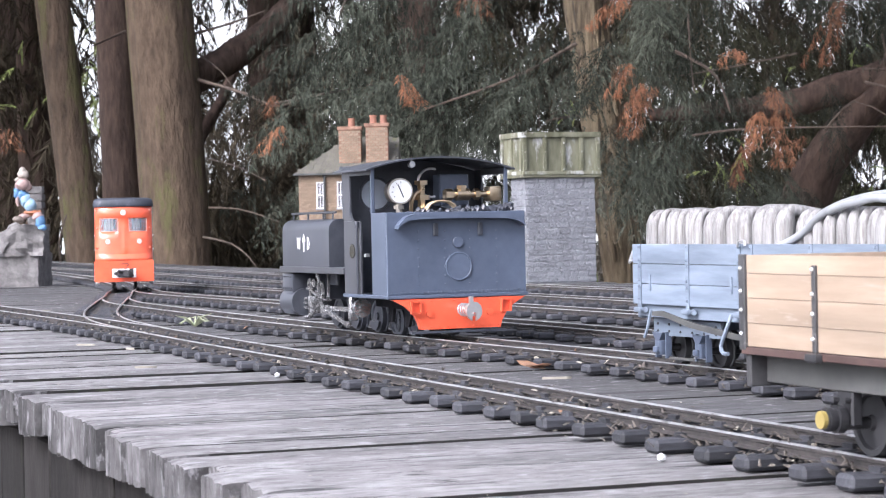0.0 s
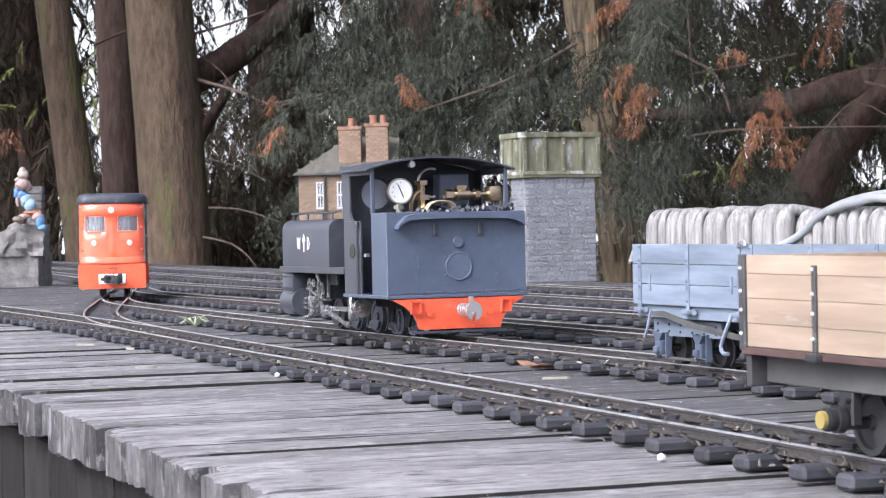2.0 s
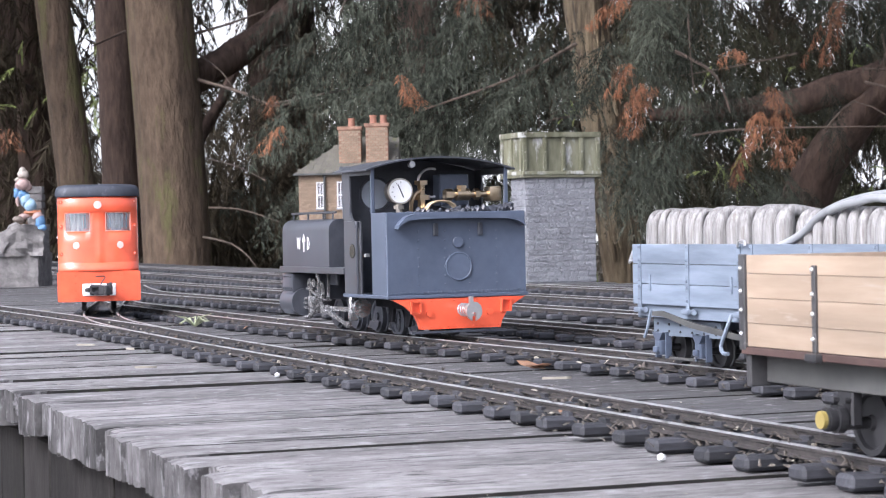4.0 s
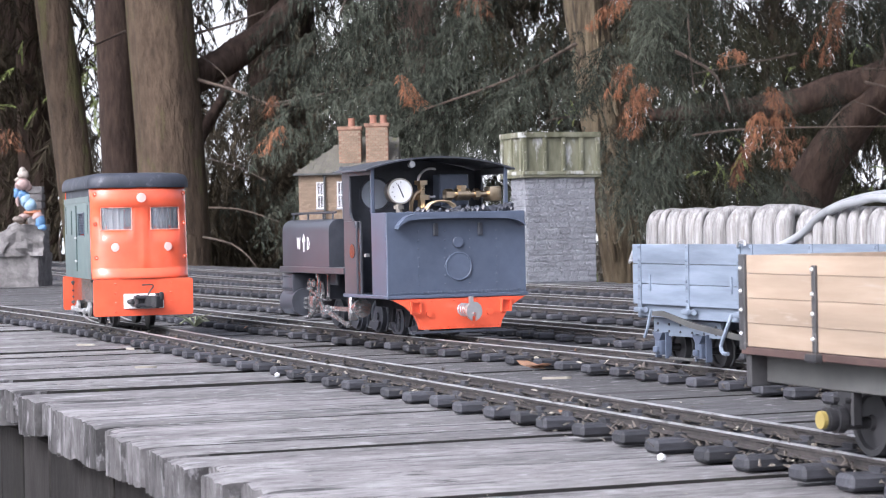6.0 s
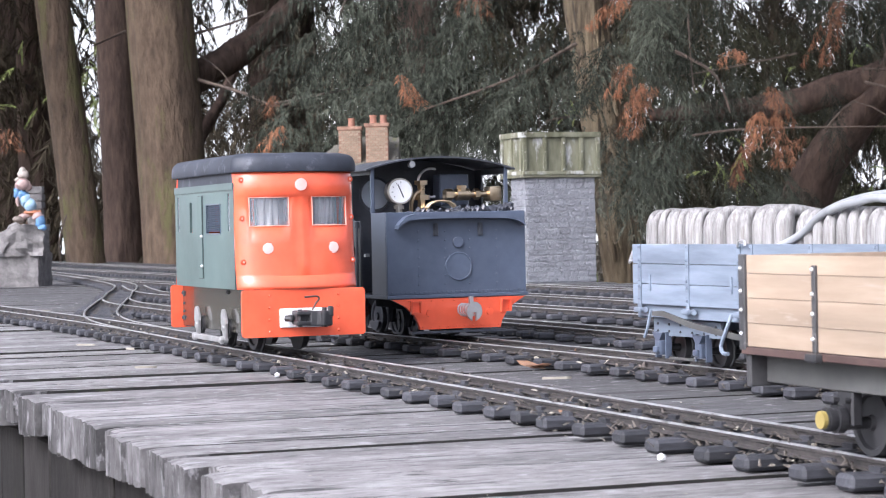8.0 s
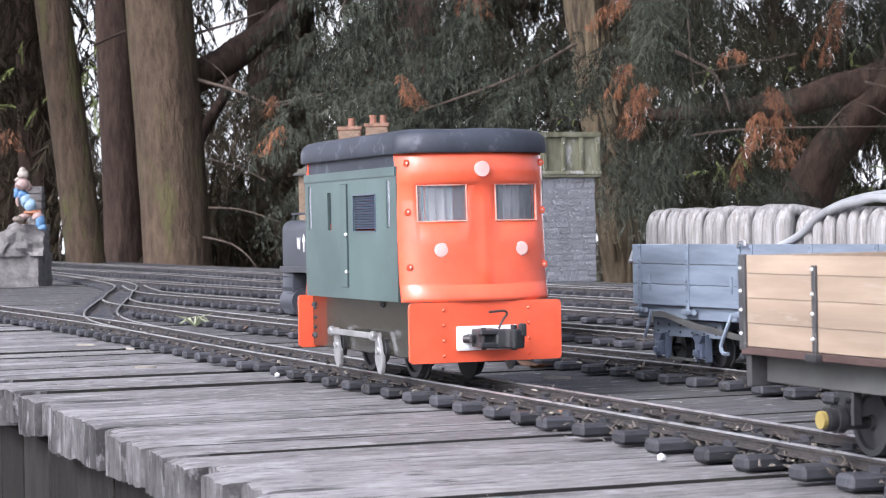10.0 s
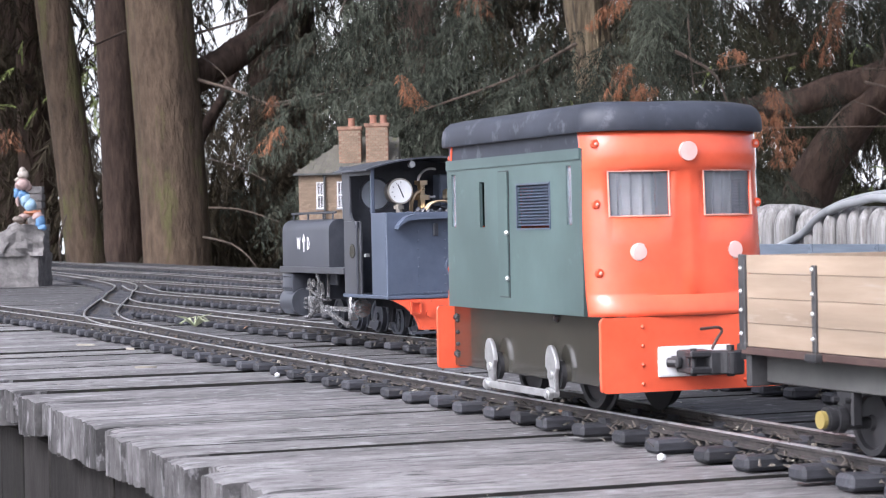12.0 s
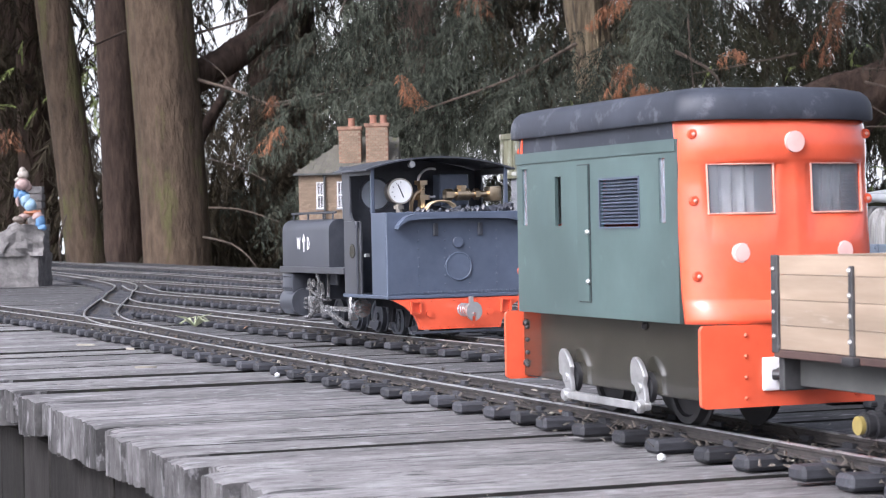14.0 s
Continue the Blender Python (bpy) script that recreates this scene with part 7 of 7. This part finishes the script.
def run_at(t):
    """The diesel's place and heading, smooth between the rows."""
    n = len(RUN)
    i = max(k for k in range(n - 1) if RUN[k][0] <= t + 1e-9)
    a, b = RUN[i], RUN[i + 1]
    h = b[0] - a[0]
    u = (t - a[0]) / h
    out = []
    for c in (1, 2, 3):
        def slope(k):
            if k == 0 or k == n - 1:
                k2 = 1 if k == 0 else n - 1
                return (RUN[k2][c] - RUN[k2 - 1][c]) / (RUN[k2][0] - RUN[k2 - 1][0])
            h0, h1 = RUN[k][0] - RUN[k - 1][0], RUN[k + 1][0] - RUN[k][0]
            s0, s1 = (RUN[k][c] - RUN[k - 1][c]) / h0, (RUN[k + 1][c] - RUN[k][c]) / h1
            return (s0 * h1 + s1 * h0) / (h0 + h1)
        m0, m1 = slope(i) * h, slope(i + 1) * h
        out.append((2 * u ** 3 - 3 * u ** 2 + 1) * a[c] + (u ** 3 - 2 * u ** 2 + u) * m0 + (-2 * u ** 3 + 3 * u ** 2) * b[c] + (u ** 3 - u ** 2) * m1)
    return out


def motions():
    step = 1 / 15
    times = [min(14.0, k * step) for k in range(int(14.0 / step) + 1)]
    P = [run_at(t) for t in times]
    S = [0.0]
    for a, b in zip(P, P[1:]):
        S.append(S[-1] + math.hypot(b[0] - a[0], b[1] - a[1]))
    walk(diesel, [(t, pose(x, y, 0, 0, 0, h - 90)) for t, (x, y, h) in zip(times, P)])
    last = S[-1]
    angles = [360 * (s - last) / 0.127 - 28 for s in S]
    for w, x in zip(wheels, AXLES):
        walk(w, [(t, pose(x, 0, AXZ, 0, a, 0)) for t, a in zip(times, angles)])
    for rod in rods:
        walk(rod, [(t, pose(-CRANK * math.sin(radians(a)), 0, AXZ - CRANK * math.cos(radians(a)))) for t, a in zip(times, angles)])
    # the diesel meets the wagon and pushes it on
    push = [max(0.0, s - (last - 0.033)) for s in S]
    rows = [(0.0, 0.0), (12.6, 0.0)] + [(t, p) for t, p in zip(times, push) if t > 12.6]
    walk(tw, [(t, along(0.045 + p, 0.0)) for t, p in rows])
    for w, x in zip(tagwheels, (0.062, 0.255)):
        walk(w, [(t, pose(x, 0, RAIL + 0.0165, 0, math.degrees(p / 0.0165), 0)) for t, p in rows])


motions()
